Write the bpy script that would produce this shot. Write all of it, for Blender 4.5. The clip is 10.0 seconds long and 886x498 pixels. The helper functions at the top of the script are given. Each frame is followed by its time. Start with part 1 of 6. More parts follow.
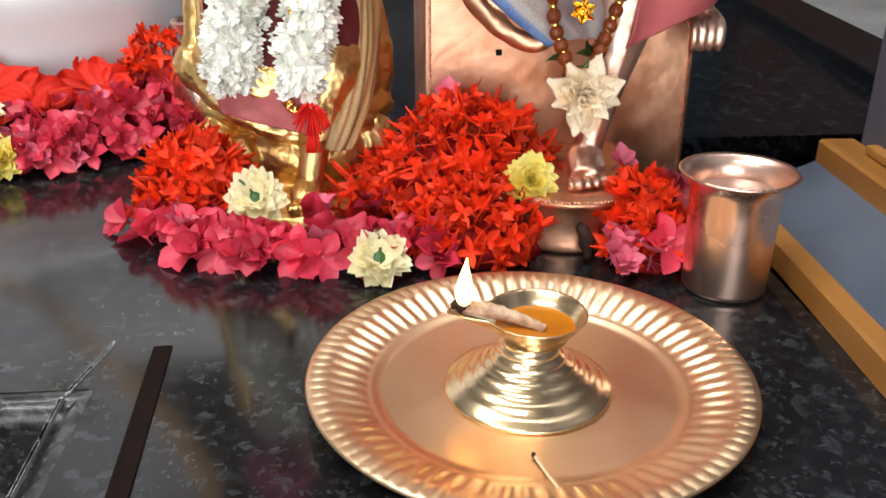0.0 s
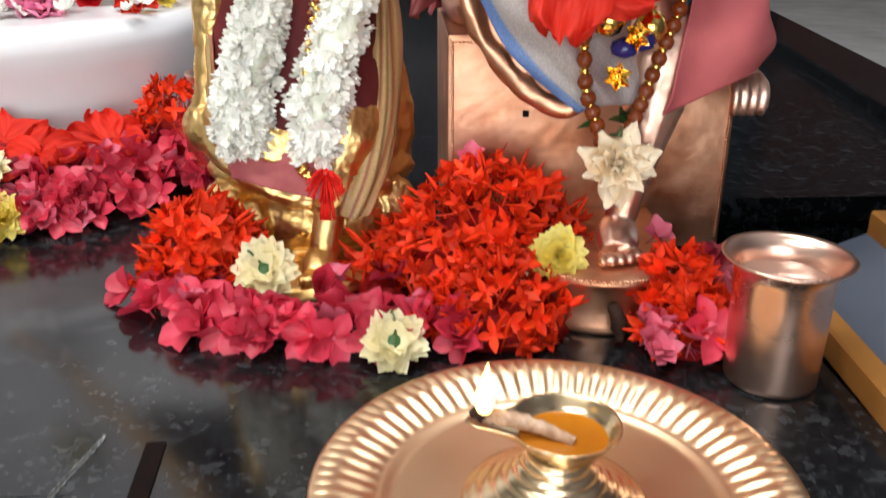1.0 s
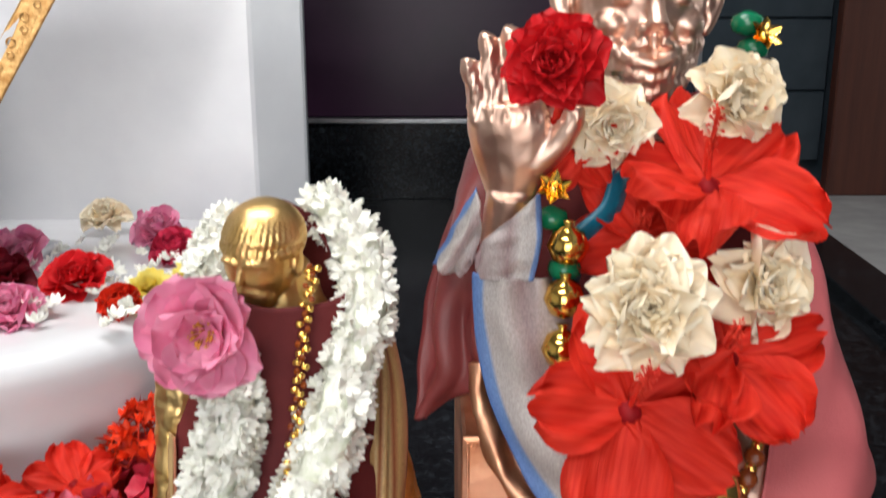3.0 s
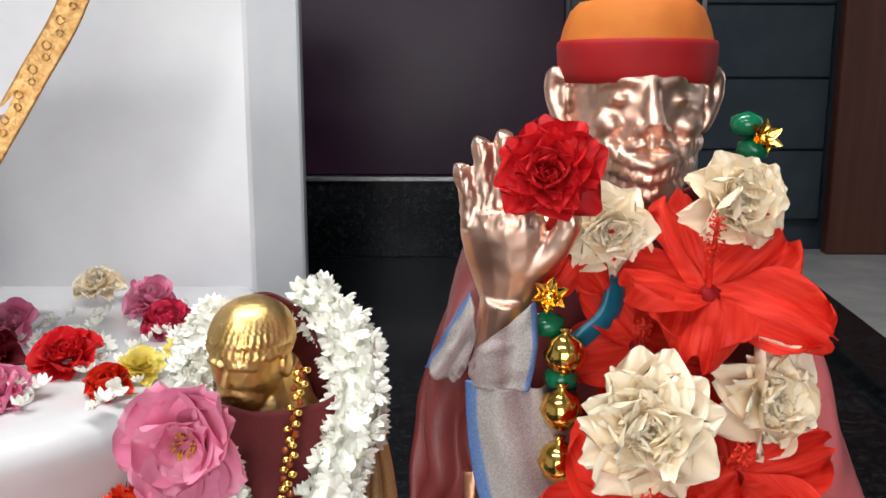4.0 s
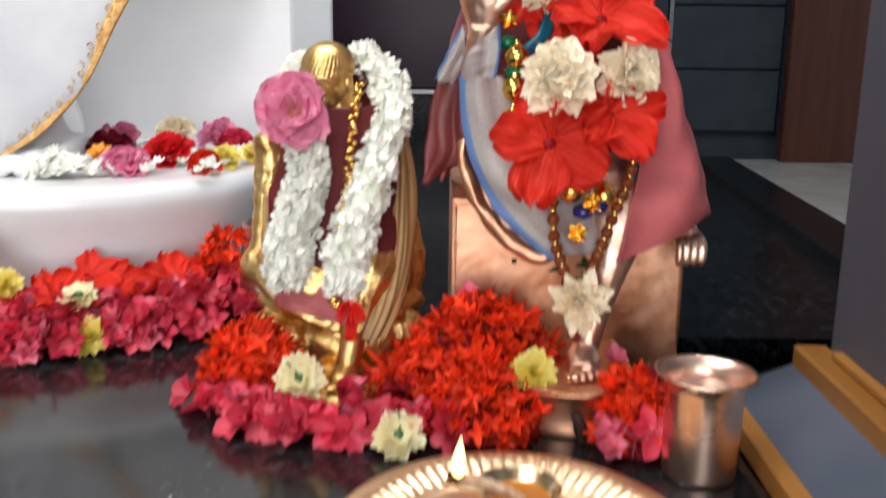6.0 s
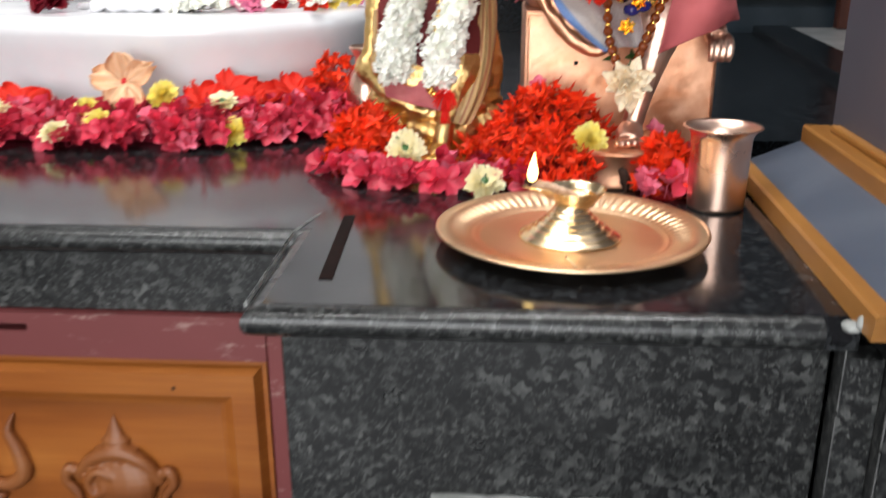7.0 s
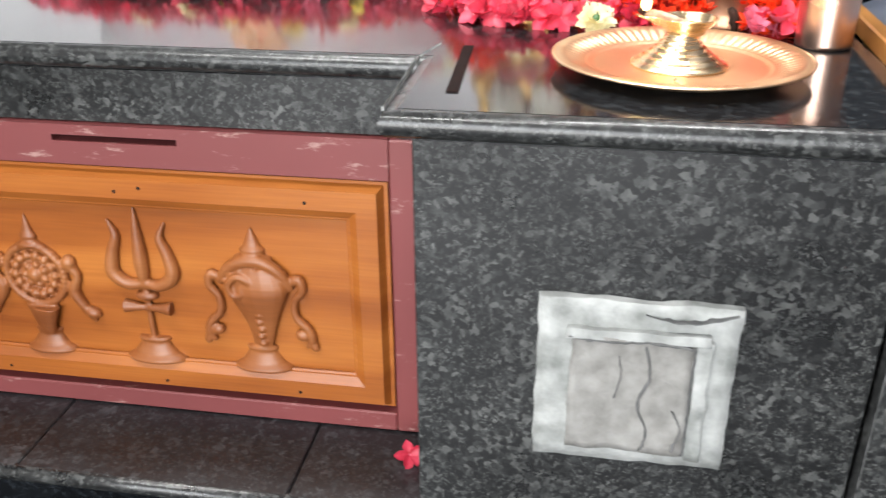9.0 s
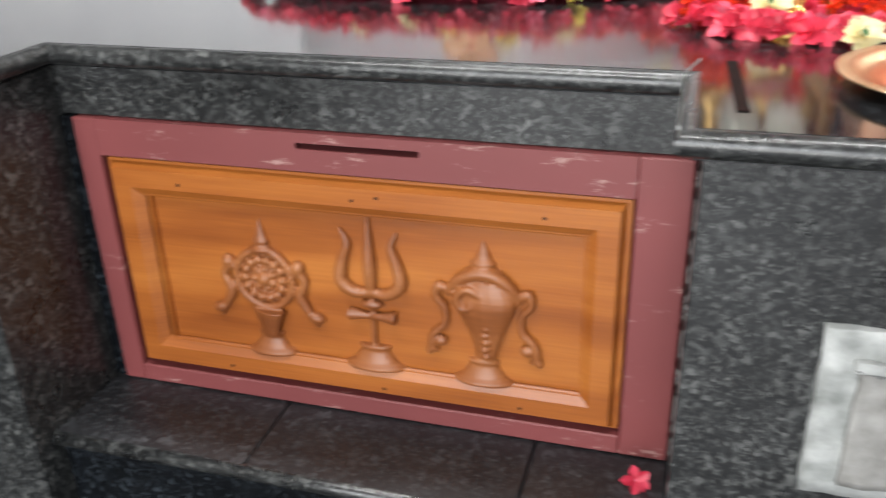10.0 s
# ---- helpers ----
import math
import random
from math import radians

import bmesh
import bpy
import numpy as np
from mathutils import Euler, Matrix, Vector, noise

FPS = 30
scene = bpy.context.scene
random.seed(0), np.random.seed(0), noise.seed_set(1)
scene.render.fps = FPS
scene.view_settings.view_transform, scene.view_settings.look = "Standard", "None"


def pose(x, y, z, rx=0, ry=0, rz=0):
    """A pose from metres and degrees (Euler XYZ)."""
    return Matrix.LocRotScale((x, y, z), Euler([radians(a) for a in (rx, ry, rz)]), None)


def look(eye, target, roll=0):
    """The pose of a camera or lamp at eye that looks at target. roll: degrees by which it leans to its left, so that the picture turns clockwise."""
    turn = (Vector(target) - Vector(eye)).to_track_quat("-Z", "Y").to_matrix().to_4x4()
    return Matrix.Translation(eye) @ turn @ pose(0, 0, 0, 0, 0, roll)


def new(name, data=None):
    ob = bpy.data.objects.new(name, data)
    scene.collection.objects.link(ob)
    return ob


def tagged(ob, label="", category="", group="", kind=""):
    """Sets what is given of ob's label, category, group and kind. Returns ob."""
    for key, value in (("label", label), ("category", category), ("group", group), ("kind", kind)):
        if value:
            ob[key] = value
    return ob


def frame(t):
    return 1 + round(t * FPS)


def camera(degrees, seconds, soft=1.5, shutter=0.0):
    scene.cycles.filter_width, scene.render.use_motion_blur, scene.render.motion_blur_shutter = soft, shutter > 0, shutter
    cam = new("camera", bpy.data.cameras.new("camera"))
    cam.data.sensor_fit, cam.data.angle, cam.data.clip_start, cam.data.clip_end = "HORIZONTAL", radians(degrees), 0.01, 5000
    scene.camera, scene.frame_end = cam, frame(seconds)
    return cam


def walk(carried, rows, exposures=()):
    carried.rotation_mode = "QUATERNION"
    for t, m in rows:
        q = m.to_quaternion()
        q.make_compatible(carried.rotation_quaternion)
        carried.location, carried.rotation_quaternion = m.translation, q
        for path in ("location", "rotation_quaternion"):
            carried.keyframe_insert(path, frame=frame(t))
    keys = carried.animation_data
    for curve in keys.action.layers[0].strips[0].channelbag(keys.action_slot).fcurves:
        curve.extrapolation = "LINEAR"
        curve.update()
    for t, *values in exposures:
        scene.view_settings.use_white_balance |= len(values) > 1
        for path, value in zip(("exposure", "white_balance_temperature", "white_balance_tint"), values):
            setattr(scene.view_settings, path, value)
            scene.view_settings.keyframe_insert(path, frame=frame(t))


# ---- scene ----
cam = camera(53.6, 10.0, shutter=0.5)
PATH = [
    (0, (-0.047, 0.05, 1.08), (0.096, 1.864, 0.25), 0.0),
    (0.5, (-0.03, 0.071, 1.056), (0.048, 1.927, 0.313), -0.2),
    (1, (-0.04, 0.106, 1.094), (0.048, 1.949, 0.322), -0.0),
    (1.5, (-0.041, 0.146, 1.112), (0.023, 1.998, 0.361), 0.3),
    (2, (-0.042, 0.202, 1.15), (0.004, 2.06, 0.412), 0.3),
    (2.5, (-0.025, 0.247, 1.203), (-0.005, 2.149, 0.585), 0.1),
    (3, (-0.02, 0.287, 1.236), (-0.001, 2.227, 0.753), -0.0),
    (4.3, (-0.015, 0.309, 1.266), (0.002, 2.275, 0.904), 0.3),
    (4.5, (-0.016, 0.282, 1.258), (0.002, 2.251, 0.908), 0.6),
    (5, (-0.015, 0.186, 1.226), (0.007, 2.156, 0.878), 1.3),
    (5.2, (-0.01, 0.138, 1.211), (0.019, 2.106, 0.857), 1.5),
    (6.3, (-0.03, -0.134, 1.09), (-0.018, 1.798, 0.572), 0.5),
    (6.5, (-0.037, -0.185, 1.069), (-0.039, 1.729, 0.489), 0.7),
    (7, (-0.035, -0.311, 1.057), (-0.154, 1.576, 0.406), -0.1),
    (7.5, (-0.022, -0.376, 1.031), (-0.231, 1.457, 0.259), 0.0),
    (8, (-0.013, -0.397, 1.02), (-0.23, 1.407, 0.183), 0.4),
    (8.5, (-0.019, -0.402, 1.021), (-0.263, 1.384, 0.153), -0.0),
    (9, (-0.055, -0.408, 1.022), (-0.351, 1.362, 0.139), -0.4),
    (9.5, (-0.122, -0.412, 1.033), (-0.492, 1.348, 0.157), -0.8),
    (10, (-0.209, -0.42, 1.028), (-0.74, 1.302, 0.16), -1.7),
]
walk(cam, [(t, look(eye, target, roll)) for t, eye, target, roll in PATH], [(0, -0.08), (1, -0.2), (2, -0.32), (4.5, -0.45), (5.2, -0.45), (6.5, -0.25), (7.0, -0.05), (7.5, 0.36), (8.5, 0.88), (9.5, 0.78), (10, 0.62)])

# ---- world, daylight and lamps ----
world = bpy.data.worlds.new("sky")
scene.world = world
world.use_nodes = True
wn = world.node_tree
sky = wn.nodes.new("ShaderNodeTexSky")
sky.sky_type, sky.sun_disc, sky.sun_elevation, sky.sun_rotation = "NISHITA", False, radians(48), radians(200)
wn.links.new(sky.outputs[0], wn.nodes["Background"].inputs[0])
wn.nodes["Background"].inputs[1].default_value = 0.12


def area_lamp(name, m, sx, sy, watts, colour):
    data = bpy.data.lights.new(name, "AREA")
    data.shape, data.size, data.size_y, data.energy, data.color = "RECTANGLE", sx, sy, watts, colour
    ob = new(name, data)
    ob.matrix_world = m
    return ob


# daylight through the wide doorway behind the visitor, and two tube lamps under the ceiling
area_lamp("doorway_daylight", look((-0.5, -3.05, 1.35), (-0.3, 0.8, 0.9)), 2.6, 2.1, 112, (0.98, 0.99, 1.0))
area_lamp("tube_light_front", look((-0.75, -0.35, 2.53), (-0.45, 0.75, 0.8)), 1.2, 0.10, 24, (1.0, 0.995, 0.985))
area_lamp("tube_light_back", look((-0.25, 0.80, 2.53), (-0.25, 0.95, 0.8)), 1.3, 0.12, 30, (1.0, 0.995, 0.985))

# added fill light from the right for the marble's side; no window is known there
area_lamp("side_fill_light", look((2.96, 1.75, 1.75), (0.0, 1.75, 1.2)), 1.3, 1.3, 15, (0.86, 0.94, 1.0))


# ---- materials ----
def ramp(nt, fac, stops):
    r = nt.nodes.new("ShaderNodeValToRGB")
    while len(r.color_ramp.elements) < len(stops):
        r.color_ramp.elements.new(0.5)
    for e, (p, c) in zip(r.color_ramp.elements, stops):
        e.position, e.color = p, (*c, 1)
    nt.links.new(fac, r.inputs[0])
    return r.outputs[0]


def tex(nt, kind, scale, detail=4.0, stretch=(1, 1, 1), rough=0.55):
    co = nt.nodes.new("ShaderNodeTexCoord")
    mp = nt.nodes.new("ShaderNodeMapping")
    mp.inputs["Scale"].default_value = stretch
    nt.links.new(co.outputs["Object"], mp.inputs[0])
    n = nt.nodes.new({"noise": "ShaderNodeTexNoise", "voronoi": "ShaderNodeTexVoronoi", "wave": "ShaderNodeTexWave"}[kind])
    n.inputs["Scale"].default_value = scale
    if kind == "noise":
        n.inputs["Detail"].default_value, n.inputs["Roughness"].default_value = detail, rough
    nt.links.new(mp.outputs[0], n.inputs["Vector"])
    return n


def mixc(nt, fac, a, b, mode="MIX"):
    m = nt.nodes.new("ShaderNodeMix")
    m.data_type, m.blend_type = "RGBA", mode
    for sock, v in ((m.inputs[0], fac), (m.inputs[6], a), (m.inputs[7], b)):
        if isinstance(v, (int, float)):
            sock.default_value = v
        elif isinstance(v, tuple):
            sock.default_value = (*v, 1)
        else:
            nt.links.new(v, sock)
    return m.outputs[2]


def base_mat(name, rough=0.5, metal=0.0, **more):
    m = bpy.data.materials.new(name)
    m.use_nodes = True
    b = m.node_tree.nodes["Principled BSDF"]
    b.inputs["Roughness"].default_value, b.inputs["Metallic"].default_value = rough, metal
    for k, v in more.items():
        b.inputs[k.replace("_", " ")].default_value = v
    return m, m.node_tree, b


def bump(nt, b, height, strength, dist):
    n = nt.nodes.new("ShaderNodeBump")
    n.inputs["Strength"].default_value, n.inputs["Distance"].default_value = strength, dist
    nt.links.new(height, n.inputs["Height"])
    nt.links.new(n.outputs[0], b.inputs["Normal"])


def plain(name, c1, c2, scale=30, rough=0.5, metal=0.0, bumpy=0.0, stretch=(1, 1, 1), fine=None, vary=0.0, rough_to=None, thin=0.0, **more):
    """A surface of two tones mixed by noise, with fine relief; vary: how much single pieces differ; thin: the share of light that passes through."""
    m, nt, b = base_mat(name, rough, metal, **more)
    if not metal and rough >= 0.5 and "Specular_IOR_Level" not in more:
        b.inputs["Specular IOR Level"].default_value = 0.18
    n = tex(nt, "noise", scale, 5, stretch)
    col = ramp(nt, n.outputs[0], [(0.32, c1), (0.68, c2)])
    if vary:
        oi = nt.nodes.new("ShaderNodeObjectInfo")
        hs = nt.nodes.new("ShaderNodeHueSaturation")
        mr = nt.nodes.new("ShaderNodeMapRange")
        mr.inputs[3].default_value, mr.inputs[4].default_value = 1 - vary, 1 + vary
        nt.links.new(oi.outputs["Random"], mr.inputs[0])
        nt.links.new(mr.outputs[0], hs.inputs["Value"])
        nt.links.new(col, hs.inputs["Color"])
        col = hs.outputs[0]
    nt.links.new(col, b.inputs["Base Color"])
    if rough_to is not None:
        rr = nt.nodes.new("ShaderNodeMapRange")
        rr.inputs[1].default_value, rr.inputs[2].default_value = 0.3, 0.7
        rr.inputs[3].default_value, rr.inputs[4].default_value = rough, rough_to
        nt.links.new(n.outputs[0], rr.inputs[0])
        nt.links.new(rr.outputs[0], b.inputs["Roughness"])
    if bumpy:
        f = tex(nt, "noise", fine or scale * 4, 3, stretch)
        bump(nt, b, f.outputs[0], bumpy, 0.002)
    if thin:
        tr = nt.nodes.new("ShaderNodeBsdfTranslucent")
        mx = nt.nodes.new("ShaderNodeMixShader")
        mx.inputs[0].default_value = thin
        nt.links.new(col, tr.inputs[0])
        nt.links.new(b.outputs[0], mx.inputs[1])
        nt.links.new(tr.outputs[0], mx.inputs[2])
        nt.links.new(mx.outputs[0], nt.nodes["Material Output"].inputs[0])
    return m


def granite(name, dark, mid, light, rough, scale=1.0, much=0.62, ior=1.5):
    """Dark stone with angular grey crystals in clusters."""
    m, nt, b = base_mat(name, rough)
    warp = tex(nt, "noise", 90 * scale, 3)
    v = tex(nt, "voronoi", 105 * scale)
    v2 = tex(nt, "voronoi", 260 * scale)
    n1 = tex(nt, "noise", 28 * scale, 5, rough=0.6)
    n3 = tex(nt, "noise", 5 * scale, 4)
    for q in (v, v2):
        src = q.inputs["Vector"].links[0].from_socket
        ad = nt.nodes.new("ShaderNodeVectorMath")
        ad.operation = "MULTIPLY_ADD"
        ad.inputs[1].default_value = (0.02 / scale,) * 3
        nt.links.new(warp.outputs["Color"], ad.inputs[0])
        nt.links.new(src, ad.inputs[2])
        nt.links.new(ad.outputs[0], q.inputs["Vector"])
    sep = nt.nodes.new("ShaderNodeSeparateColor")
    nt.links.new(v.outputs["Color"], sep.inputs[0])
    sep2 = nt.nodes.new("ShaderNodeSeparateColor")
    nt.links.new(v2.outputs["Color"], sep2.inputs[0])
    big = ramp(nt, sep.outputs[0], [(0.0, dark), (much - 0.12, dark), (much + 0.06, mid), (1.0, light)])
    small = ramp(nt, sep2.outputs[0], [(0.0, dark), (0.62, dark), (0.8, mid), (1.0, light)])
    k = ramp(nt, n1.outputs[0], [(0.40, (0, 0, 0)), (0.60, (1, 1, 1))])
    c = mixc(nt, k, small, big)
    hazy = ramp(nt, n3.outputs[0], [(0.35, (0.75, 0.75, 0.75)), (0.7, (1.25, 1.25, 1.25))])
    nt.links.new(mixc(nt, 1.0, c, hazy, "MULTIPLY"), b.inputs["Base Color"])
    r = nt.nodes.new("ShaderNodeMapRange")
    r.inputs[3].default_value, r.inputs[4].default_value = rough * 0.7, rough * 1.6
    nt.links.new(n3.outputs[0], r.inputs[0])
    nt.links.new(r.outputs[0], b.inputs["Roughness"])
    b.inputs["IOR"].default_value = ior
    return m


def teak(name, c1, c2, c3, rough=0.34):
    m, nt, b = base_mat(name, rough)
    n = tex(nt, "noise", 4, 3, (0.5, 1, 4))
    g = tex(nt, "noise", 70, 6, (0.12, 1, 5))
    a = ramp(nt, n.outputs[0], [(0.3, c1), (0.5, c2), (0.72, c3)])
    d = ramp(nt, g.outputs[0], [(0.35, (0.90, 0.86, 0.82)), (0.65, (1.05, 1.05, 1.05))])
    nt.links.new(mixc(nt, 1.0, a, d, "MULTIPLY"), b.inputs["Base Color"])
    bump(nt, b, g.outputs[0], 0.12, 0.0015)
    return m


def worn_paint(name, paint, under, amount=0.62, rough=0.5):
    m, nt, b = base_mat(name, rough)
    n = tex(nt, "noise", 22, 8, (0.5, 1, 2.2), 0.75)
    t = tex(nt, "noise", 3, 3)
    shade = ramp(nt, t.outputs[0], [(0.3, tuple(0.85 * q for q in paint)), (0.7, tuple(1.12 * q for q in paint))])
    w = ramp(nt, n.outputs[0], [(amount, (0, 0, 0)), (amount + 0.05, (1, 1, 1))])
    nt.links.new(mixc(nt, w, shade, under), b.inputs["Base Color"])
    bump(nt, b, n.outputs[0], 0.2, 0.001)
    return m


def striped(name, stops, axis, scale, rough=0.6, weave=900):
    """Woven cloth with stripes along one object axis."""
    m, nt, b = base_mat(name, rough)
    b.inputs["Specular IOR Level"].default_value = 0.25
    co = nt.nodes.new("ShaderNodeTexCoord")
    uv = nt.nodes.new("ShaderNodeSeparateXYZ")
    nt.links.new(co.outputs["UV"], uv.inputs[0])
    col = ramp(nt, uv.outputs[axis], stops)
    wv = tex(nt, "noise", weave, 2)
    d = ramp(nt, wv.outputs[0], [(0.35, (0.8, 0.8, 0.8)), (0.65, (1.15, 1.15, 1.15))])
    nt.links.new(mixc(nt, 1.0, col, d, "MULTIPLY"), b.inputs["Base Color"])
    bump(nt, b, wv.outputs[0], 0.3, 0.0006)
    return m


def glow(name, colour, strength):
    m = bpy.data.materials.new(name)
    m.use_nodes = True
    nt = m.node_tree
    nt.nodes.remove(nt.nodes["Principled BSDF"])
    e = nt.nodes.new("ShaderNodeEmission")
    e.inputs[0].default_value, e.inputs[1].default_value = (*colour, 1), strength
    nt.links.new(e.outputs[0], nt.nodes["Material Output"].inputs[0])
    return m


GRANITE = granite("black_granite_face", (0.012, 0.0125, 0.013), (0.034, 0.036, 0.036), (0.105, 0.108, 0.105), 0.26, 1.55, 0.55)
GRANITE_TOP = granite("black_granite_polished", (0.008, 0.008, 0.009), (0.013, 0.014, 0.015), (0.040, 0.043, 0.046), 0.10, 1.4, 0.66, 1.5)
GRANITE_DARK = granite("dark_granite_floor", (0.004, 0.0048, 0.006), (0.009, 0.011, 0.0135), (0.028, 0.034, 0.040), 0.2, 1.3, 0.7, 1.36)
GRANITE_STEP = granite("honed_granite_step", (0.010, 0.0105, 0.012), (0.020, 0.022, 0.024), (0.05, 0.053, 0.057), 0.36, 1.3, 0.65)
MARBLE = plain("white_marble", (0.68, 0.68, 0.705), (0.77, 0.77, 0.785), 6, 0.16, Subsurface_Weight=0.0, rough_to=0.24)
PLASTER = plain("cream_plaster", (0.62, 0.60, 0.56), (0.68, 0.66, 0.62), 5, 0.85, bumpy=0.15)
CEIL = plain("dull_ceiling_paint", (0.30, 0.29, 0.27), (0.36, 0.35, 0.33), 4, 0.9)
BLUE_GREY = plain("blue_grey_paint", (0.062, 0.076, 0.105), (0.085, 0.10, 0.13), 9, 0.32, bumpy=0.08, rough_to=0.5)
GREY_WALL = plain("violet_grey_paint", (0.066, 0.066, 0.085), (0.084, 0.084, 0.104), 5, 0.45, bumpy=0.1)
PURPLE = plain("purple_laminate", (0.014, 0.004, 0.014), (0.030, 0.008, 0.027), 3, 0.3, rough_to=0.42, Specular_IOR_Level=0.25)
STEEL = plain("dull_steel", (0.35, 0.36, 0.38), (0.5, 0.5, 0.52), 60, 0.35, 1.0)
BLUE_TILE = plain("dark_blue_tile", (0.020, 0.030, 0.040), (0.034, 0.046, 0.058), 14, 0.3, bumpy=0.06)
BROWN_DOOR = plain("brown_door_wood", (0.055, 0.014, 0.008), (0.085, 0.024, 0.013), 8, 0.4, stretch=(6, 1, 0.4), bumpy=0.1)
GREY_FLOOR = plain("grey_marble_floor", (0.34, 0.34, 0.34), (0.48, 0.48, 0.47), 8, 0.25)
GILT_WOOD = plain("golden_varnished_wood", (0.24, 0.098, 0.020), (0.37, 0.17, 0.042), 26, 0.35, stretch=(1, 0.15, 1), bumpy=0.25)
TEAK = teak("orange_teak", (0.21, 0.056, 0.010), (0.31, 0.094, 0.017), (0.40, 0.140, 0.028))
TEAK_DARK = teak("brown_teak_relief", (0.17, 0.050, 0.014), (0.24, 0.078, 0.022), (0.31, 0.115, 0.036), 0.42)
MAROON_PAINT = worn_paint("worn_maroon_paint", (0.17, 0.040, 0.040), (0.33, 0.19, 0.17), 0.60)
CEMENT = plain("grey_cement", (0.17, 0.165, 0.155), (0.32, 0.315, 0.30), 32, 0.9, bumpy=0.6)
CEMENT_LIGHT = plain("pale_cement_render", (0.19, 0.20, 0.19), (0.46, 0.47, 0.46), 26, 0.9, bumpy=0.7)
CEMENT_STAIN_SHADE = plain("dark_cement_smear_and_shade", (0.075, 0.078, 0.078), (0.15, 0.15, 0.15), 50, 0.8, bumpy=0.5)
GROUT = plain("white_grout", (0.55, 0.54, 0.52), (0.75, 0.74, 0.72), 120, 0.9, bumpy=0.6)
DARK = plain("dark_recess", (0.006, 0.005, 0.005), (0.012, 0.010, 0.010), 30, 0.9)
BRASS = plain("rosy_brass", (0.88, 0.60, 0.36), (0.94, 0.68, 0.44), 14, 0.30, 1.0, rough_to=0.40)
BRASS_PALE = plain("pale_brass", (0.88, 0.65, 0.38), (0.94, 0.73, 0.47), 40, 0.20, 1.0, rough_to=0.24)
GOLD = plain("gilded_brass", (0.74, 0.46, 0.15), (0.88, 0.62, 0.28), 60, 0.34, 1.0, bumpy=0.4, fine=150, rough_to=0.42)
COPPER_SKIN = plain("rose_copper", (0.70, 0.42, 0.31), (0.88, 0.62, 0.50), 40, 0.34, 1.0, bumpy=0.05, fine=300, rough_to=0.42)
COPPER_SHEET = plain("aged_copper_sheet", (0.58, 0.25, 0.13), (0.90, 0.55, 0.37), 22, 0.33, 1.0, bumpy=0.5, fine=50, rough_to=0.52)
COPPER_CUP = plain("polished_copper", (0.80, 0.52, 0.40), (0.90, 0.64, 0.52), 18, 0.24, 1.0, rough_to=0.34)
BEAD_GOLD = plain("shiny_gold_bead", (0.90, 0.55, 0.10), (0.95, 0.65, 0.18), 60, 0.12, 1.0)
BEAD_AMBER = plain("amber_bead", (0.13, 0.022, 0.004), (0.28, 0.060, 0.010), 200, 0.12, bumpy=0.4, fine=600)
BEAD_BLUE = plain("deep_blue_bead", (0.010, 0.012, 0.10), (0.018, 0.02, 0.17), 60, 0.08)
BEAD_GREEN = plain("green_bead", (0.0, 0.10, 0.045), (0.005, 0.16, 0.07), 60, 0.08)
TEAL = plain("teal_satin", (0.0, 0.10, 0.17), (0.005, 0.16, 0.25), 90, 0.3)
PINK_CLOTH = plain("dusty_pink_cloth", (0.40, 0.085, 0.095), (0.50, 0.125, 0.13), 12, 0.6, bumpy=0.25, fine=900)
MAROON_CLOTH = plain("maroon_cloth", (0.085, 0.012, 0.014), (0.14, 0.022, 0.022), 20, 0.65, bumpy=0.25, fine=900)
BRICK_CLOTH = plain("brick_red_satin", (0.115, 0.017, 0.018), (0.20, 0.038, 0.036), 20, 0.42, bumpy=0.2, fine=900)
ROSE_CLOTH = plain("old_rose_cloth", (0.36, 0.085, 0.095), (0.47, 0.14, 0.14), 40, 0.6, bumpy=0.3, fine=900)
ORANGE_CLOTH = plain("orange_cloth", (0.44, 0.090, 0.02), (0.56, 0.18, 0.03), 16, 0.7, bumpy=0.06, fine=900)
RED_CLOTH = plain("deep_red_cloth", (0.26, 0.008, 0.011), (0.36, 0.014, 0.016), 16, 0.6, bumpy=0.06, fine=900)
SILVER_CLOTH = striped("silver_brocade_with_blue_edge", [(0.0, (0.07, 0.13, 0.32)), (0.11, (0.12, 0.20, 0.38)), (0.14, (0.36, 0.33, 0.32)), (0.30, (0.42, 0.38, 0.36)), (0.45, (0.27, 0.19, 0.19)), (0.62, (0.40, 0.35, 0.34)), (1.0, (0.30, 0.20, 0.21))], 0, 1, 0.36)
STRIPE_GOLD = striped("gold_striped_border", [(0.0, (0.155, 0.028, 0.017)), (0.10, (0.384, 0.231, 0.092)), (0.28, (0.446, 0.303, 0.143)), (0.34, (0.223, 0.066, 0.029)), (0.42, (0.434, 0.286, 0.126)), (0.62, (0.459, 0.319, 0.151)), (0.68, (0.211, 0.055, 0.025)), (0.76, (0.422, 0.264, 0.109)), (1.0, (0.4, 0.14, 0.08))], 0, 1, 0.4)
WHITE_CLOTH = plain("white_satin", (0.46, 0.46, 0.49), (0.56, 0.56, 0.58), 8, 0.5, bumpy=0.1, fine=900)
GOLD_LACE = plain("gold_lace", (0.40, 0.19, 0.05), (0.66, 0.41, 0.16), 150, 0.36, 0.6, bumpy=0.6, fine=260)
IXORA = plain("scarlet_ixora_petal", (0.66, 0.022, 0.005), (0.84, 0.062, 0.012), 60, 0.5, vary=0.34, thin=0.2)
STALK = plain("ixora_stalk", (0.42, 0.02, 0.01), (0.60, 0.04, 0.015), 60, 0.55)
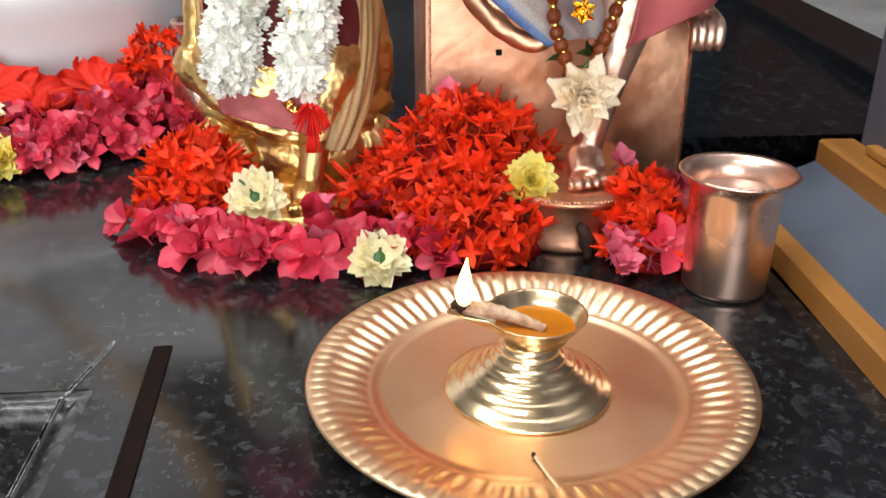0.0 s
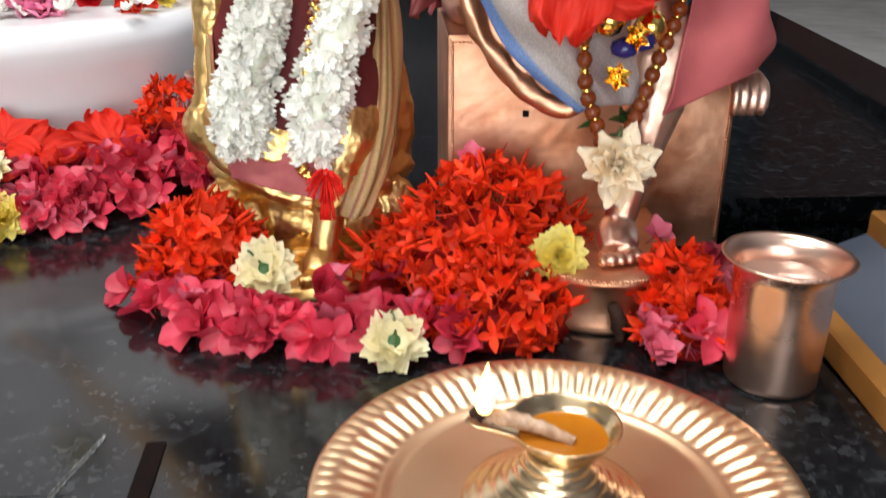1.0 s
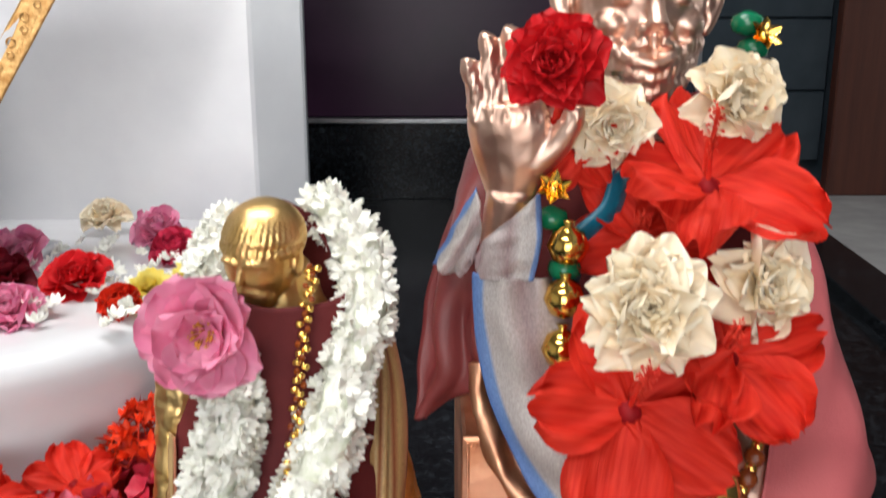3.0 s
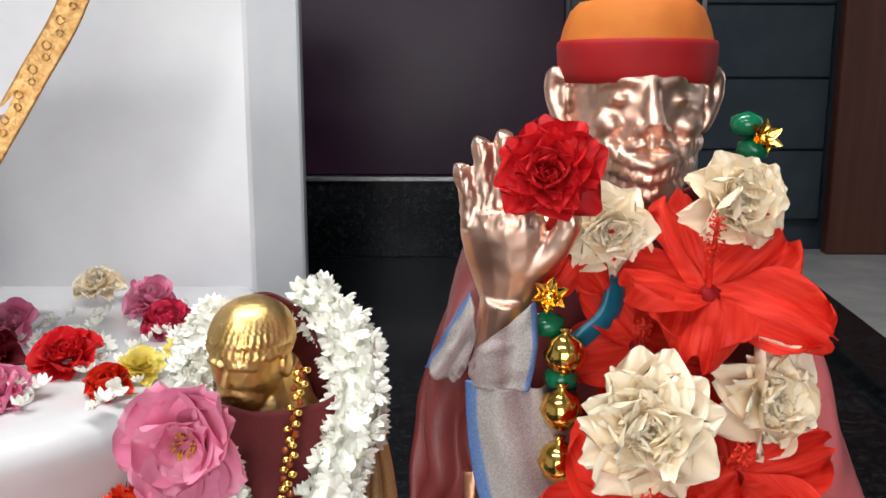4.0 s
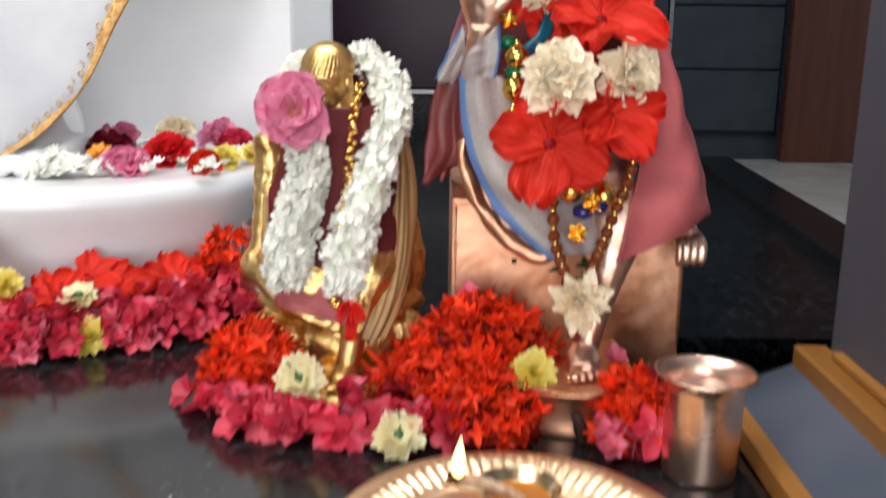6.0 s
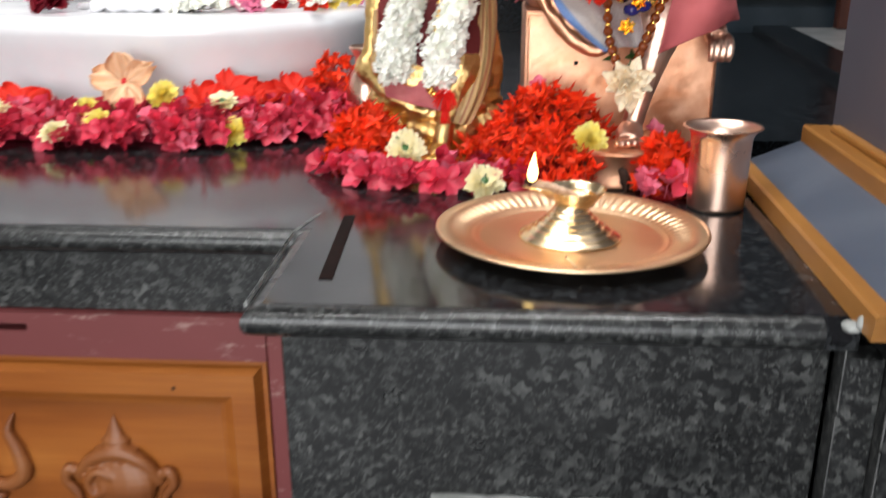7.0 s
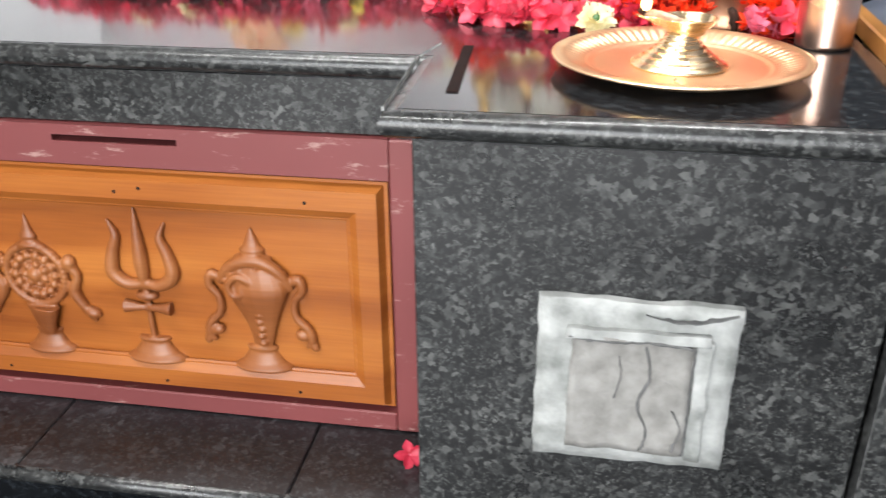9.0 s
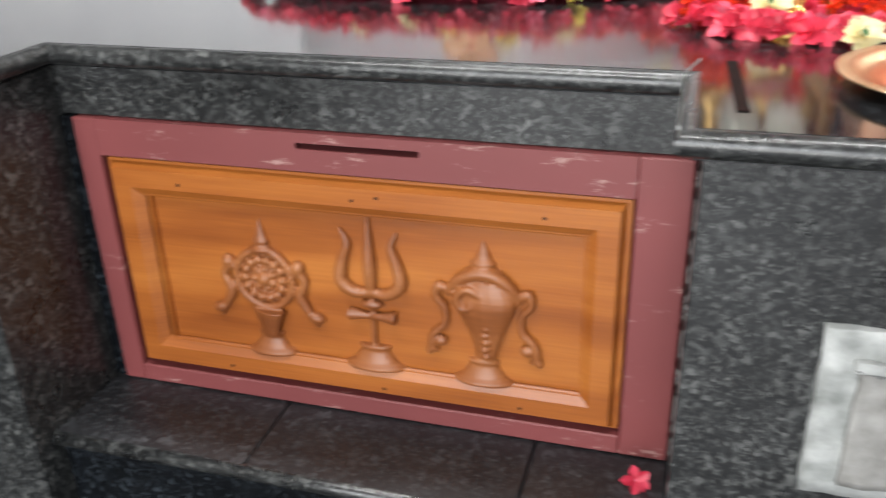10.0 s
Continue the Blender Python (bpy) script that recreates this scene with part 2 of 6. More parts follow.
OLEANDER = plain("crimson_pink_petal", (0.52, 0.018, 0.045), (0.70, 0.060, 0.110), 55, 0.45, vary=0.30, thin=0.2)
OLEANDER_PALE = plain("pale_pink_petal", (0.62, 0.09, 0.15), (0.74, 0.20, 0.28), 55, 0.5, vary=0.2, thin=0.12)
HIBISCUS = plain("scarlet_hibiscus_petal", (0.60, 0.014, 0.008), (0.80, 0.050, 0.026), 55, 0.55, stretch=(0.35, 6, 1), bumpy=0.55, fine=110, vary=0.12, thin=0.22)
RED_ROSE = plain("deep_red_rose_petal", (0.52, 0.006, 0.012), (0.72, 0.020, 0.024), 40, 0.5, bumpy=0.2, vary=0.2, thin=0.2)
MAROON_ROSE = plain("dark_maroon_petal", (0.10, 0.004, 0.010), (0.17, 0.006, 0.014), 40, 0.5, vary=0.2, thin=0.12)
PINK_ROSE = plain("orchid_pink_rose_petal", (0.78, 0.19, 0.37), (0.90, 0.40, 0.55), 40, 0.55, bumpy=0.2, vary=0.14, thin=0.25)
CREAM_ROSE = plain("cream_rose_petal", (0.97, 0.77, 0.52), (0.98, 0.92, 0.76), 38, 0.5, bumpy=0.3, vary=0.05, thin=0.2)
PEACH = plain("peach_hibiscus_petal", (0.80, 0.45, 0.24), (0.86, 0.58, 0.38), 30, 0.55, stretch=(0.5, 6, 1), bumpy=0.3, thin=0.12)
ORANGE_PETAL = plain("orange_petal", (0.80, 0.30, 0.03), (0.85, 0.42, 0.08), 40, 0.55, thin=0.12)
MUM_CREAM = plain("cream_chrysanthemum", (0.90, 0.80, 0.46), (0.95, 0.90, 0.66), 60, 0.6, thin=0.3)
MUM_YELLOW = plain("yellow_chrysanthemum", (0.92, 0.74, 0.10), (0.96, 0.88, 0.34), 60, 0.6, thin=0.3)
JASMINE = plain("white_jasmine", (0.93, 0.93, 0.84), (0.96, 0.96, 0.91), 80, 0.55, vary=0.03, thin=0.14)
LEAF = plain("dark_green_leaf", (0.015, 0.06, 0.012), (0.035, 0.11, 0.02), 60, 0.45, bumpy=0.2)
STEM = plain("green_brown_stem", (0.05, 0.08, 0.02), (0.10, 0.12, 0.04), 80, 0.6)
POLLEN = plain("orange_stamen", (0.55, 0.20, 0.03), (0.72, 0.36, 0.08), 200, 0.7, bumpy=0.4)
PISTIL = plain("red_pistil", (0.62, 0.02, 0.015), (0.75, 0.06, 0.03), 100, 0.5)
OIL = plain("amber_lamp_oil", (0.42, 0.13, 0.008), (0.52, 0.19, 0.014), 20, 0.03, Coat_Weight=1.0)
WICK = plain("charred_cotton_wick", (0.35, 0.20, 0.12), (0.72, 0.52, 0.38), 160, 0.8, bumpy=0.5)
CHAR = plain("burnt_tip", (0.012, 0.008, 0.006), (0.05, 0.02, 0.012), 300, 0.8)
MATCH = plain("pale_match_wood", (0.62, 0.46, 0.28), (0.74, 0.60, 0.40), 60, 0.7)
FLAME_CORE = glow("flame_core", (1.0, 0.68, 0.24), 6)


# ---- mesh helpers ----
def mesh_of(name, bm, mat, smooth=True):
    me = bpy.data.meshes.new(name)
    bm.normal_update()
    bm.to_mesh(me)
    bm.free()
    for q in (mat if isinstance(mat, (list, tuple)) else [mat]):
        me.materials.append(q)
    if smooth:
        me.polygons.foreach_set("use_smooth", [True] * len(me.polygons))
    return me


def thing(name, at, label, category, group="", kind=""):
    ob = new(name)
    ob.empty_display_size = 0.02
    ob.matrix_basis = at if isinstance(at, Matrix) else Matrix.Translation(at)
    return tagged(ob, label, category, group, kind)


def part(name, bm, mat, parent, label="", local=False, smooth=True):
    """One mesh under a thing or a part; local: the mesh is given in the thing's own axes."""
    ob = new(name, bm if isinstance(bm, bpy.types.Mesh) else mesh_of(name, bm, mat, smooth))
    ob.parent = parent
    if not local and parent.parent is None:
        ob.matrix_parent_inverse = parent.matrix_basis.inverted()
    return tagged(ob, label) if label else ob


def solo(name, bm, mat, label="", category="", kind="", group="", smooth=True, keep=False):
    """A thing that is one mesh, with its origin at its base."""
    if not keep:
        lo = Vector([min(v.co[i] for v in bm.verts) for i in range(3)])
        hi = Vector([max(v.co[i] for v in bm.verts) for i in range(3)])
        o = Vector(((lo.x + hi.x) / 2, (lo.y + hi.y) / 2, lo.z))
    else:
        o = Vector((0, 0, 0))
    for v in bm.verts:
        v.co -= o
    ob = new(name, mesh_of(name, bm, mat, smooth))
    ob.location = o
    return tagged(ob, label, category, group, kind)


def box(bm, x0, x1, y0, y1, z0, z1, bev=0.0, seg=2, turn=0.0):
    r = bmesh.ops.create_cube(bm, size=1)
    m = Matrix.Translation(((x0 + x1) / 2, (y0 + y1) / 2, (z0 + z1) / 2)) @ Matrix.Rotation(radians(turn), 4, "Z") @ Matrix.Diagonal((x1 - x0, y1 - y0, z1 - z0, 1))
    bmesh.ops.transform(bm, matrix=m, verts=r["verts"])
    if bev:
        es = list({e for v in r["verts"] for e in v.link_edges})
        bmesh.ops.bevel(bm, geom=es, offset=bev, segments=seg, affect="EDGES", profile=0.6)
    return bm


def boxed(*a, **k):
    return box(bmesh.new(), *a, **k)


def lathe(bm, prof, at=(0, 0, 0), seg=48, squash=1.0, wobble=None, close=True):
    """Turns a list of (radius, height) about the z axis."""
    rings = []
    for r, z in prof:
        ring = []
        for i in range(seg):
            a = 2 * math.pi * i / seg
            rr = r * (wobble(a, z) if wobble else 1)
            ring.append(bm.verts.new((at[0] + rr * math.cos(a), at[1] + rr * math.sin(a) * squash, at[2] + z)))
        rings.append(ring)
    for a, b in zip(rings, rings[1:]):
        for i in range(seg):
            j = (i + 1) % seg
            bm.faces.new((a[i], a[j], b[j], b[i]))
    if close:
        bm.faces.new(rings[0][::-1])
        bm.faces.new(rings[-1])
    return bm


def spline(pts, n):
    """n points on a smooth line through pts."""
    p = np.array([pts[0], *pts, pts[-1]], float)
    out = []
    for s in np.linspace(0, len(pts) - 1, n):
        i = min(int(s), len(pts) - 2)
        t = s - i
        a, b, c, d = p[i:i + 4]
        out.append(0.5 * ((2 * b) + (c - a) * t + (2 * a - 5 * b + 4 * c - d) * t * t + (3 * b - a - 3 * c + d) * t ** 3))
    return np.array(out)


def tube(bm, pts, radii, n=24, seg=10, flat=1.0):
    """A tapered, closed tube on a smooth line; radii follow the points."""
    line = spline([(*p,) for p in pts], n)
    rad = spline([(r, 0, 0) for r in radii], n)[:, 0]
    rings, up = [], Vector((0.13, 0.21, 0.97)).normalized()
    for i, (p, r) in enumerate(zip(line.tolist(), rad.tolist())):
        d = Vector((line[min(i + 1, n - 1)] - line[max(i - 1, 0)]).tolist()).normalized()
        s = d.cross(up)
        s = s.normalized() if s.length > 1e-4 else Vector((1, 0, 0))
        u = s.cross(d)
        up = u
        rings.append([bm.verts.new(Vector(p) + r * (math.cos(a) * s + math.sin(a) * u * flat)) for a in [2 * math.pi * k / seg for k in range(seg)]])
    for a, b in zip(rings, rings[1:]):
        for k in range(seg):
            j = (k + 1) % seg
            bm.faces.new((a[k], a[j], b[j], b[k]))
    bm.faces.new(rings[0][::-1])
    bm.faces.new(rings[-1])
    return bm


def ball(bm, at, r, turn=(0, 0, 0), seg=16):
    """An ellipsoid with radii r."""
    v = bmesh.ops.create_uvsphere(bm, u_segments=seg, v_segments=max(6, seg * 2 // 3), radius=1)["verts"]
    r = (r, r, r) if isinstance(r, (int, float)) else r
    bmesh.ops.transform(bm, matrix=pose(*at, *turn) @ Matrix.Diagonal((*r, 1)), verts=v)
    return bm


def fused(bm, voxel, smooth=3):
    """Melts overlapping solids into one skin."""
    me = bpy.data.meshes.new("raw")
    bmesh.ops.recalc_face_normals(bm, faces=bm.faces)
    bm.to_mesh(me)
    bm.free()
    ob = new("raw", me)
    md = ob.modifiers.new("remesh", "REMESH")
    md.mode, md.voxel_size, md.use_smooth_shade = "VOXEL", voxel, True
    sm = ob.modifiers.new("smooth", "SMOOTH")
    sm.iterations, sm.factor = smooth, 0.5
    bpy.context.view_layer.update()
    done = bpy.data.meshes.new_from_object(ob.evaluated_get(bpy.context.evaluated_depsgraph_get()))
    out = bmesh.new()
    out.from_mesh(done)
    bpy.data.objects.remove(ob)
    bpy.data.meshes.remove(me)
    bpy.data.meshes.remove(done)
    return out


def sheet(rows, nu=28, nv=28, fold=0.0, freq=14.0, thick=0.0012, seed=0.0, along=0):
    """Cloth through a small grid of control points, with soft folds and real thickness; uv runs 0 to 1 across it."""
    cols = [spline(r, nv) for r in rows]
    grid = np.array([spline([tuple(c[j]) for c in cols], nu) for j in range(nv)])
    bm = bmesh.new()
    uvl = bm.loops.layers.uv.new("UVMap")
    gu = np.gradient(grid, axis=1)
    gv = np.gradient(grid, axis=0)
    nrm = np.cross(gu, gv)
    nrm /= np.linalg.norm(nrm, axis=2, keepdims=True) + 1e-9
    layers = []
    for side in (0, 1):
        vs = []
        for j in range(nv):
            line = []
            for i in range(nu):
                u, v = i / (nu - 1), j / (nv - 1)
                w = u if along == 0 else v
                wave = math.sin(freq * w * 2 + 3 * noise.noise((u * 2 + seed, v * 2, seed))) * 0.5 + noise.noise((u * 5 + seed, v * 5, seed + 3))
                p = grid[j, i] + nrm[j, i] * (fold * wave + (thick if side else 0))
                line.append(bm.verts.new(p))
            vs.append(line)
        layers.append(vs)

    def face(q, uvs):
        f = bm.faces.new(q)
        for lp, c in zip(f.loops, uvs):
            lp[uvl].uv = c

    for side, vs in enumerate(layers):
        for j in range(nv - 1):
            for i in range(nu - 1):
                idx = [(i, j), (i + 1, j), (i + 1, j + 1), (i, j + 1)]
                if side:
                    idx.reverse()
                face([vs[b][a] for a, b in idx], [(a / (nu - 1), b / (nv - 1)) for a, b in idx])
    edge = [(i, 0) for i in range(nu)] + [(nu - 1, j) for j in range(1, nv)] + [(i, nv - 1) for i in range(nu - 2, -1, -1)] + [(0, j) for j in range(nv - 2, 0, -1)]
    for (a, b), (c, d) in zip(edge, edge[1:] + edge[:1]):
        face([layers[0][b][a], layers[1][b][a], layers[1][d][c], layers[0][d][c]], [(a / (nu - 1), b / (nv - 1))] * 2 + [(c / (nu - 1), d / (nv - 1))] * 2)
    bmesh.ops.recalc_face_normals(bm, faces=bm.faces)
    return bm


def petal_into(bm, L, W, m=None, cup=0.25, curl=0.3, ruffle=0.0, tip=0.5, nu=6, nv=5, seed=0.0, notch=0.0):
    """One petal from the origin along +x. tip: 0 round and broad, 1 pointed."""
    m = m or Matrix()
    g = []
    for i in range(nu):
        u = i / (nu - 1)
        broad = math.sqrt(max(0.0, 1 - ((u - 0.60) / 0.44) ** 2)) if u > 0.60 else 0.22 + 0.78 * math.sin(u / 0.60 * math.pi / 2) ** 1.1
        sharp = (0.30 + 0.70 * math.sin(min(1, u / 0.45) * math.pi / 2)) if u < 0.45 else max(0.02, (1 - ((u - 0.45) / 0.55) ** 1.5))
        w = W * (broad * (1 - tip) + sharp * tip)
        row = []
        for j in range(nv):
            v = 2 * j / (nv - 1) - 1
            x = L * (u - notch * (1 - abs(v)) * u ** 3 - 0.10 * (1 - tip) * v * v * u ** 2)
            z = L * curl * u * u + cup * w * v * v
            if ruffle:
                z += ruffle * L * u * u * math.sin(7 * v + seed * 5) * (0.4 + abs(v)) + ruffle * 0.5 * L * noise.noise((u * 3 + seed, v * 3, seed))
            row.append(bm.verts.new(m @ Vector((x, w * v * 0.5 * 2 * 0.5, z))))
        g.append(row)
    for a, b in zip(g, g[1:]):
        for j in range(nv - 1):
            bm.faces.new((a[j], b[j], b[j + 1], a[j + 1]))
    return bm


def turned(az, el, roll=0.0, off=(0, 0, 0), s=1.0):
    """Pose that points +x to azimuth az and elevation el, in degrees."""
    return Matrix.Translation(off) @ Euler((0, 0, radians(az))).to_matrix().to_4x4() @ Euler((0, radians(-el), 0)).to_matrix().to_4x4() @ Euler((radians(roll), 0, 0)).to_matrix().to_4x4() @ Matrix.Scale(s, 4)


def facing(at, direction, spin=0.0, s=1.0):
    """Pose whose +z points along direction."""
    q = Vector(direction).normalized().to_track_quat("Z", "Y").to_matrix().to_4x4()
    return Matrix.Translation(at) @ q @ Matrix.Rotation(radians(spin), 4, "Z") @ Matrix.Scale(s, 4)


# ---- structure ----
TOP = 0.80
RIGHT_TURN = -2.8  # the side wall stands a little askew


def structure(name, bm, mat, label="", smooth=False):
    return solo(name, bm, mat, label, "structure", "structure", smooth=smooth)


def nosing(bm, pts, r=0.0125):
    """A bullnose edge along a level line of points, mitred at its corners."""
    p = [Vector(q) for q in pts]
    dirs = [(b - a).normalized() for a, b in zip(p, p[1:])]
    rings = []
    for k, q in enumerate(p):
        a, b = dirs[max(k - 1, 0)], dirs[min(k, len(dirs) - 1)]
        na, nb = Vector((a.y, -a.x, 0)), Vector((b.y, -b.x, 0))
        m = (na + nb).normalized()
        m /= m.dot(na)
        rings.append([bm.verts.new(q + r * math.cos(2 * math.pi * i / 20) * m + Vector((0, 0, r * math.sin(2 * math.pi * i / 20)))) for i in range(20)])
    for a, b in zip(rings, rings[1:]):
        for i in range(20):
            n = (i + 1) % 20
            bm.faces.new((a[i], a[n], b[n], b[i]))
    bm.faces.new(rings[0][::-1])
    bm.faces.new(rings[-1])
    bmesh.ops.recalc_face_normals(bm, faces=bm.faces)


structure("floor", boxed(-3.0, 3.0, -3.2, 2.9, -0.10, 0.0), GRANITE_DARK, "dark polished granite floor of the hall")
structure("ceiling", boxed(-3.0, 3.0, -3.2, 2.9, 2.6, 2.7), CEIL, "dull painted hall ceiling")
structure("wall_west", boxed(-3.1, -3.0, -3.2, 2.9, 0, 2.6), PLASTER, "cream plaster side wall")
# unseen wall; its opening is made up to hold the side fill light
wall = boxed(3.0, 3.1, -3.2, 1.05, 0, 2.6)
box(wall, 3.0, 3.1, 2.45, 2.9, 0, 2.6)
box(wall, 3.0, 3.1, 1.05, 2.45, 0, 1.05)
box(wall, 3.0, 3.1, 1.05, 2.45, 2.45, 2.6)
structure("wall_east", wall, PLASTER, "unseen cream plaster side wall, opened for the side fill light")
wall = bmesh.new()
box(wall, -3.0, -1.85, -3.2, -3.08, 0, 2.6)
box(wall, 0.85, 3.0, -3.2, -3.08, 0, 2.6)
box(wall, -1.85, 0.85, -3.2, -3.08, 2.4, 2.6)
structure("wall_south", wall, PLASTER, "cream plaster wall with a wide doorway")

# the altar platform: deep polished top, with a forward pier at each end
top = bmesh.new()
box(top, -1.43, 0.236, 0.486, 0.93, 0.772, TOP)
structure("altar_top", top, GRANITE_TOP, "polished black granite altar top")
structure("altar_top_back", boxed(-2.4, 0.86, 0.93, 2.6, 0.772, TOP - 0.0015), GRANITE_DARK, "polished dark granite platform behind the altar")
structure("altar_top_pier_east", boxed(-0.212, 0.236, 0.300, 0.486, 0.772, TOP), GRANITE_TOP, "polished black granite pier top")
structure("altar_top_pier_west", boxed(-1.43, -0.998, 0.300, 0.486, 0.772, TOP), GRANITE_TOP, "polished black granite pier top")
for nm, pts in (("edge_front", [(-0.998, 0.483, 0.7872), (-0.214, 0.483, 0.7872)]),
                ("edge_pier_east", [(-0.2145, 0.486, 0.7872), (-0.2145, 0.2975, 0.7872), (0.206, 0.2975, 0.7872)]),
                ("edge_pier_west", [(-1.43, 0.2975, 0.7872), (-0.996, 0.2975, 0.7872), (-0.996, 0.486, 0.7872)])):
    nb = bmesh.new()
    nosing(nb, pts)
    ob = structure("altar_" + nm, nb, GRANITE, "rounded black granite nosing", True)
    ob.data.set_sharp_from_angle(angle=radians(40))
structure("pier_east", boxed(-0.203, 0.222, 0.312, 0.93, 0.0, 0.7715, 0.0015, 1), GRANITE, "speckled black granite pier")
structure("pier_west", boxed(-1.43, -1.004, 0.312, 0.93, 0.0, 0.769, 0.0015, 1), GRANITE, "speckled black granite pier")
structure("altar_fascia", boxed(-1.004, -0.2035, 0.498, 0.56, 0.706, 0.7715), GRANITE, "speckled black granite fascia strip")
structure("altar_core", boxed(-1.004, -0.203, 0.56, 0.93, 0.0, 0.769), GRANITE_DARK, "masonry core of the altar")
structure("platform_core", boxed(-2.4, 0.70, 0.935, 2.6, 0.0, 0.769), GRANITE_DARK, "masonry core of the platform")
ledge = thing("step", (-0.6, 0.42, 0.0), "black granite step below the wooden panel", "structure", kind="structure")
part("riser", boxed(-1.004, -0.203, 0.362, 0.56, 0.0, 0.283), GRANITE_DARK, ledge, smooth=False)
for x0, x1 in ((-1.004, -0.722), (-0.720, -0.372), (-0.370, -0.203)):
    part("slab", boxed(x0, x1, 0.350, 0.56, 0.284, 0.305, 0.002, 1), GRANITE_STEP, ledge, smooth=False)
eb = bmesh.new()
nosing(eb, [(-1.004, 0.352, 0.294), (-0.203, 0.352, 0.294)], 0.0108)
part("rounded_edge", eb, GRANITE, ledge)
structure("lower_step", boxed(-1.43, 0.30, -0.05, 0.35, 0.0, 0.14, 0.004, 2), GRANITE_STEP, "lower black granite step")
grout = bmesh.new()
random.seed(5)
for i in range(46):
    x = -0.20 + 0.41 * random.random()
    w = 0.006 + 0.018 * random.random()
    box(grout, x, x + w, 0.3095, 0.3122, 0.7690 + 0.001 * random.random(), 0.7735)
structure("grout_line", grout, GROUT, "broken white grout line below the nosing")
side_grout = bmesh.new()
z = 0.31
while z < 0.75:
    h = random.uniform(0.008, 0.045)
    box(side_grout, -0.2046, -0.2030, 0.4975, 0.4995, z, z + h)
    z += h + random.uniform(0.002, 0.02)
structure("grout_seam", side_grout, CEMENT, "chipped pale grout along the pier corner")

# side wall with its gilt wooden strips
M_RIGHT = Matrix.Translation((0.217, 0.30, 0)) @ Matrix.Rotation(radians(RIGHT_TURN), 4, "Z")


def along_wall(bm):
    bmesh.ops.transform(bm, matrix=M_RIGHT, verts=bm.verts)
    return bm


def profile_bar(points, y0, y1):
    """A bar with the given outline (x, z), drawn out along y."""
    bm = bmesh.new()
    a = [bm.verts.new((x, y0, z)) for x, z in points]
    b = [bm.verts.new((x, y1, z)) for x, z in points]
    bm.faces.new(a)
    bm.faces.new(b[::-1])
    for k in range(len(points)):
        n = (k + 1) % len(points)
        bm.faces.new((a[k], b[k], b[n], a[n]))
    bmesh.ops.recalc_face_normals(bm, faces=bm.faces)
    return bm


structure("pillar_east", along_wall(boxed(0.034, 0.70, -0.030, 0.420, 0.0, 0.797, 0.002, 1)), GRANITE, "speckled black granite pillar")
fillet = along_wall(profile_bar([(0.006, 0.0), (0.0335, 0.0), (0.0335, 0.772), (0.006, 0.772)], -0.014, 0.011))
structure("trim_fillet", fillet, GRANITE, "narrow dark granite fillet between pier and pillar")
seam = bmesh.new()
random.seed(12)
for sx in (0.0052, 0.0340):
    z = 0.0
    while z < 0.765:
        h = random.uniform(0.012, 0.05)
        box(seam, sx - 0.0005, sx + 0.0005, (-0.0150 if sx < 0.02 else -0.0312), (-0.0135 if sx < 0.02 else -0.0290), z, z + h)
        z += h + random.uniform(0.0, 0.006)
structure("grout_fillet", along_wall(seam), CEMENT_STAIN_SHADE, "pale grout lines beside the fillet")
ne = bmesh.new()
nosing(ne, [(0.034, -0.030, 0.785), (0.70, -0.030, 0.785)], 0.0125)
structure("pillar_edge", along_wall(ne), GRANITE, "rounded black granite nosing", True)
structure("trim_lower", along_wall(profile_bar([(0.008, 0.8005), (0.0095, 0.8175), (0.0115, 0.8195), (0.0225, 0.8215), (0.0225, 0.8005)], -0.046, 0.425)), GILT_WOOD, "golden varnished wooden strip on the granite")
structure("trim_return", along_wall(boxed(0.0198, 0.30, -0.046, -0.034, 0.8005, 0.8185, 0.002, 2)), GILT_WOOD, "golden varnished wooden strip across the ledge end")
structure("ledge_board", along_wall(profile_bar([(0.0228, 0.8005), (0.0228, 0.8190), (0.0800, 0.8430), (0.0800, 0.8005)], -0.0335, 0.425)), BLUE_GREY, "blue-grey painted sloping ledge board")
structure("trim_upper", along_wall(profile_bar([(0.0803, 0.8005), (0.0803, 0.8600), (0.0825, 0.8620), (0.1090, 0.8620), (0.1090, 0.8005)], -0.0335, 0.425)), GILT_WOOD, "golden varnished wooden cap strip along the ledge")
structure("trim_bead", along_wall(boxed(0.0985, 0.1088, -0.0335, 0.385, 0.8625, 0.8700, 0.002, 2)), GILT_WOOD, "thin golden bead at the foot of the wall")
structure("wall_side", along_wall(boxed(0.1093, 0.60, -0.0335, 0.412, 0.7975, 2.6)), GREY_WALL, "violet-grey painted side wall")
# Out of view: added only to hold back light from the right.
structure("wall_light_block", boxed(0.62, 0.74, -2.6, 0.25, 0.0, 2.6), GREY_WALL, "unseen violet-grey wall beside the visitor, added to block light")
patch = bmesh.new()
ball(patch, (0.221, 0.283, 0.799), (0.007, 0.009, 0.004), seg=12)
ball(patch, (0.225, 0.276, 0.804), (0.004, 0.005, 0.006), seg=12)
for v in patch.verts:
    v.co += 0.0009 * noise.noise_vector(v.co * 220)
structure("cement_patch", patch, CEMENT_LIGHT, "lump of white cement at the corner", True)

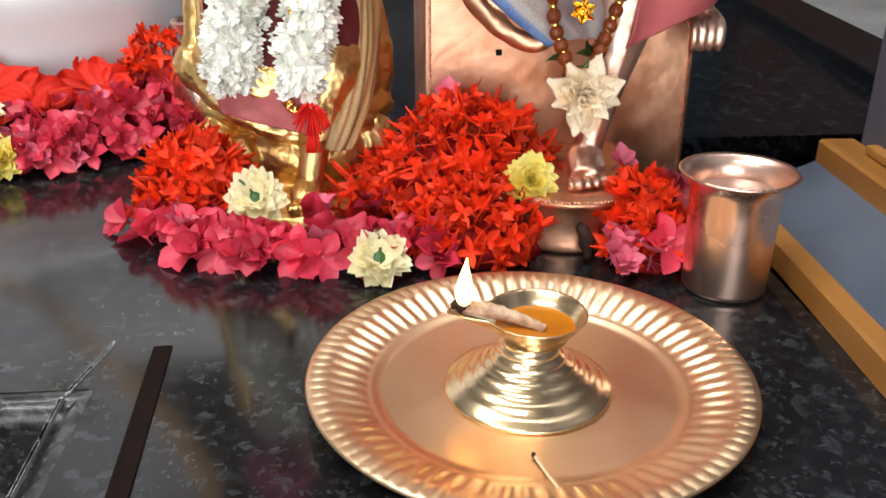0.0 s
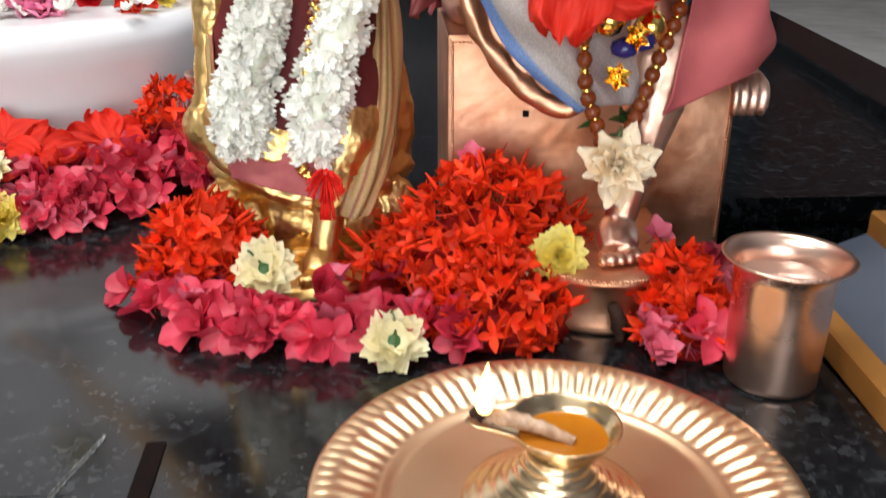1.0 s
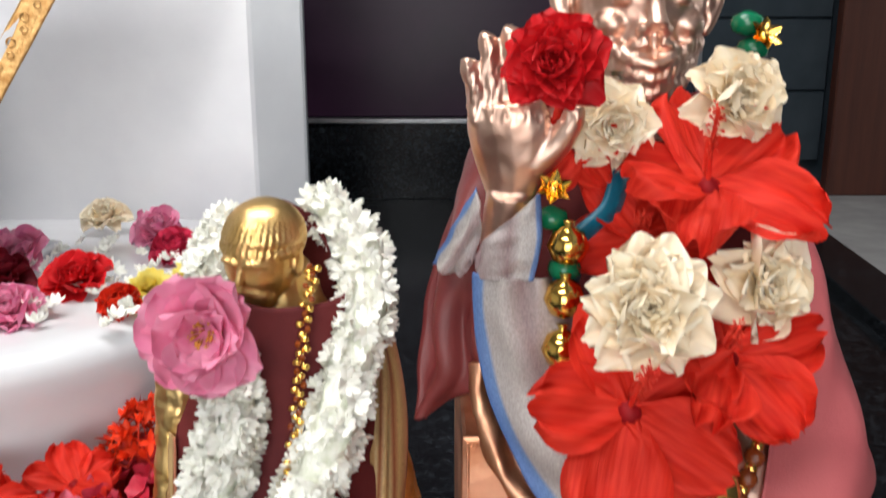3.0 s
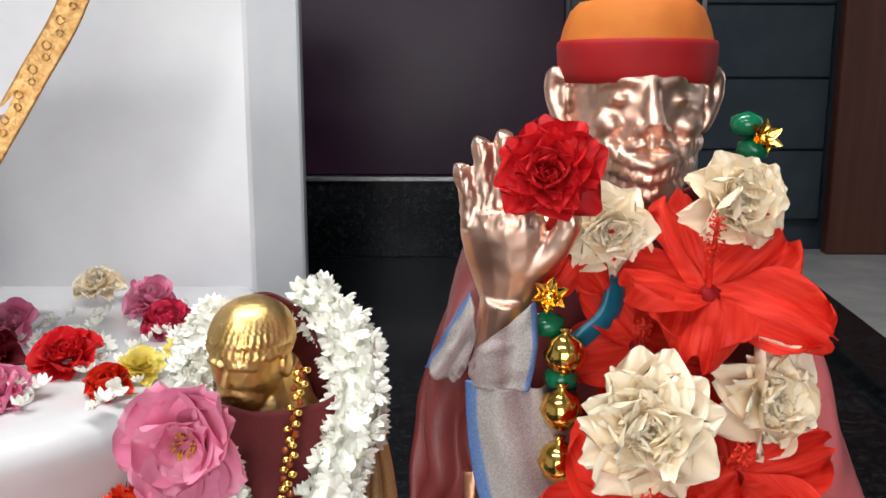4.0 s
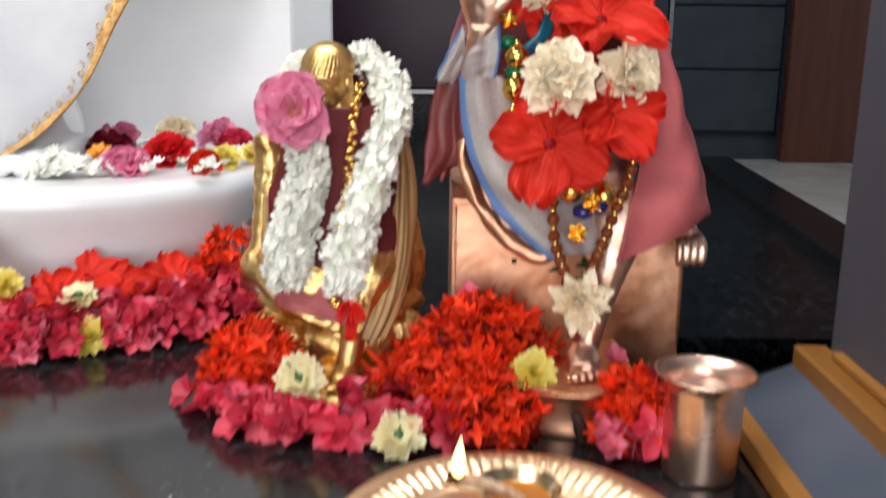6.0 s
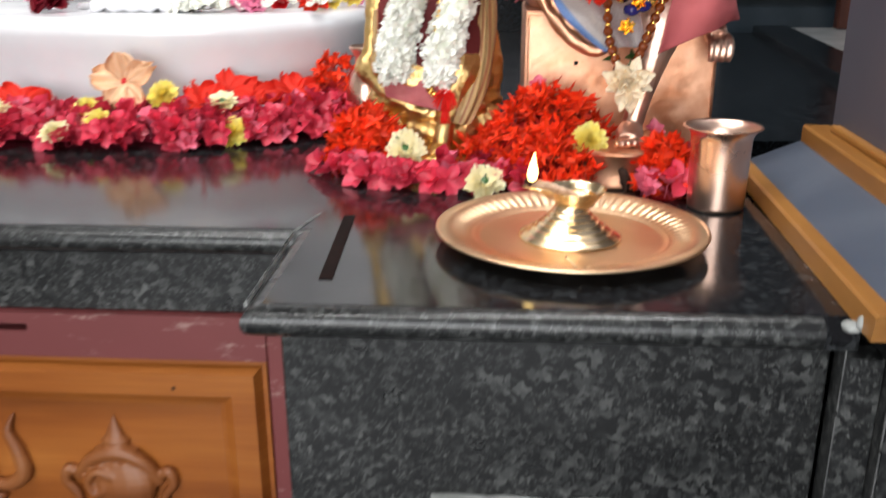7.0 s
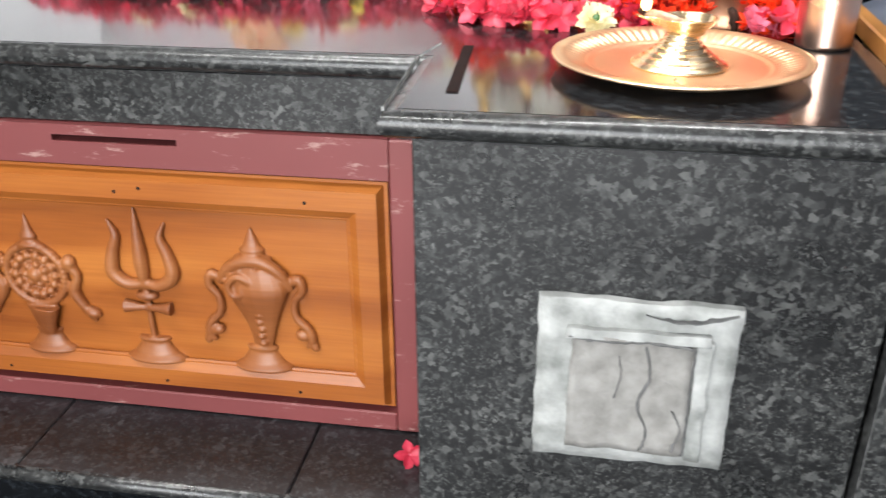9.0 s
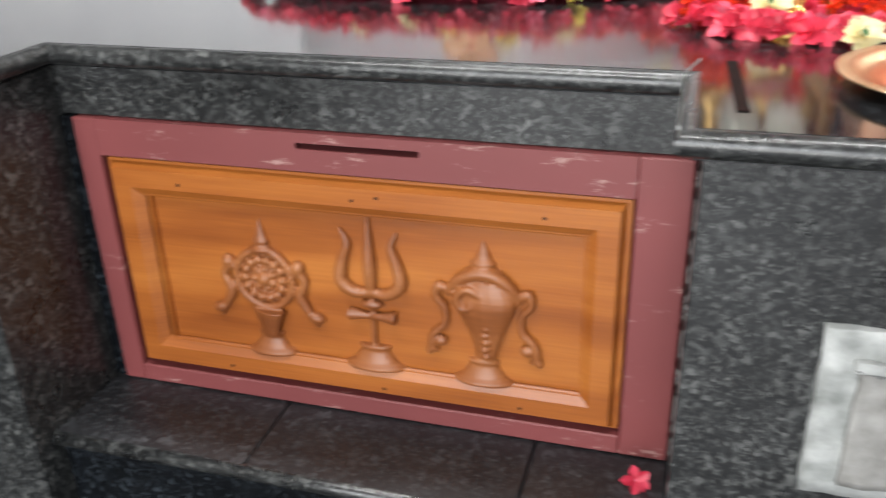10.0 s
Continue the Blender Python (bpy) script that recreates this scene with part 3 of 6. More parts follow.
# back of the platform
back = bmesh.new()
box(back, -3.0, 3.0, 2.64, 2.78, 0.0, 2.6)
structure("wall_north", back, BLUE_TILE, "dark tiled back wall")
structure("skirting_back", boxed(-2.4, 0.34, 2.60, 2.638, TOP, 1.0), GRANITE_DARK, "black granite skirting")
door = thing("door_1", (-0.6, 2.6, 1.0), "closed purple laminate door panel above a steel threshold", "door", kind="structure")
part("door_leaf", boxed(-1.55, 0.315, 2.602, 2.638, 1.016, 2.4, 0.004, 1), PURPLE, door, smooth=False)
rail = boxed(-1.55, 0.34, 2.585, 2.638, 1.001, 1.0145, 0.002, 1)
for i in range(9):
    box(rail, -0.9 + 0.14 * i, -0.885 + 0.14 * i, 2.580, 2.586, 1.003, 1.012)
part("threshold", rail, STEEL, door, smooth=False)
structure("door_jamb", boxed(0.330, 0.655, 2.600, 2.639, TOP, 2.4), plain("blue_black_panel", (0.014, 0.020, 0.034), (0.022, 0.030, 0.046), 6, 0.35), "blue-black jamb panel")
structure("trim_steel", boxed(0.660, 0.672, 2.598, 2.639, 0.801, 2.4), STEEL, "thin steel edge strip")
tiles = thing("tile_cladding", (0.84, 2.62, 0.87), "dark blue-grey wall tiles with shadow joints", "structure", kind="structure")
tile_mesh = mesh_of("tile", boxed(-0.165, 0.165, -0.012, 0.012, -0.0905, 0.0905, 0.003, 1), BLUE_TILE, False)
for i in range(8):
    t = part("tile", tile_mesh, None, tiles, local=True)
    t.location = (0.0, 0.0, 0.12 + 0.185 * i)
brown = thing("door_2", (1.4, 2.6, 0.87), "closed brown wooden door", "door", kind="structure")
part("door_leaf", boxed(1.012, 1.80, 2.56, 2.60, 0.8125, 2.4, 0.004, 1), BROWN_DOOR, brown, smooth=False)
part("door_frame", boxed(1.80, 1.9, 2.55, 2.639, 0.872, 2.42, 0.004, 1), BROWN_DOOR, brown, smooth=False)
structure("side_floor", boxed(0.79, 3.19, 0.90, 2.70, 0.0, 0.812, turn=-7), GREY_FLOOR, "pale grey marble floor beyond the kerb")
structure("kerb", boxed(0.682, 0.790, 1.05, 2.68, 0.0, 0.818, 0.004, 2, -7), GRANITE_DARK, "black granite kerb")
structure("wall_niche", boxed(0.62, 3.0, 0.83, 0.949, 0.0, 2.6), PLASTER, "plain wall behind the side wall")

# ---- wooden donation-box front ----
frame_panel = thing("wooden_box_front", (-0.605, 0.5, 0.305), "carved orange teak box front in a worn maroon frame", "cabinet")
FY0, FY1 = 0.488, 0.555
part("frame_stile", boxed(-0.985, -0.952, FY0, FY1, 0.3065, 0.704, 0.002, 1), MAROON_PAINT, frame_panel, smooth=False)
part("frame_stile", boxed(-0.266, -0.207, FY0, FY1, 0.3065, 0.704, 0.002, 1), MAROON_PAINT, frame_panel, smooth=False)
rail = bmesh.new()
box(rail, -0.9515, -0.671, FY0, FY1, 0.655, 0.704)
box(rail, -0.515, -0.2665, FY0, FY1, 0.655, 0.704)
box(rail, -0.671, -0.515, FY0, FY1, 0.655, 0.6835)
box(rail, -0.671, -0.515, FY0, FY1, 0.6915, 0.704)
part("frame_rail", rail, MAROON_PAINT, frame_panel, "worn maroon rail with a coin slot", smooth=False)
part("slot_back", boxed(-0.672, -0.514, 0.5565, 0.5585, 0.682, 0.693), DARK, frame_panel, smooth=False)
part("frame_rail", boxed(-0.9515, -0.2665, FY0, FY1, 0.3065, 0.334, 0.002, 1), MAROON_PAINT, frame_panel, smooth=False)
part("filler_strip", boxed(-1.003, -0.9855, 0.492, 0.555, 0.3065, 0.7045), GRANITE_DARK, frame_panel, smooth=False)


def mould(x0, x1, z0, z1, w, y_out, y_in, y_mid):
    """A mitred moulding round a rectangle, raised in the middle of its width."""
    bm = bmesh.new()
    prof = [(0.0, y_out), (0.25 * w, y_mid), (0.72 * w, y_mid), (w, y_in)]
    rings = []
    for d, y in prof:
        rings.append([bm.verts.new(p) for p in ((x0 + d, y, z0 + d), (x1 - d, y, z0 + d), (x1 - d, y, z1 - d), (x0 + d, y, z1 - d))])
    for a, b in zip(rings, rings[1:]):
        for i in range(4):
            j = (i + 1) % 4
            bm.faces.new((a[i], a[j], b[j], b[i]))
    bmesh.ops.recalc_face_normals(bm, faces=bm.faces)
    return bm


part("moulding", mould(-0.950, -0.268, 0.336, 0.653, 0.052, 0.512, 0.493, 0.484), TEAK, frame_panel, "bevelled orange teak moulding", smooth=False)
part("moulding", mould(-0.893, -0.313, 0.381, 0.608, 0.006, 0.4925, 0.4985, 0.4905), TEAK, frame_panel, smooth=False)
part("panel", boxed(-0.948, -0.27, 0.4975, 0.53, 0.339, 0.650), TEAK, frame_panel, smooth=False)
for x, z in ((-0.84, 0.624), (-0.602, 0.624), (-0.366, 0.624), (-0.57, 0.630), (-0.575, 0.356), (-0.392, 0.357), (-0.80, 0.357)):
    nb = bmesh.new()
    lathe(nb, [(0.0036, -0.001), (0.0036, 0.001), (0.0016, 0.0018)], seg=10)
    bmesh.ops.transform(nb, matrix=pose(x, 0.4855, z, 90), verts=nb.verts)
    part("nail", nb, DARK, frame_panel)


def relief(name, bm, x, label):
    bmesh.ops.transform(bm, matrix=Matrix.Translation((x, 0.4975, 0.0)) @ Matrix.Diagonal((1, 0.95, 1, 1)), verts=bm.verts)
    ob = part(name, fused(bm, 0.0016, 2), TEAK_DARK, frame_panel, label)
    return ob


def foot_stand(bm, z=0.384, w=0.036):
    lathe(bm, [(w, 0.0), (w, 0.004), (w * 0.74, 0.010), (w * 0.52, 0.022), (w * 0.46, 0.027), (w * 0.55, 0.030), (w * 0.50, 0.034)], (0, 0, z), 28, 0.5)


# trident with a small drum
bm = bmesh.new()
foot_stand(bm, w=0.042)
tube(bm, [(0, -0.004, 0.41), (0, -0.004, 0.45), (0, -0.004, 0.49)], [0.0045, 0.0042, 0.0045], 8, 10)
tube(bm, [(0, -0.004, 0.49), (0, -0.005, 0.525), (0, -0.004, 0.560), (0, -0.003, 0.604)], [0.0055, 0.0095, 0.0075, 0.0012], 14, 10)
for s in (-1, 1):
    tube(bm, [(0, -0.005, 0.497), (s * 0.022, -0.005, 0.495), (s * 0.040, -0.005, 0.511), (s * 0.036, -0.004, 0.540), (s * 0.029, -0.004, 0.562), (s * 0.038, -0.003, 0.583)], [0.006, 0.0085, 0.0095, 0.008, 0.0058, 0.0018], 22, 10)
    tube(bm, [(s * 0.003, -0.006, 0.462), (s * 0.016, -0.006, 0.462), (s * 0.032, -0.006, 0.462)], [0.0045, 0.0062, 0.0098], 8, 12)
lathe(bm, [(0.013, 0), (0.016, 0.004), (0.013, 0.010)], (0, -0.003, 0.474), 20, 0.6)
relief("trident_carving", bm, -0.588, "carved trident with a small drum in brown teak")
# discus emblem
bm = bmesh.new()
foot_stand(bm)
tube(bm, [(0, -0.004, 0.412), (0, -0.005, 0.43), (0, -0.004, 0.452)], [0.014, 0.020, 0.030], 8, 14, 0.5)
for i in range(40):
    a = 2 * math.pi * i / 40
    ball(bm, (0.040 * math.cos(a), -0.003, 0.497 + 0.042 * math.sin(a)), (0.006, 0.007, 0.006), seg=8)
for i in range(14):
    a = 2 * math.pi * i / 14
    ball(bm, (0.027 * math.cos(a), -0.004, 0.497 + 0.028 * math.sin(a)), (0.0065, 0.007, 0.0065), seg=8)
    if i % 2:
        ball(bm, (0.014 * math.cos(a), -0.003, 0.497 + 0.014 * math.sin(a)), (0.0055, 0.006, 0.0055), seg=8)
ball(bm, (0, -0.004, 0.497), (0.010, 0.009, 0.010), seg=12)
ball(bm, (0, 0.004, 0.497), (0.042, 0.006, 0.044), seg=20)
lathe(bm, [(0.016, 0), (0.018, 0.004), (0.010, 0.009), (0.012, 0.014), (0.007, 0.024), (0.001, 0.046)], (0, -0.002, 0.537), 18, 0.6)
for s in (-1, 1):
    tube(bm, [(s * 0.046, -0.003, 0.516), (s * 0.058, -0.004, 0.500), (s * 0.050, -0.004, 0.476), (s * 0.062, -0.004, 0.452), (s * 0.072, -0.003, 0.432)], [0.009, 0.006, 0.008, 0.006, 0.003], 18, 8)
    ball(bm, (s * 0.050, -0.004, 0.518), (0.010, 0.009, 0.011), seg=10)
    ball(bm, (s * 0.070, -0.004, 0.447), (0.013, 0.008, 0.008), (0, 20 * s, 0), seg=10)
relief("discus_carving", bm, -0.738, "carved discus emblem in brown teak")
# shell emblem: a domed conch with a curl on its face, a beaded spine and looping ribbons
bm = bmesh.new()
foot_stand(bm, w=0.040)
tube(bm, [(0.002, -0.003, 0.412), (0.004, -0.005, 0.435), (0.004, -0.006, 0.465), (0.002, -0.006, 0.500), (0.0, -0.004, 0.530)], [0.013, 0.016, 0.026, 0.041, 0.030], 20, 16, 0.4)
tube(bm, [(-0.046, -0.004, 0.506), (-0.034, -0.008, 0.526), (-0.012, -0.010, 0.540), (0.014, -0.010, 0.540), (0.036, -0.008, 0.524), (0.046, -0.004, 0.502)], [0.005, 0.007, 0.008, 0.008, 0.007, 0.005], 24, 10)
tube(bm, [(0.004, -0.014, 0.497), (-0.004, -0.017, 0.516), (-0.020, -0.017, 0.521), (-0.031, -0.016, 0.508), (-0.025, -0.016, 0.494), (-0.014, -0.017, 0.497), (-0.015, -0.017, 0.506)], [0.004, 0.005, 0.005, 0.005, 0.0045, 0.004, 0.003], 34, 8)
for i in range(8):
    ball(bm, (0.004 + 0.0015 * (i % 2), -0.016 + 0.0006 * i, 0.500 - 0.0105 * i), (0.0062, 0.005, 0.0045), seg=8)
for i in range(9):
    a = radians(200 - 27.5 * i)
    ball(bm, (0.036 * math.cos(a), -0.010, 0.508 + 0.024 * math.sin(a)), (0.0045, 0.005, 0.0045), seg=8)
lathe(bm, [(0.022, 0), (0.025, 0.004), (0.014, 0.009), (0.017, 0.014), (0.011, 0.020), (0.008, 0.027), (0.001, 0.044)], (0, -0.002, 0.540), 18, 0.6)
for s in (-1, 1):
    tube(bm, [(s * 0.040, -0.003, 0.508), (s * 0.056, -0.005, 0.518), (s * 0.060, -0.005, 0.502), (s * 0.049, -0.005, 0.486), (s * 0.050, -0.005, 0.464), (s * 0.064, -0.005, 0.448), (s * 0.068, -0.004, 0.432), (s * 0.060, -0.003, 0.420)], [0.006, 0.0065, 0.006, 0.005, 0.0055, 0.006, 0.006, 0.003], 34, 8)
    ball(bm, (s * 0.056, -0.005, 0.438), (0.010, 0.007, 0.008), (0, 25 * s, 0), seg=10)
    ball(bm, (s * 0.070, -0.004, 0.424), (0.006, 0.005, 0.010), (0, -20 * s, 0), seg=10)
relief("shell_carving", bm, -0.441, "carved conch emblem in brown teak")
part("base_line", boxed(-0.83, -0.335, 0.494, 0.499, 0.3825, 0.3865, 0.001, 1), TEAK_DARK, frame_panel, smooth=False)

# ---- cement cover on the pier ----
cover = thing("cement_cover", (0.006, 0.312, 0.44), "square pale cement cover with a smeared tablet on granite", "wall plate")


def rough_slab(x0, x1, y0, y1, z0, z1, amp, seed):
    bm = boxed(x0, x1, y0, y1, z0, z1)
    bmesh.ops.subdivide_edges(bm, edges=bm.edges, cuts=14, use_grid_fill=True)
    for v in bm.verts:
        v.co += amp * noise.noise_vector(v.co * 45 + Vector((seed, 0, 0)))
    return bm


part("slab", rough_slab(-0.084, 0.099, 0.303, 0.3135, 0.446, 0.626, 0.0030, 1), CEMENT_LIGHT, cover)
part("tablet", rough_slab(-0.052, 0.060, 0.2965, 0.306, 0.462, 0.590, 0.0022, 7), CEMENT, cover, "brownish grey inner tablet")
part("tablet_edge", rough_slab(-0.056, 0.074, 0.2955, 0.306, 0.588, 0.598, 0.0026, 3), CEMENT_LIGHT, cover, "ragged cement lip above the tablet")
part("tablet_edge", rough_slab(0.062, 0.076, 0.2965, 0.306, 0.458, 0.592, 0.0026, 5), CEMENT_LIGHT, cover, "ragged cement lip beside the tablet")
random.seed(31)
bm = bmesh.new()
# First two tubes paint the shadow line under the lips; the rest are cracks.
for pts, w in (([(-0.055, 0.5895), (-0.02, 0.5865), (0.02, 0.5885), (0.058, 0.5860)], 0.0016), ([(0.061, 0.588), (0.0595, 0.54), (0.0610, 0.50), (0.0600, 0.464)], 0.0012), ([(0.016, 0.584), (0.022, 0.55), (0.013, 0.52), (0.024, 0.49), (0.020, 0.466)], 0.0013), ([(0.046, 0.515), (0.055, 0.495), (0.050, 0.468)], 0.0011), ([(-0.008, 0.572), (-0.004, 0.55), (-0.009, 0.525)], 0.0008)):
    tube(bm, [(x, 0.2955, z) for x, z in pts], [w * random.uniform(0.6, 1.3) for _ in pts], 26, 6)
for v in bm.verts:
    v.co += 0.0016 * noise.noise_vector(v.co * 160)
part("crack_and_shadow", bm, CEMENT_STAIN_SHADE, cover, "dark cement cracks and a painted shadow line along the lips")
bm = bmesh.new()
tube(bm, [(0.014, 0.3025, 0.615), (0.04, 0.3022, 0.610), (0.07, 0.3022, 0.613), (0.094, 0.3025, 0.620)], [0.003, 0.007, 0.008, 0.004], 30, 12, 0.16)
for v in bm.verts:
    v.co += 0.004 * noise.noise_vector(v.co * 110) * (0.3 if v.co.y < 0.302 else 1)
part("smear", bm, CEMENT_STAIN_SHADE, cover, "dark damp cement smear")

# groove in the altar top, its shade painted as a dark, slightly raised strip
structure("groove_strip", boxed(-0.1835, -0.1720, 0.352, 0.530, TOP - 0.004, TOP + 0.0014, 0.0008, 2, 3.0), plain("dark_brown_groove_shade", (0.004, 0.0025, 0.0025), (0.012, 0.005, 0.004), 40, 0.8, Specular_IOR_Level=0.1), "dark brown strip painted for the groove in the granite top")

chips = bmesh.new()
random.seed(8)
for (x0, y0), (x1, y1), n in (((-0.2275, 0.475), (-0.2245, 0.300), 80), ((-0.226, 0.482), (-0.214, 0.535), 26)):
    for i in range(n):
        t = (i + random.random()) / n
        x, y, w = x0 + (x1 - x0) * t, y0 + (y1 - y0) * t, random.uniform(0.0003, 0.0011)
        box(chips, x - w, x + w, y - 0.0025, y + 0.0035, 0.7975, 0.8009)
structure("edge_chips", chips, CEMENT_LIGHT, "pale chipped joint along the granite edge")


# ---- brass plate, oil lamp, tumbler ----
PLATE = (0.034, 0.465, TOP)
plate = thing("brass_plate", PLATE, "round rose-brass plate with a fluted rim on black granite", "plate")
NP = 288


def flute(a, k=72):
    return 0.5 + 0.5 * math.cos(k * a)


bm = bmesh.new()
prof = [(0.0, 0.0050, 0, 0), (0.040, 0.0050, 0, 0), (0.080, 0.0050, 0, 0), (0.0845, 0.0052, 0, 0), (0.0862, 0.0066, 0, 0), (0.0885, 0.0068, 0, 0),
        (0.0905, 0.0072, 0.0, 0), (0.0935, 0.0086, 0.0016, 0), (0.0985, 0.0104, 0.0024, 0), (0.1040, 0.0122, 0.0022, 0), (0.1085, 0.0140, 0.0012, 0),
        (0.1105, 0.0146, 0, 0), (0.1130, 0.0150, 0, 0.0012), (0.1160, 0.0152, 0, 0.0022), (0.1190, 0.0152, 0, 0.0012), (0.1215, 0.0154, 0, 0),
        (0.1230, 0.0146, 0, 0), (0.1222, 0.0130, 0, 0), (0.1140, 0.0128, 0, 0), (0.1040, 0.0092, 0, 0), (0.0900, 0.0040, 0, 0), (0.0840, 0.0008, 0, 0), (0.0, 0.0008, 0, 0)]
prof = [(r * 1.012, z, fl, bead * 1.35) for r, z, fl, bead in prof]
rings = []
for r, z, fl, bead in prof:
    if r == 0:
        rings.append([bm.verts.new((PLATE[0], PLATE[1], TOP + z))])
        continue
    ring = []
    for i in range(NP):
        a = 2 * math.pi * i / NP
        zz = z + fl * (flute(a) - 0.4) + bead * (flute(a, 96) - 0.4)
        ring.append(bm.verts.new((PLATE[0] + r * math.cos(a), PLATE[1] + r * math.sin(a), TOP + zz)))
    rings.append(ring)
for a, b in zip(rings, rings[1:]):
    for i in range(NP):
        j = (i + 1) % NP
        if len(a) == 1:
            bm.faces.new((a[0], b[i], b[j]))
        elif len(b) == 1:
            bm.faces.new((a[j], a[i], b[0]))
        else:
            bm.faces.new((a[i], b[i], b[j], a[j]))
part("dish", bm, BRASS, plate)

LX, LY = 0.033, 0.462
LZ = TOP + 0.0052
lamp = thing("oil_lamp", (LX, LY, LZ), "small pale brass oil lamp burning on the plate", "oil lamp")
bm = bmesh.new()
prof = [(0.0465, 0.0), (0.0471, 0.0012), (0.0464, 0.0026)]
for k in range(25):
    t = k / 24
    prof.append((0.0150 + 0.0300 * (1 - t) ** 1.55 + 0.0007 * math.sin(t * 2 * math.pi * 6), 0.0030 + 0.0270 * t))
prof += [(0.0145, 0.0305)]
lathe(bm, prof, (LX, LY, LZ), 72)
part("stepped_foot", bm, BRASS_PALE, lamp)
CUPX, CUPY, CUPZ = LX + 0.004, LY + 0.004, LZ + 0.029
bm = bmesh.new()


def spout(a, z):
    """The bowl's lip runs out to a beak on one side."""
    d = abs(a - math.pi)
    return 1 + 0.75 * math.exp(-(d / 0.26) ** 2) * min(1, max(0, z / 0.014)) ** 1.5


lathe(bm, [(0.0, 0.0), (0.0145, 0.0), (0.0165, 0.0012), (0.0160, 0.0030), (0.0195, 0.0062), (0.0228, 0.0102), (0.0246, 0.0140), (0.0256, 0.0146),
           (0.0252, 0.0152), (0.0240, 0.0142), (0.0220, 0.0105), (0.0185, 0.0066), (0.0120, 0.0040), (0.0, 0.0034)], (CUPX, CUPY, CUPZ), 96, 1.0, spout, close=False)
bmesh.ops.remove_doubles(bm, verts=bm.verts, dist=1e-6)
bmesh.ops.scale(bm, verts=bm.verts, vec=(1.10, 1.10, 1.06), space=Matrix.Translation((-CUPX, -CUPY, -CUPZ)))
bmesh.ops.rotate(bm, verts=bm.verts, cent=(CUPX, CUPY, CUPZ), matrix=Matrix.Rotation(-0.10, 3, "Z"))
bowl = part("bowl", bm, BRASS_PALE, lamp)
bm = bmesh.new()
lathe(bm, [(0.0, 0.0080), (0.0205, 0.0080), (0.0220, 0.0083)], (CUPX, CUPY, CUPZ), 48, close=False)
part("oil", bm, OIL, bowl, "amber lamp oil")
bm = bmesh.new()
tube(bm, [(CUPX + 0.004, CUPY - 0.006, CUPZ + 0.0085), (CUPX - 0.012, CUPY + 0.001, CUPZ + 0.0125), (CUPX - 0.026, CUPY + 0.003, CUPZ + 0.0165), (CUPX - 0.041, CUPY + 0.004, CUPZ + 0.0185)], [0.0026, 0.0036, 0.0040, 0.0028], 26, 10)
for v in bm.verts:
    v.co += 0.0011 * noise.noise_vector(v.co * 300)
part("wick", bm, WICK, lamp, "twisted cotton wick")
bm = bmesh.new()
for dx, dz, r in ((0, 0, 0.0036), (-0.003, 0.0012, 0.0028), (0.0032, 0.002, 0.0026)):
    ball(bm, (CUPX - 0.041 + dx, CUPY + 0.004, CUPZ + 0.019 + dz), r, seg=10)
for v in bm.verts:
    v.co += 0.0012 * noise.noise_vector(v.co * 500)
part("charred_tip", bm, CHAR, lamp, "charred wick tip")
bm = bmesh.new()
FX, FY, FZ = CUPX - 0.0395, CUPY + 0.004, CUPZ + 0.019
lathe(bm, [(0.0012, 0.0), (0.0038, 0.0025), (0.0050, 0.007), (0.0046, 0.012), (0.0032, 0.018), (0.0015, 0.024), (0.0003, 0.029)], (FX, FY, FZ), 20)
for v in bm.verts:
    v.co.x += 6.0 * (v.co.z - FZ) ** 2 * 0.3
part("flame", bm, FLAME_CORE, lamp, "bright yellow-white flame")

bm = bmesh.new()
tube(bm, [(0.026, 0.397, TOP + 0.0068), (0.030, 0.381, TOP + 0.0072), (0.0355, 0.362, TOP + 0.0085)], [0.0011, 0.0011, 0.0011], 6, 4)
stick = thing("matchstick", (0.03, 0.38, TOP + 0.006), "spent wooden matchstick lying on the plate", "matchstick")
part("stick", bm, MATCH, stick)
part("head", ball(bmesh.new(), (0.0255, 0.3985, TOP + 0.0068), (0.0013, 0.002, 0.0013), seg=8), CHAR, stick, "burnt black head")

TX, TY = 0.1925, 0.584
cup = thing("copper_tumbler", (TX, TY, TOP), "polished copper water tumbler with a flared, dented rim", "tumbler")
bm = bmesh.new()


def dent(a, z):
    return 1 + 0.010 * math.sin(3 * a + 1) + (0.02 * math.exp(-((a - 5.9) / 0.2) ** 2) if z > 0.07 else 0)


lathe(bm, [(0.0, 0.0008), (0.0215, 0.0008), (0.0235, 0.0), (0.0255, 0.0012), (0.0262, 0.0030), (0.0262, 0.0046), (0.0262, 0.0070), (0.0268, 0.030), (0.0273, 0.055), (0.0278, 0.068),
           (0.0290, 0.0725), (0.0318, 0.0758), (0.0348, 0.0772), (0.0357, 0.0782), (0.0348, 0.0792), (0.0325, 0.0780), (0.0298, 0.0752), (0.0276, 0.0715), (0.0262, 0.064), (0.0244, 0.03), (0.0238, 0.008), (0.0, 0.006)],
      (TX, TY, TOP), 72, 1.0, dent, close=False)
bmesh.ops.scale(bm, verts=bm.verts, vec=(1.10, 1.10, 1.09), space=Matrix.Translation((-TX, -TY, -TOP)))
bmesh.ops.remove_doubles(bm, verts=bm.verts, dist=1e-6)
part("vessel", bm, COPPER_CUP, cup)
bm = bmesh.new()
lathe(bm, [(0.0, 0.070), (0.026, 0.070), (0.0290, 0.0703)], (TX, TY, TOP), 40, close=False)
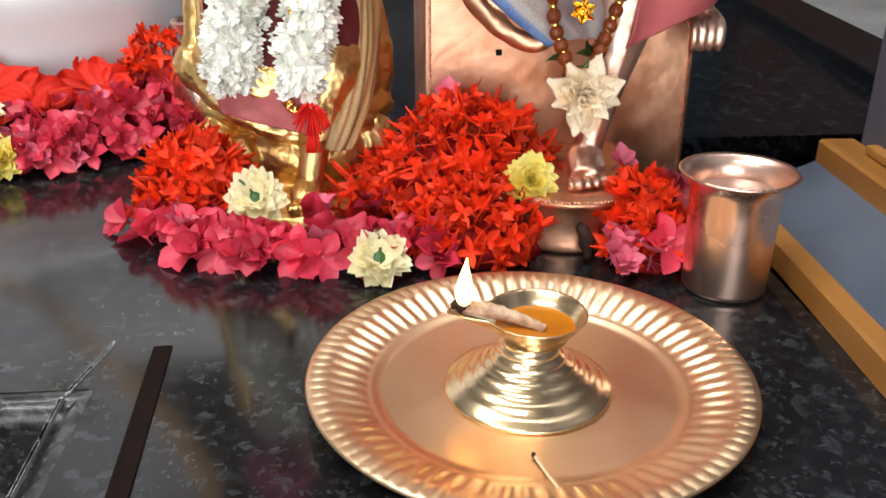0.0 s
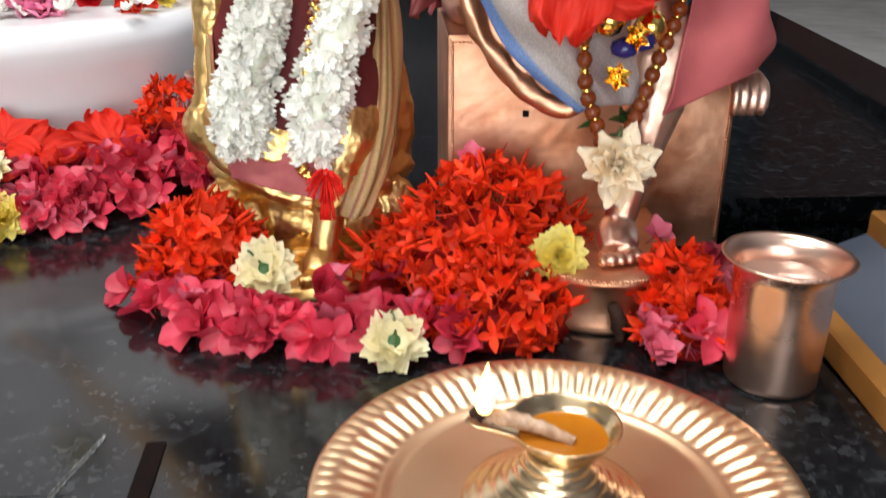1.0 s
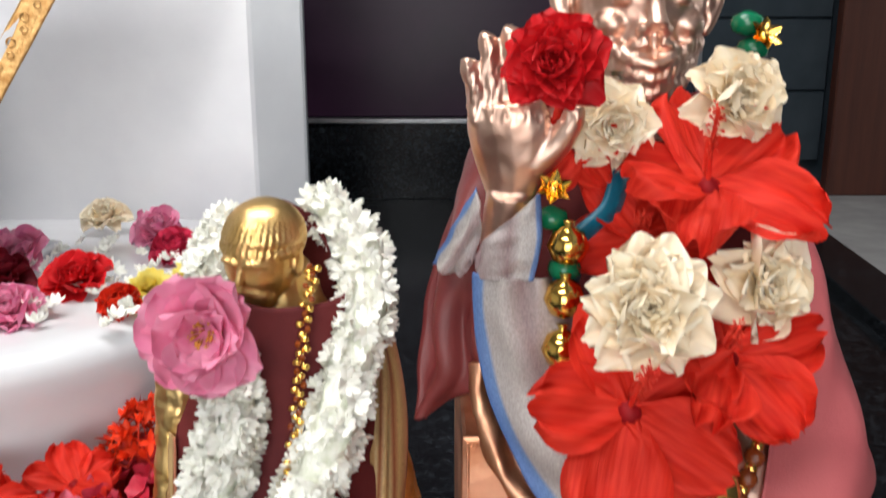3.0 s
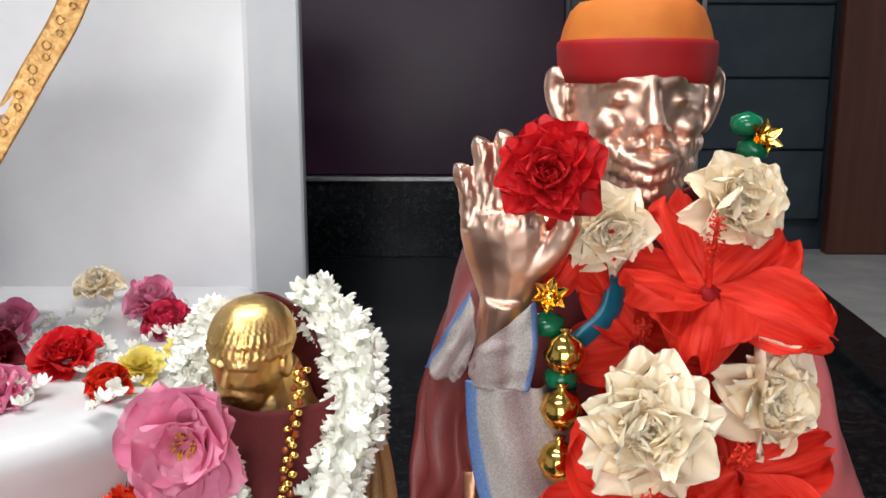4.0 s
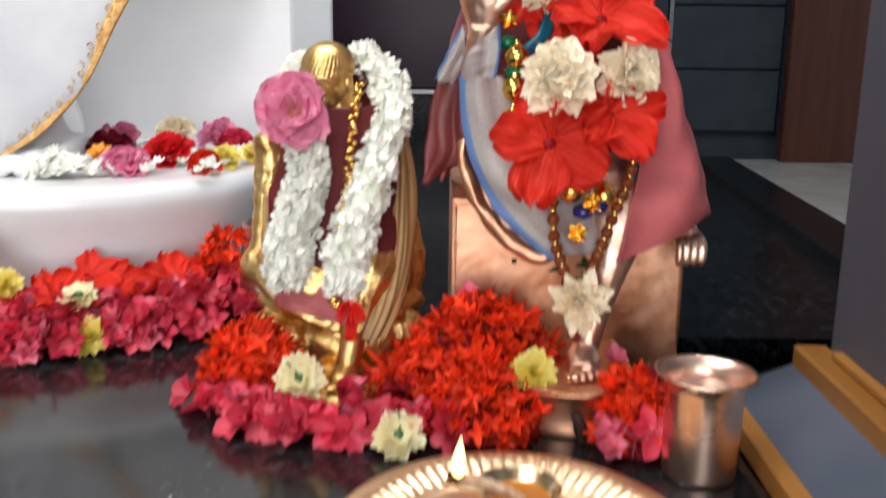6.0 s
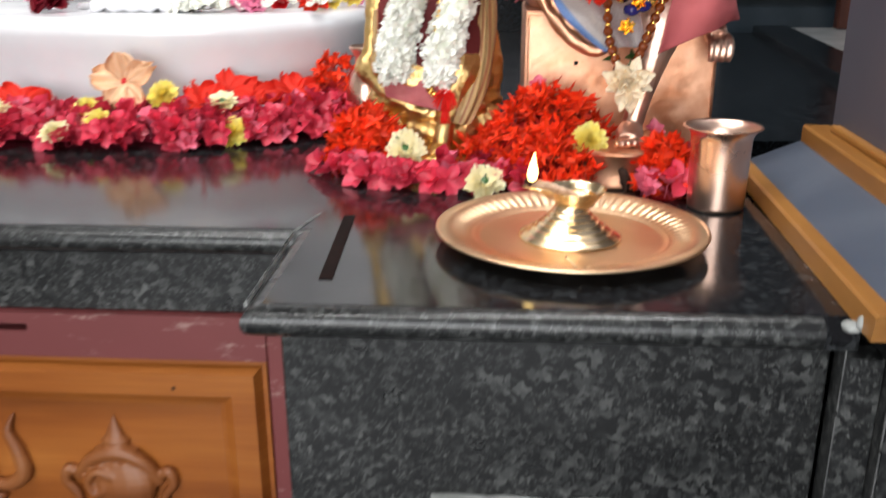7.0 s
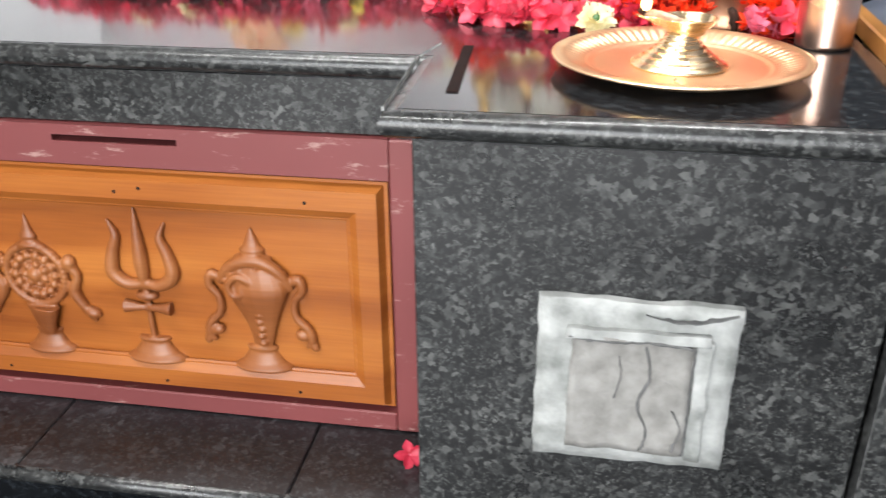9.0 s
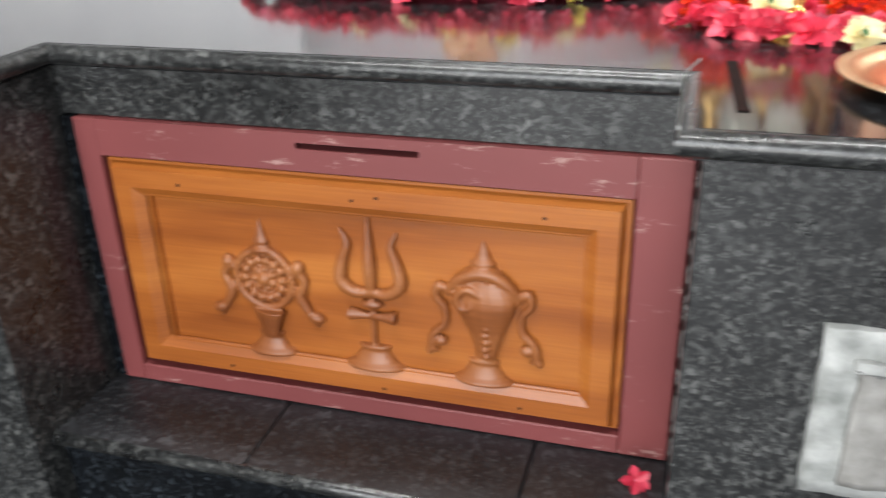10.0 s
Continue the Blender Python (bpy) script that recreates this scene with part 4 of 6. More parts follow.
part("water", bm, plain("still_water", (0.30, 0.17, 0.12), (0.34, 0.19, 0.14), 5, 0.02, Coat_Weight=1.0), cup, "still water")

# small copper pot beside the marble base
bm = bmesh.new()
lathe(bm, [(0.0, 0.001), (0.016, 0.0), (0.024, 0.008), (0.031, 0.026), (0.031, 0.044), (0.024, 0.060), (0.017, 0.068), (0.017, 0.078), (0.026, 0.088), (0.025, 0.090), (0.015, 0.080), (0.0, 0.066)], (-0.228, 0.985, TOP), 40, close=False)
bmesh.ops.scale(bm, verts=bm.verts, vec=(1, 1, 1.35), space=Matrix.Translation((0, 0, -TOP)))
solo("copper_pot", bm, COPPER_CUP, "small polished copper pot beside the marble base", "pot")

# ---- white marble throne, base and seated figure ----
bm = bmesh.new()
plan = [(-2.2, 1.575), (-0.286, 1.575), (-0.280, 1.578), (-0.222, 1.652), (-0.219, 1.660), (-0.240, 1.80), (-0.265, 2.0), (-2.2, 2.0)]
low, high = [[bm.verts.new((x, y, z)) for x, y in plan] for z in (TOP - 0.001, 1.44)]
bm.faces.new(low[::-1])
bm.faces.new(high)
for k in range(len(plan)):
    n = (k + 1) % len(plan)
    bm.faces.new((low[k], low[n], high[n], high[k]))
bmesh.ops.recalc_face_normals(bm, faces=bm.faces)
solo("marble_throne_back", bm, MARBLE, "tall polished white marble slab behind the marble figure", "throne", smooth=False)
bm = bmesh.new()
BX, BY, BRX, BRY = -0.62, 1.35, 0.375, 0.405


def oval(a, k=2.6):
    c, s = abs(math.cos(a)) + 1e-9, abs(math.sin(a)) + 1e-9
    return 1 / (c ** k + s ** k) ** (1 / k)


rings = []
for r, z in ((0.0, 0.0), (0.93, 0.0), (0.955, 0.004), (0.95, 0.02), (0.955, 0.07), (0.985, 0.115), (1.0, 0.135), (0.998, 0.148), (0.985, 0.157), (0.96, 0.161), (0.9, 0.162), (0.0, 0.162)):
    if r == 0:
        rings.append([bm.verts.new((BX, BY, TOP + z))])
    else:
        rings.append([bm.verts.new((BX + BRX * r * oval(2 * math.pi * i / 120) * math.cos(2 * math.pi * i / 120), BY + BRY * r * oval(2 * math.pi * i / 120) * math.sin(2 * math.pi * i / 120), TOP + z)) for i in range(120)])
for a, b in zip(rings, rings[1:]):
    for i in range(120):
        j = (i + 1) % 120
        if len(a) == 1:
            bm.faces.new((a[0], b[j], b[i]))
        elif len(b) == 1:
            bm.faces.new((a[i], a[j], b[0]))
        else:
            bm.faces.new((a[i], a[j], b[j], b[i]))
solo("marble_pedestal", bm, MARBLE, "rounded polished white marble base strewn with flowers", "pedestal")
BASE = TOP + 0.162
bm = bmesh.new()
ball(bm, (-0.78, 1.44, BASE + 0.02), (0.16, 0.11, 0.14), seg=24)
ball(bm, (-0.78, 1.46, BASE + 0.30), (0.14, 0.10, 0.30), seg=24)
ball(bm, (-0.78, 1.44, BASE + 0.66), (0.085, 0.09, 0.12), seg=20)
for s in (-1, 1):
    tube(bm, [(-0.76 + s * 0.06, 1.42, BASE + 0.12), (-0.74 + s * 0.06, 1.28, BASE + 0.12), (-0.63 + s * 0.05, 1.18, BASE + 0.05), (-0.61 + s * 0.05, 1.16, BASE + 0.012)], [0.065, 0.055, 0.040, 0.035], 24, 16)
for i in range(6):
    x = -0.665 + 0.028 * i
    tube(bm, [(x, 1.20, BASE + 0.03), (x, 1.12, BASE + 0.022), (x + 0.004, 1.055, BASE + 0.006)], [0.018, 0.015, 0.011], 10, 12)
box(bm, -0.72, -0.50, 1.12, 1.40, BASE - 0.001, BASE + 0.012)
solo("marble_statue", fused(bm, 0.006, 4), MARBLE, "seated white marble statue with robe folds at its feet", "statue")

apron = thing("white_apron_cloth", (-0.6, 1.1, BASE), "white satin cloth with gold lace border over the marble statue", "cloth")
edge_r = [(-0.602, 1.085, 0.978), (-0.540, 1.10, 1.015), (-0.488, 1.125, 1.075), (-0.448, 1.16, 1.165), (-0.402, 1.19, 1.255), (-0.350, 1.20, 1.35), (-0.315, 1.22, 1.50)]
edge_l = [(-0.610, 1.085, 0.980), (-0.665, 1.10, 1.02), (-0.715, 1.12, 1.08), (-0.75, 1.16, 1.165), (-0.79, 1.19, 1.255), (-0.84, 1.20, 1.35), (-0.87, 1.22, 1.50)]
mid = [(-0.606, 1.084, 0.979), (-0.605, 1.080, 1.02), (-0.606, 1.090, 1.08), (-0.606, 1.12, 1.165), (-0.606, 1.16, 1.255), (-0.606, 1.19, 1.35), (-0.606, 1.20, 1.50)]
part("drape", sheet([edge_l, mid, edge_r], 40, 40, 0.004, 5, 0.0015, 1.0), WHITE_CLOTH, apron)
for e, s in ((edge_r, 1), (edge_l, -1)):
    outer = [(p[0] + s * 0.0015, p[1] - 0.004, p[2] - 0.002) for p in e]
    inner = [(p[0] - s * 0.021, p[1] - 0.006, p[2] + 0.014) for p in e]
    part("lace_border", sheet([outer, inner], 8, 60, 0.0015, 9, 0.0015, 2.0, 1), GOLD_LACE, apron, "patterned gold lace border")
    bm = bmesh.new()
    for k, p in enumerate(spline(e, 46).tolist()):
        r = 0.0036 + 0.001 * (k % 2)
        c = (p[0] - s * (0.007 + 0.006 * (k % 2)), p[1] - 0.0065, p[2] + 0.006)
        tube(bm, [(c[0] + r * math.cos(q), c[1] - 0.001, c[2] + r * math.sin(q)) for q in (0, 1.6, 3.1, 4.7, 6.0)], [0.0008, 0.001, 0.001, 0.0008, 0.0006], 10, 5)
    tagged(part("embroidery", bm, GOLD_LACE, apron, "raised gold scroll embroidery"), kind="stuff")

# ---- gilded statue ----
bm = bmesh.new()
lathe(bm, [(0.060, 0.0), (0.062, 0.004), (0.058, 0.010), (0.050, 0.012)], (-0.118, 0.765, TOP), 40)
ball(bm, (-0.118, 0.83, 0.835), (0.080, 0.062, 0.042), seg=24)
ball(bm, (-0.118, 0.83, 0.872), (0.088, 0.056, 0.026), seg=24)
for k, (x, y, z, r) in enumerate(((-0.185, 0.80, 0.845, 0.022), (-0.052, 0.80, 0.845, 0.024), (-0.16, 0.785, 0.835, 0.020), (-0.075, 0.79, 0.84, 0.022), (-0.043, 0.83, 0.822, 0.024), (-0.19, 0.82, 0.822, 0.022), (-0.062, 0.812, 0.90, 0.022), (-0.04, 0.80, 0.815, 0.014), (-0.06, 0.775, 0.815, 0.013))):
    ball(bm, (x, y, z), (r, r * 0.9, r * 1.05), seg=12)
# seat rim with scrolled end, side column
tube(bm, [(-0.196, 0.80, 0.912), (-0.180, 0.782, 0.893), (-0.145, 0.770, 0.872), (-0.115, 0.768, 0.862), (-0.085, 0.775, 0.862), (-0.055, 0.79, 0.87)], [0.014, 0.011, 0.010, 0.010, 0.010, 0.012], 30, 10)
tube(bm, [(-0.198, 0.81, 0.90), (-0.195, 0.812, 0.94), (-0.190, 0.82, 0.985), (-0.186, 0.825, 1.02), (-0.19, 0.82, 1.045)], [0.016, 0.011, 0.013, 0.017, 0.012], 24, 12)
ball(bm, (-0.198, 0.806, 0.912), (0.020, 0.018, 0.020), seg=14)
tube(bm, [(-0.05, 0.84, 0.86), (-0.048, 0.835, 0.91), (-0.052, 0.83, 0.96)], [0.016, 0.018, 0.014], 16, 12)
# body
ball(bm, (-0.118, 0.845, 0.98), (0.062, 0.045, 0.085), seg=24)
tube(bm, [(-0.118, 0.84, 1.03), (-0.122, 0.84, 1.062), (-0.125, 0.838, 1.085)], [0.045, 0.030, 0.024], 10, 16)
tube(bm, [(-0.15, 0.83, 0.905), (-0.165, 0.79, 0.92), (-0.14, 0.775, 0.905), (-0.105, 0.772, 0.90)], [0.034, 0.030, 0.024, 0.020], 20, 14)
tube(bm, [(-0.09, 0.83, 0.905), (-0.082, 0.79, 0.915), (-0.09, 0.772, 0.89), (-0.098, 0.760, 0.855), (-0.103, 0.748, 0.828)], [0.033, 0.029, 0.021, 0.013, 0.012], 24, 14)
tube(bm, [(-0.103, 0.752, 0.826), (-0.106, 0.735, 0.821), (-0.108, 0.722, 0.816)], [0.012, 0.013, 0.011], 8, 12, 0.7)
for i in range(5):
    ball(bm, (-0.118 + 0.0052 * i, 0.713 + 0.0012 * i, 0.8165), (0.0029, 0.006, 0.0034), seg=8)
# head with a close ribbed cap
HX, HY, HZ = -0.128, 0.825, 1.100
ball(bm, (HX, HY, HZ), (0.027, 0.029, 0.034), seg=28)
ball(bm, (HX, HY + 0.004, HZ + 0.012), (0.0295, 0.030, 0.026), seg=28)
for i in range(30):
    a = math.pi * (1.0 + i / 29)
    ball(bm, (HX + 0.0295 * math.cos(a), HY + 0.004 + 0.030 * math.sin(a), HZ + 0.007 + 0.001 * (i % 2)), 0.0026, seg=6)
    ball(bm, (HX + 0.0285 * math.cos(a), HY + 0.004 + 0.029 * math.sin(a), HZ + 0.0145), (0.0018, 0.0018, 0.0028), seg=6)
tube(bm, [(HX, HY - 0.0265, HZ + 0.003), (HX, HY - 0.0295, HZ - 0.005), (HX, HY - 0.0320, HZ - 0.0115)], [0.0018, 0.0024, 0.0034], 8, 10)
ball(bm, (HX, HY - 0.013, HZ - 0.022), (0.0175, 0.0140, 0.0150), seg=18)
tube(bm, [(HX - 0.008, HY - 0.0245, HZ - 0.019), (HX, HY - 0.0275, HZ - 0.0175), (HX + 0.008, HY - 0.0245, HZ - 0.019)], [0.0012, 0.0022, 0.0012], 10, 8)
tube(bm, [(HX - 0.006, HY - 0.0245, HZ - 0.0235), (HX, HY - 0.0265, HZ - 0.0235), (HX + 0.006, HY - 0.0245, HZ - 0.0235)], [0.001, 0.0018, 0.001], 10, 8)
for s in (-1, 1):
    tube(bm, [(HX + s * 0.003, HY - 0.029, HZ + 0.002), (HX + s * 0.011, HY - 0.028, HZ + 0.0035), (HX + s * 0.019, HY - 0.022, HZ + 0.001)], [0.002, 0.0024, 0.0015], 10, 8)
    ball(bm, (HX + s * 0.0110, HY - 0.0235, HZ - 0.003), (0.0042, 0.0030, 0.0020), seg=12)
    ball(bm, (HX + s * 0.0285, HY + 0.001, HZ - 0.003), (0.0035, 0.007, 0.010), seg=10)
skin = fused(bm, 0.0013, 1)
for v in skin.verts:
    if v.co.z < 1.055 and not (v.co.y < 0.762 and v.co.z < 0.86):
        v.co += 0.0026 * noise.noise_vector(v.co * 60) + 0.0006 * noise.noise_vector(v.co * 210)
for v in skin.verts:
    if v.co.z > 1.104:
        d = Vector((v.co.x + 0.128, v.co.y - 0.829, v.co.z - 1.105))
        a = math.atan2(d.y, d.x)
        q = math.atan2(d.z, math.hypot(d.x, d.y))
        v.co += d.normalized() * 0.0007 * math.cos(40 * a + 2 * math.sin(20 * q)) * math.cos(30 * q) * min(1, max(0, (1.0 - q) * 2))
turn = Matrix.Translation((-0.127, 0.828, 1.094)) @ Euler((radians(6), radians(4), radians(-20))).to_matrix().to_4x4() @ Matrix.Diagonal((0.87, 0.93, 0.93, 1)) @ Matrix.Translation((0.127, -0.828, -1.094))
for v in skin.verts:
    k = min(1.0, max(0.0, (v.co.z - 1.056) / 0.012))
    v.co = v.co.lerp(turn @ v.co, k)
solo("gilded_statue", skin, GOLD, "small gilded seated statue on a rocky gilded seat", "statue")

robe = thing("maroon_robe", (-0.118, 0.79, 0.86), "maroon cloth robe wrapped round the gilded statue", "cloth")
part("body_cloth", sheet([
    [(-0.178, 0.83, 1.055), (-0.186, 0.805, 0.98), (-0.186, 0.785, 0.92), (-0.172, 0.764, 0.886)],
    [(-0.150, 0.800, 1.078), (-0.150, 0.782, 0.985), (-0.148, 0.764, 0.93), (-0.145, 0.757, 0.878)],
    [(-0.118, 0.797, 1.072), (-0.112, 0.778, 0.985), (-0.110, 0.760, 0.93), (-0.110, 0.752, 0.870)],
    [(-0.078, 0.815, 1.075), (-0.070, 0.795, 0.985), (-0.074, 0.768, 0.93), (-0.082, 0.756, 0.864)],
    [(-0.062, 0.855, 1.090), (-0.050, 0.830, 0.985), (-0.052, 0.800, 0.93), (-0.070, 0.770, 0.862)]], 40, 44, 0.0022, 9, 0.0014, 4.0), MAROON_CLOTH, robe)
part("hood", sheet([
    [(-0.165, 0.85, 1.06), (-0.168, 0.858, 1.09), (-0.160, 0.868, 1.115)],
    [(-0.125, 0.885, 1.04), (-0.128, 0.885, 1.09), (-0.128, 0.878, 1.125)],
    [(-0.085, 0.85, 1.05), (-0.088, 0.850, 1.09), (-0.098, 0.862, 1.115)]], 24, 20, 0.0015, 6, 0.0014, 9.0), MAROON_CLOTH, robe)
part("lap_cloth", sheet([
    [(-0.178, 0.770, 0.918), (-0.176, 0.760, 0.900), (-0.172, 0.7575, 0.884)],
    [(-0.140, 0.758, 0.914), (-0.140, 0.751, 0.894), (-0.138, 0.7495, 0.876)],
    [(-0.098, 0.754, 0.906), (-0.096, 0.748, 0.886), (-0.094, 0.7465, 0.866)]], 26, 18, 0.0012, 7, 0.0014, 6.0), ROSE_CLOTH, robe, "old-rose front panel with a printed border")
part("gold_border", sheet([
    [(-0.066, 0.842, 1.050), (-0.064, 0.815, 1.000), (-0.066, 0.784, 0.935), (-0.078, 0.760, 0.890), (-0.0905, 0.7455, 0.856)],
    [(-0.058, 0.850, 1.052), (-0.051, 0.820, 1.005), (-0.053, 0.786, 0.930), (-0.063, 0.760, 0.885), (-0.078, 0.7475, 0.852)],
    [(-0.054, 0.866, 1.050), (-0.041, 0.838, 1.000), (-0.041, 0.802, 0.925), (-0.054, 0.770, 0.880), (-0.067, 0.7525, 0.853)]], 24, 40, 0.0028, 6, 0.0014, 3.0), STRIPE_GOLD, robe, "gold-striped woven border")
part("gold_border", sheet([
    [(-0.196, 0.815, 0.985), (-0.193, 0.795, 0.93), (-0.186, 0.776, 0.90)],
    [(-0.186, 0.800, 0.985), (-0.182, 0.781, 0.93), (-0.177, 0.765, 0.895)]], 12, 24, 0.001, 5, 0.0014, 5.0), STRIPE_GOLD, robe, "gold-striped woven border")

chain = thing("bead_chain", (-0.10, 0.775, 0.90), "fine gold and amber bead chain hanging over the maroon robe", "necklace")
bead_g = mesh_of("bead", ball(bmesh.new(), (0, 0, 0), (0.0030, 0.0022, 0.0022), seg=8), BEAD_GOLD)
bead_a = mesh_of("bead", ball(bmesh.new(), (0, 0, 0), 0.0022, seg=8), BEAD_AMBER)
for k, p in enumerate(spline([(-0.097, 0.812, 1.095), (-0.102, 0.788, 1.05), (-0.106, 0.774, 1.0), (-0.114, 0.762, 0.95), (-0.122, 0.750, 0.905), (-0.112, 0.744, 0.888)], 96).tolist()):
    b = part("bead", bead_a if k % 3 == 0 else bead_g, None, chain, local=True)
    b.location = Vector(p) - chain.location + Vector((0.0036 * (k % 2) + 0.0012 * math.sin(k * 1.7), -0.002, 0))

random.seed(21)
bm = bmesh.new()
for i in range(46):
    a, b = random.uniform(0, 6.28), random.uniform(-1, 0.4)
    d = Vector((math.cos(a) * 0.8, -0.5 - 0.3 * random.random(), 0.7 * math.sin(a) - 0.35)).normalized()
    o = Vector((-0.098, 0.741, 0.892))
    tube(bm, [tuple(o), tuple(o + d * 0.010), tuple(o + d * 0.019 + Vector((0, 0, -0.005)))], [0.0007, 0.0009, 0.0007], 5, 4)
for i in range(16):
    x = random.uniform(-0.006, 0.006)
    tube(bm, [(-0.098, 0.741, 0.89), (-0.098 + x * 0.6, 0.738, 0.875), (-0.098 + x, 0.738, 0.855)], [0.0008, 0.0009, 0.0008], 5, 4)
solo("red_tassel", bm, plain("scarlet_thread", (0.62, 0.010, 0.008), (0.78, 0.025, 0.015), 80, 0.6), "scarlet thread tassel at the end of the chain", "tassel")

# ---- copper seat and statue ----
seat = thing("copper_pedestal", (0.112, 0.85, TOP), "aged copper sheet block with beaded edges and a foot plate", "pedestal")
part("block", boxed(-0.003, 0.233, 0.802, 1.0, TOP, 0.984, 0.003, 2), COPPER_SHEET, seat, smooth=False)
bm = bmesh.new()
for z0, z1, x in ((0.81, 0.975, 0.001), (0.81, 0.975, 0.229)):
    for i in range(60):
        ball(bm, (x, 0.8015, z0 + (z1 - z0) * i / 59), 0.0014, seg=6)
for i in range(80):
    ball(bm, (0.001 + 0.228 * i / 79, 0.8015, 0.978), 0.0012, seg=6)
part("beaded_edge", bm, COPPER_SHEET, seat, "row of small copper beads")
bm = bmesh.new()
box(bm, 0.02, 0.168, 0.672, 0.803, TOP, 0.838, 0.003, 2)
part("foot_plate", bm, COPPER_SHEET, seat, smooth=False)
bm = bmesh.new()
lathe(bm, [(0.052, 0.0), (0.054, 0.003), (0.052, 0.006), (0.0525, 0.034), (0.0565, 0.038), (0.0565, 0.0415), (0.054, 0.043)], (0.105, 0.697, TOP), 56)
part("round_step", bm, COPPER_SHEET, seat, "rounded copper step with a rolled rim")
bm = bmesh.new()
for i in range(64):
    a = math.pi * (1 + i / 63)
    ball(bm, (0.105 + 0.0563 * math.cos(a), 0.697 + 0.0563 * math.sin(a), TOP + 0.0425), 0.0014, seg=6)
part("beaded_edge", bm, COPPER_SHEET, seat)
part("hole", boxed(0.058, 0.063, 0.8005, 0.8035, 0.918, 0.923), DARK, seat, smooth=False)

bm = bmesh.new()
ball(bm, (0.11, 0.88, 1.00), (0.115, 0.085, 0.045), seg=28)
ball(bm, (0.108, 0.885, 1.08), (0.085, 0.055, 0.115), seg=28)
tube(bm, [(0.045, 0.88, 1.14), (0.10, 0.878, 1.158), (0.175, 0.88, 1.14)], [0.034, 0.040, 0.034], 16, 16)
tube(bm, [(0.105, 0.87, 1.15), (0.104, 0.86, 1.19), (0.103, 0.855, 1.21)], [0.034, 0.029, 0.028], 8, 16)
# crossed leg and robe roll towards one side, hanging leg and foot
tube(bm, [(0.19, 0.85, 1.005), (0.12, 0.81, 1.000), (0.07, 0.795, 1.005), (0.045, 0.800, 1.01)], [0.050, 0.044, 0.036, 0.028], 22, 16)
tube(bm, [(0.006, 0.78, 1.045), (0.010, 0.768, 1.015), (0.026, 0.745, 0.980), (0.050, 0.730, 0.955), (0.074, 0.720, 0.945), (0.090, 0.716, 0.952)], [0.008, 0.0085, 0.0090, 0.0095, 0.009, 0.007], 40, 12, 0.8)
tube(bm, [(0.017, 0.785, 1.04), (0.022, 0.772, 1.010), (0.038, 0.748, 0.984), (0.058, 0.735, 0.964)], [0.006, 0.006, 0.006, 0.005], 24, 8)
tube(bm, [(0.15, 0.82, 0.995), (0.150, 0.745, 0.985), (0.141, 0.722, 0.945), (0.130, 0.715, 0.90), (0.121, 0.712, 0.862)], [0.046, 0.038, 0.022, 0.014, 0.012], 26, 14)
tube(bm, [(0.121, 0.716, 0.858), (0.116, 0.695, 0.854), (0.113, 0.678, 0.849)], [0.013, 0.016, 0.013], 10, 12, 0.75)
for i in range(5):
    ball(bm, (0.0985 + 0.0068 * i, 0.666 + 0.0008 * i * i * 0.6, 0.849), (0.0040, 0.0085, 0.0048), seg=10)
# raised arm with an open palm
tube(bm, [(0.035, 0.87, 1.13), (0.024, 0.825, 1.085), (0.022, 0.795, 1.085), (0.021, 0.779, 1.115), (0.022, 0.768, 1.150)], [0.034, 0.024, 0.019, 0.0150, 0.0135], 26, 14)
tube(bm, [(0.022, 0.768, 1.148), (0.022, 0.765, 1.166), (0.020, 0.763, 1.186), (0.018, 0.763, 1.198)], [0.0145, 0.0205, 0.0235, 0.021], 14, 14, 0.55)
for x0, x1, zt, r in ((0.002, -0.002, 1.222, 0.0053), (0.0110, 0.0080, 1.235, 0.0056), (0.0205, 0.0200, 1.238, 0.0056), (0.0300, 0.032, 1.230, 0.0054)):
    tube(bm, [(x0 + 0.001, 0.763, 1.188), (x0, 0.761, 1.206), (x1, 0.759, zt - 0.004), (x1, 0.7585, zt)], [r + 0.0006, r, r * 0.92, r * 0.6], 14, 10)
tube(bm, [(0.034, 0.762, 1.166), (0.046, 0.757, 1.177), (0.053, 0.752, 1.190), (0.054, 0.750, 1.198)], [0.0098, 0.0080, 0.0066, 0.0048], 14, 10)
# other arm down to the knee
tube(bm, [(0.175, 0.87, 1.13), (0.195, 0.85, 1.06), (0.205, 0.815, 1.00), (0.218, 0.785, 0.970), (0.222, 0.768, 0.955)], [0.034, 0.028, 0.022, 0.015, 0.013], 24, 14)
for i in range(4):
    tube(bm, [(0.213 + 0.0065 * i, 0.768, 0.957), (0.214 + 0.0072 * i, 0.757, 0.950), (0.2135 + 0.0072 * i, 0.753, 0.938), (0.213 + 0.007 * i, 0.755, 0.929)], [0.0050, 0.0048, 0.0044, 0.003], 12, 9)
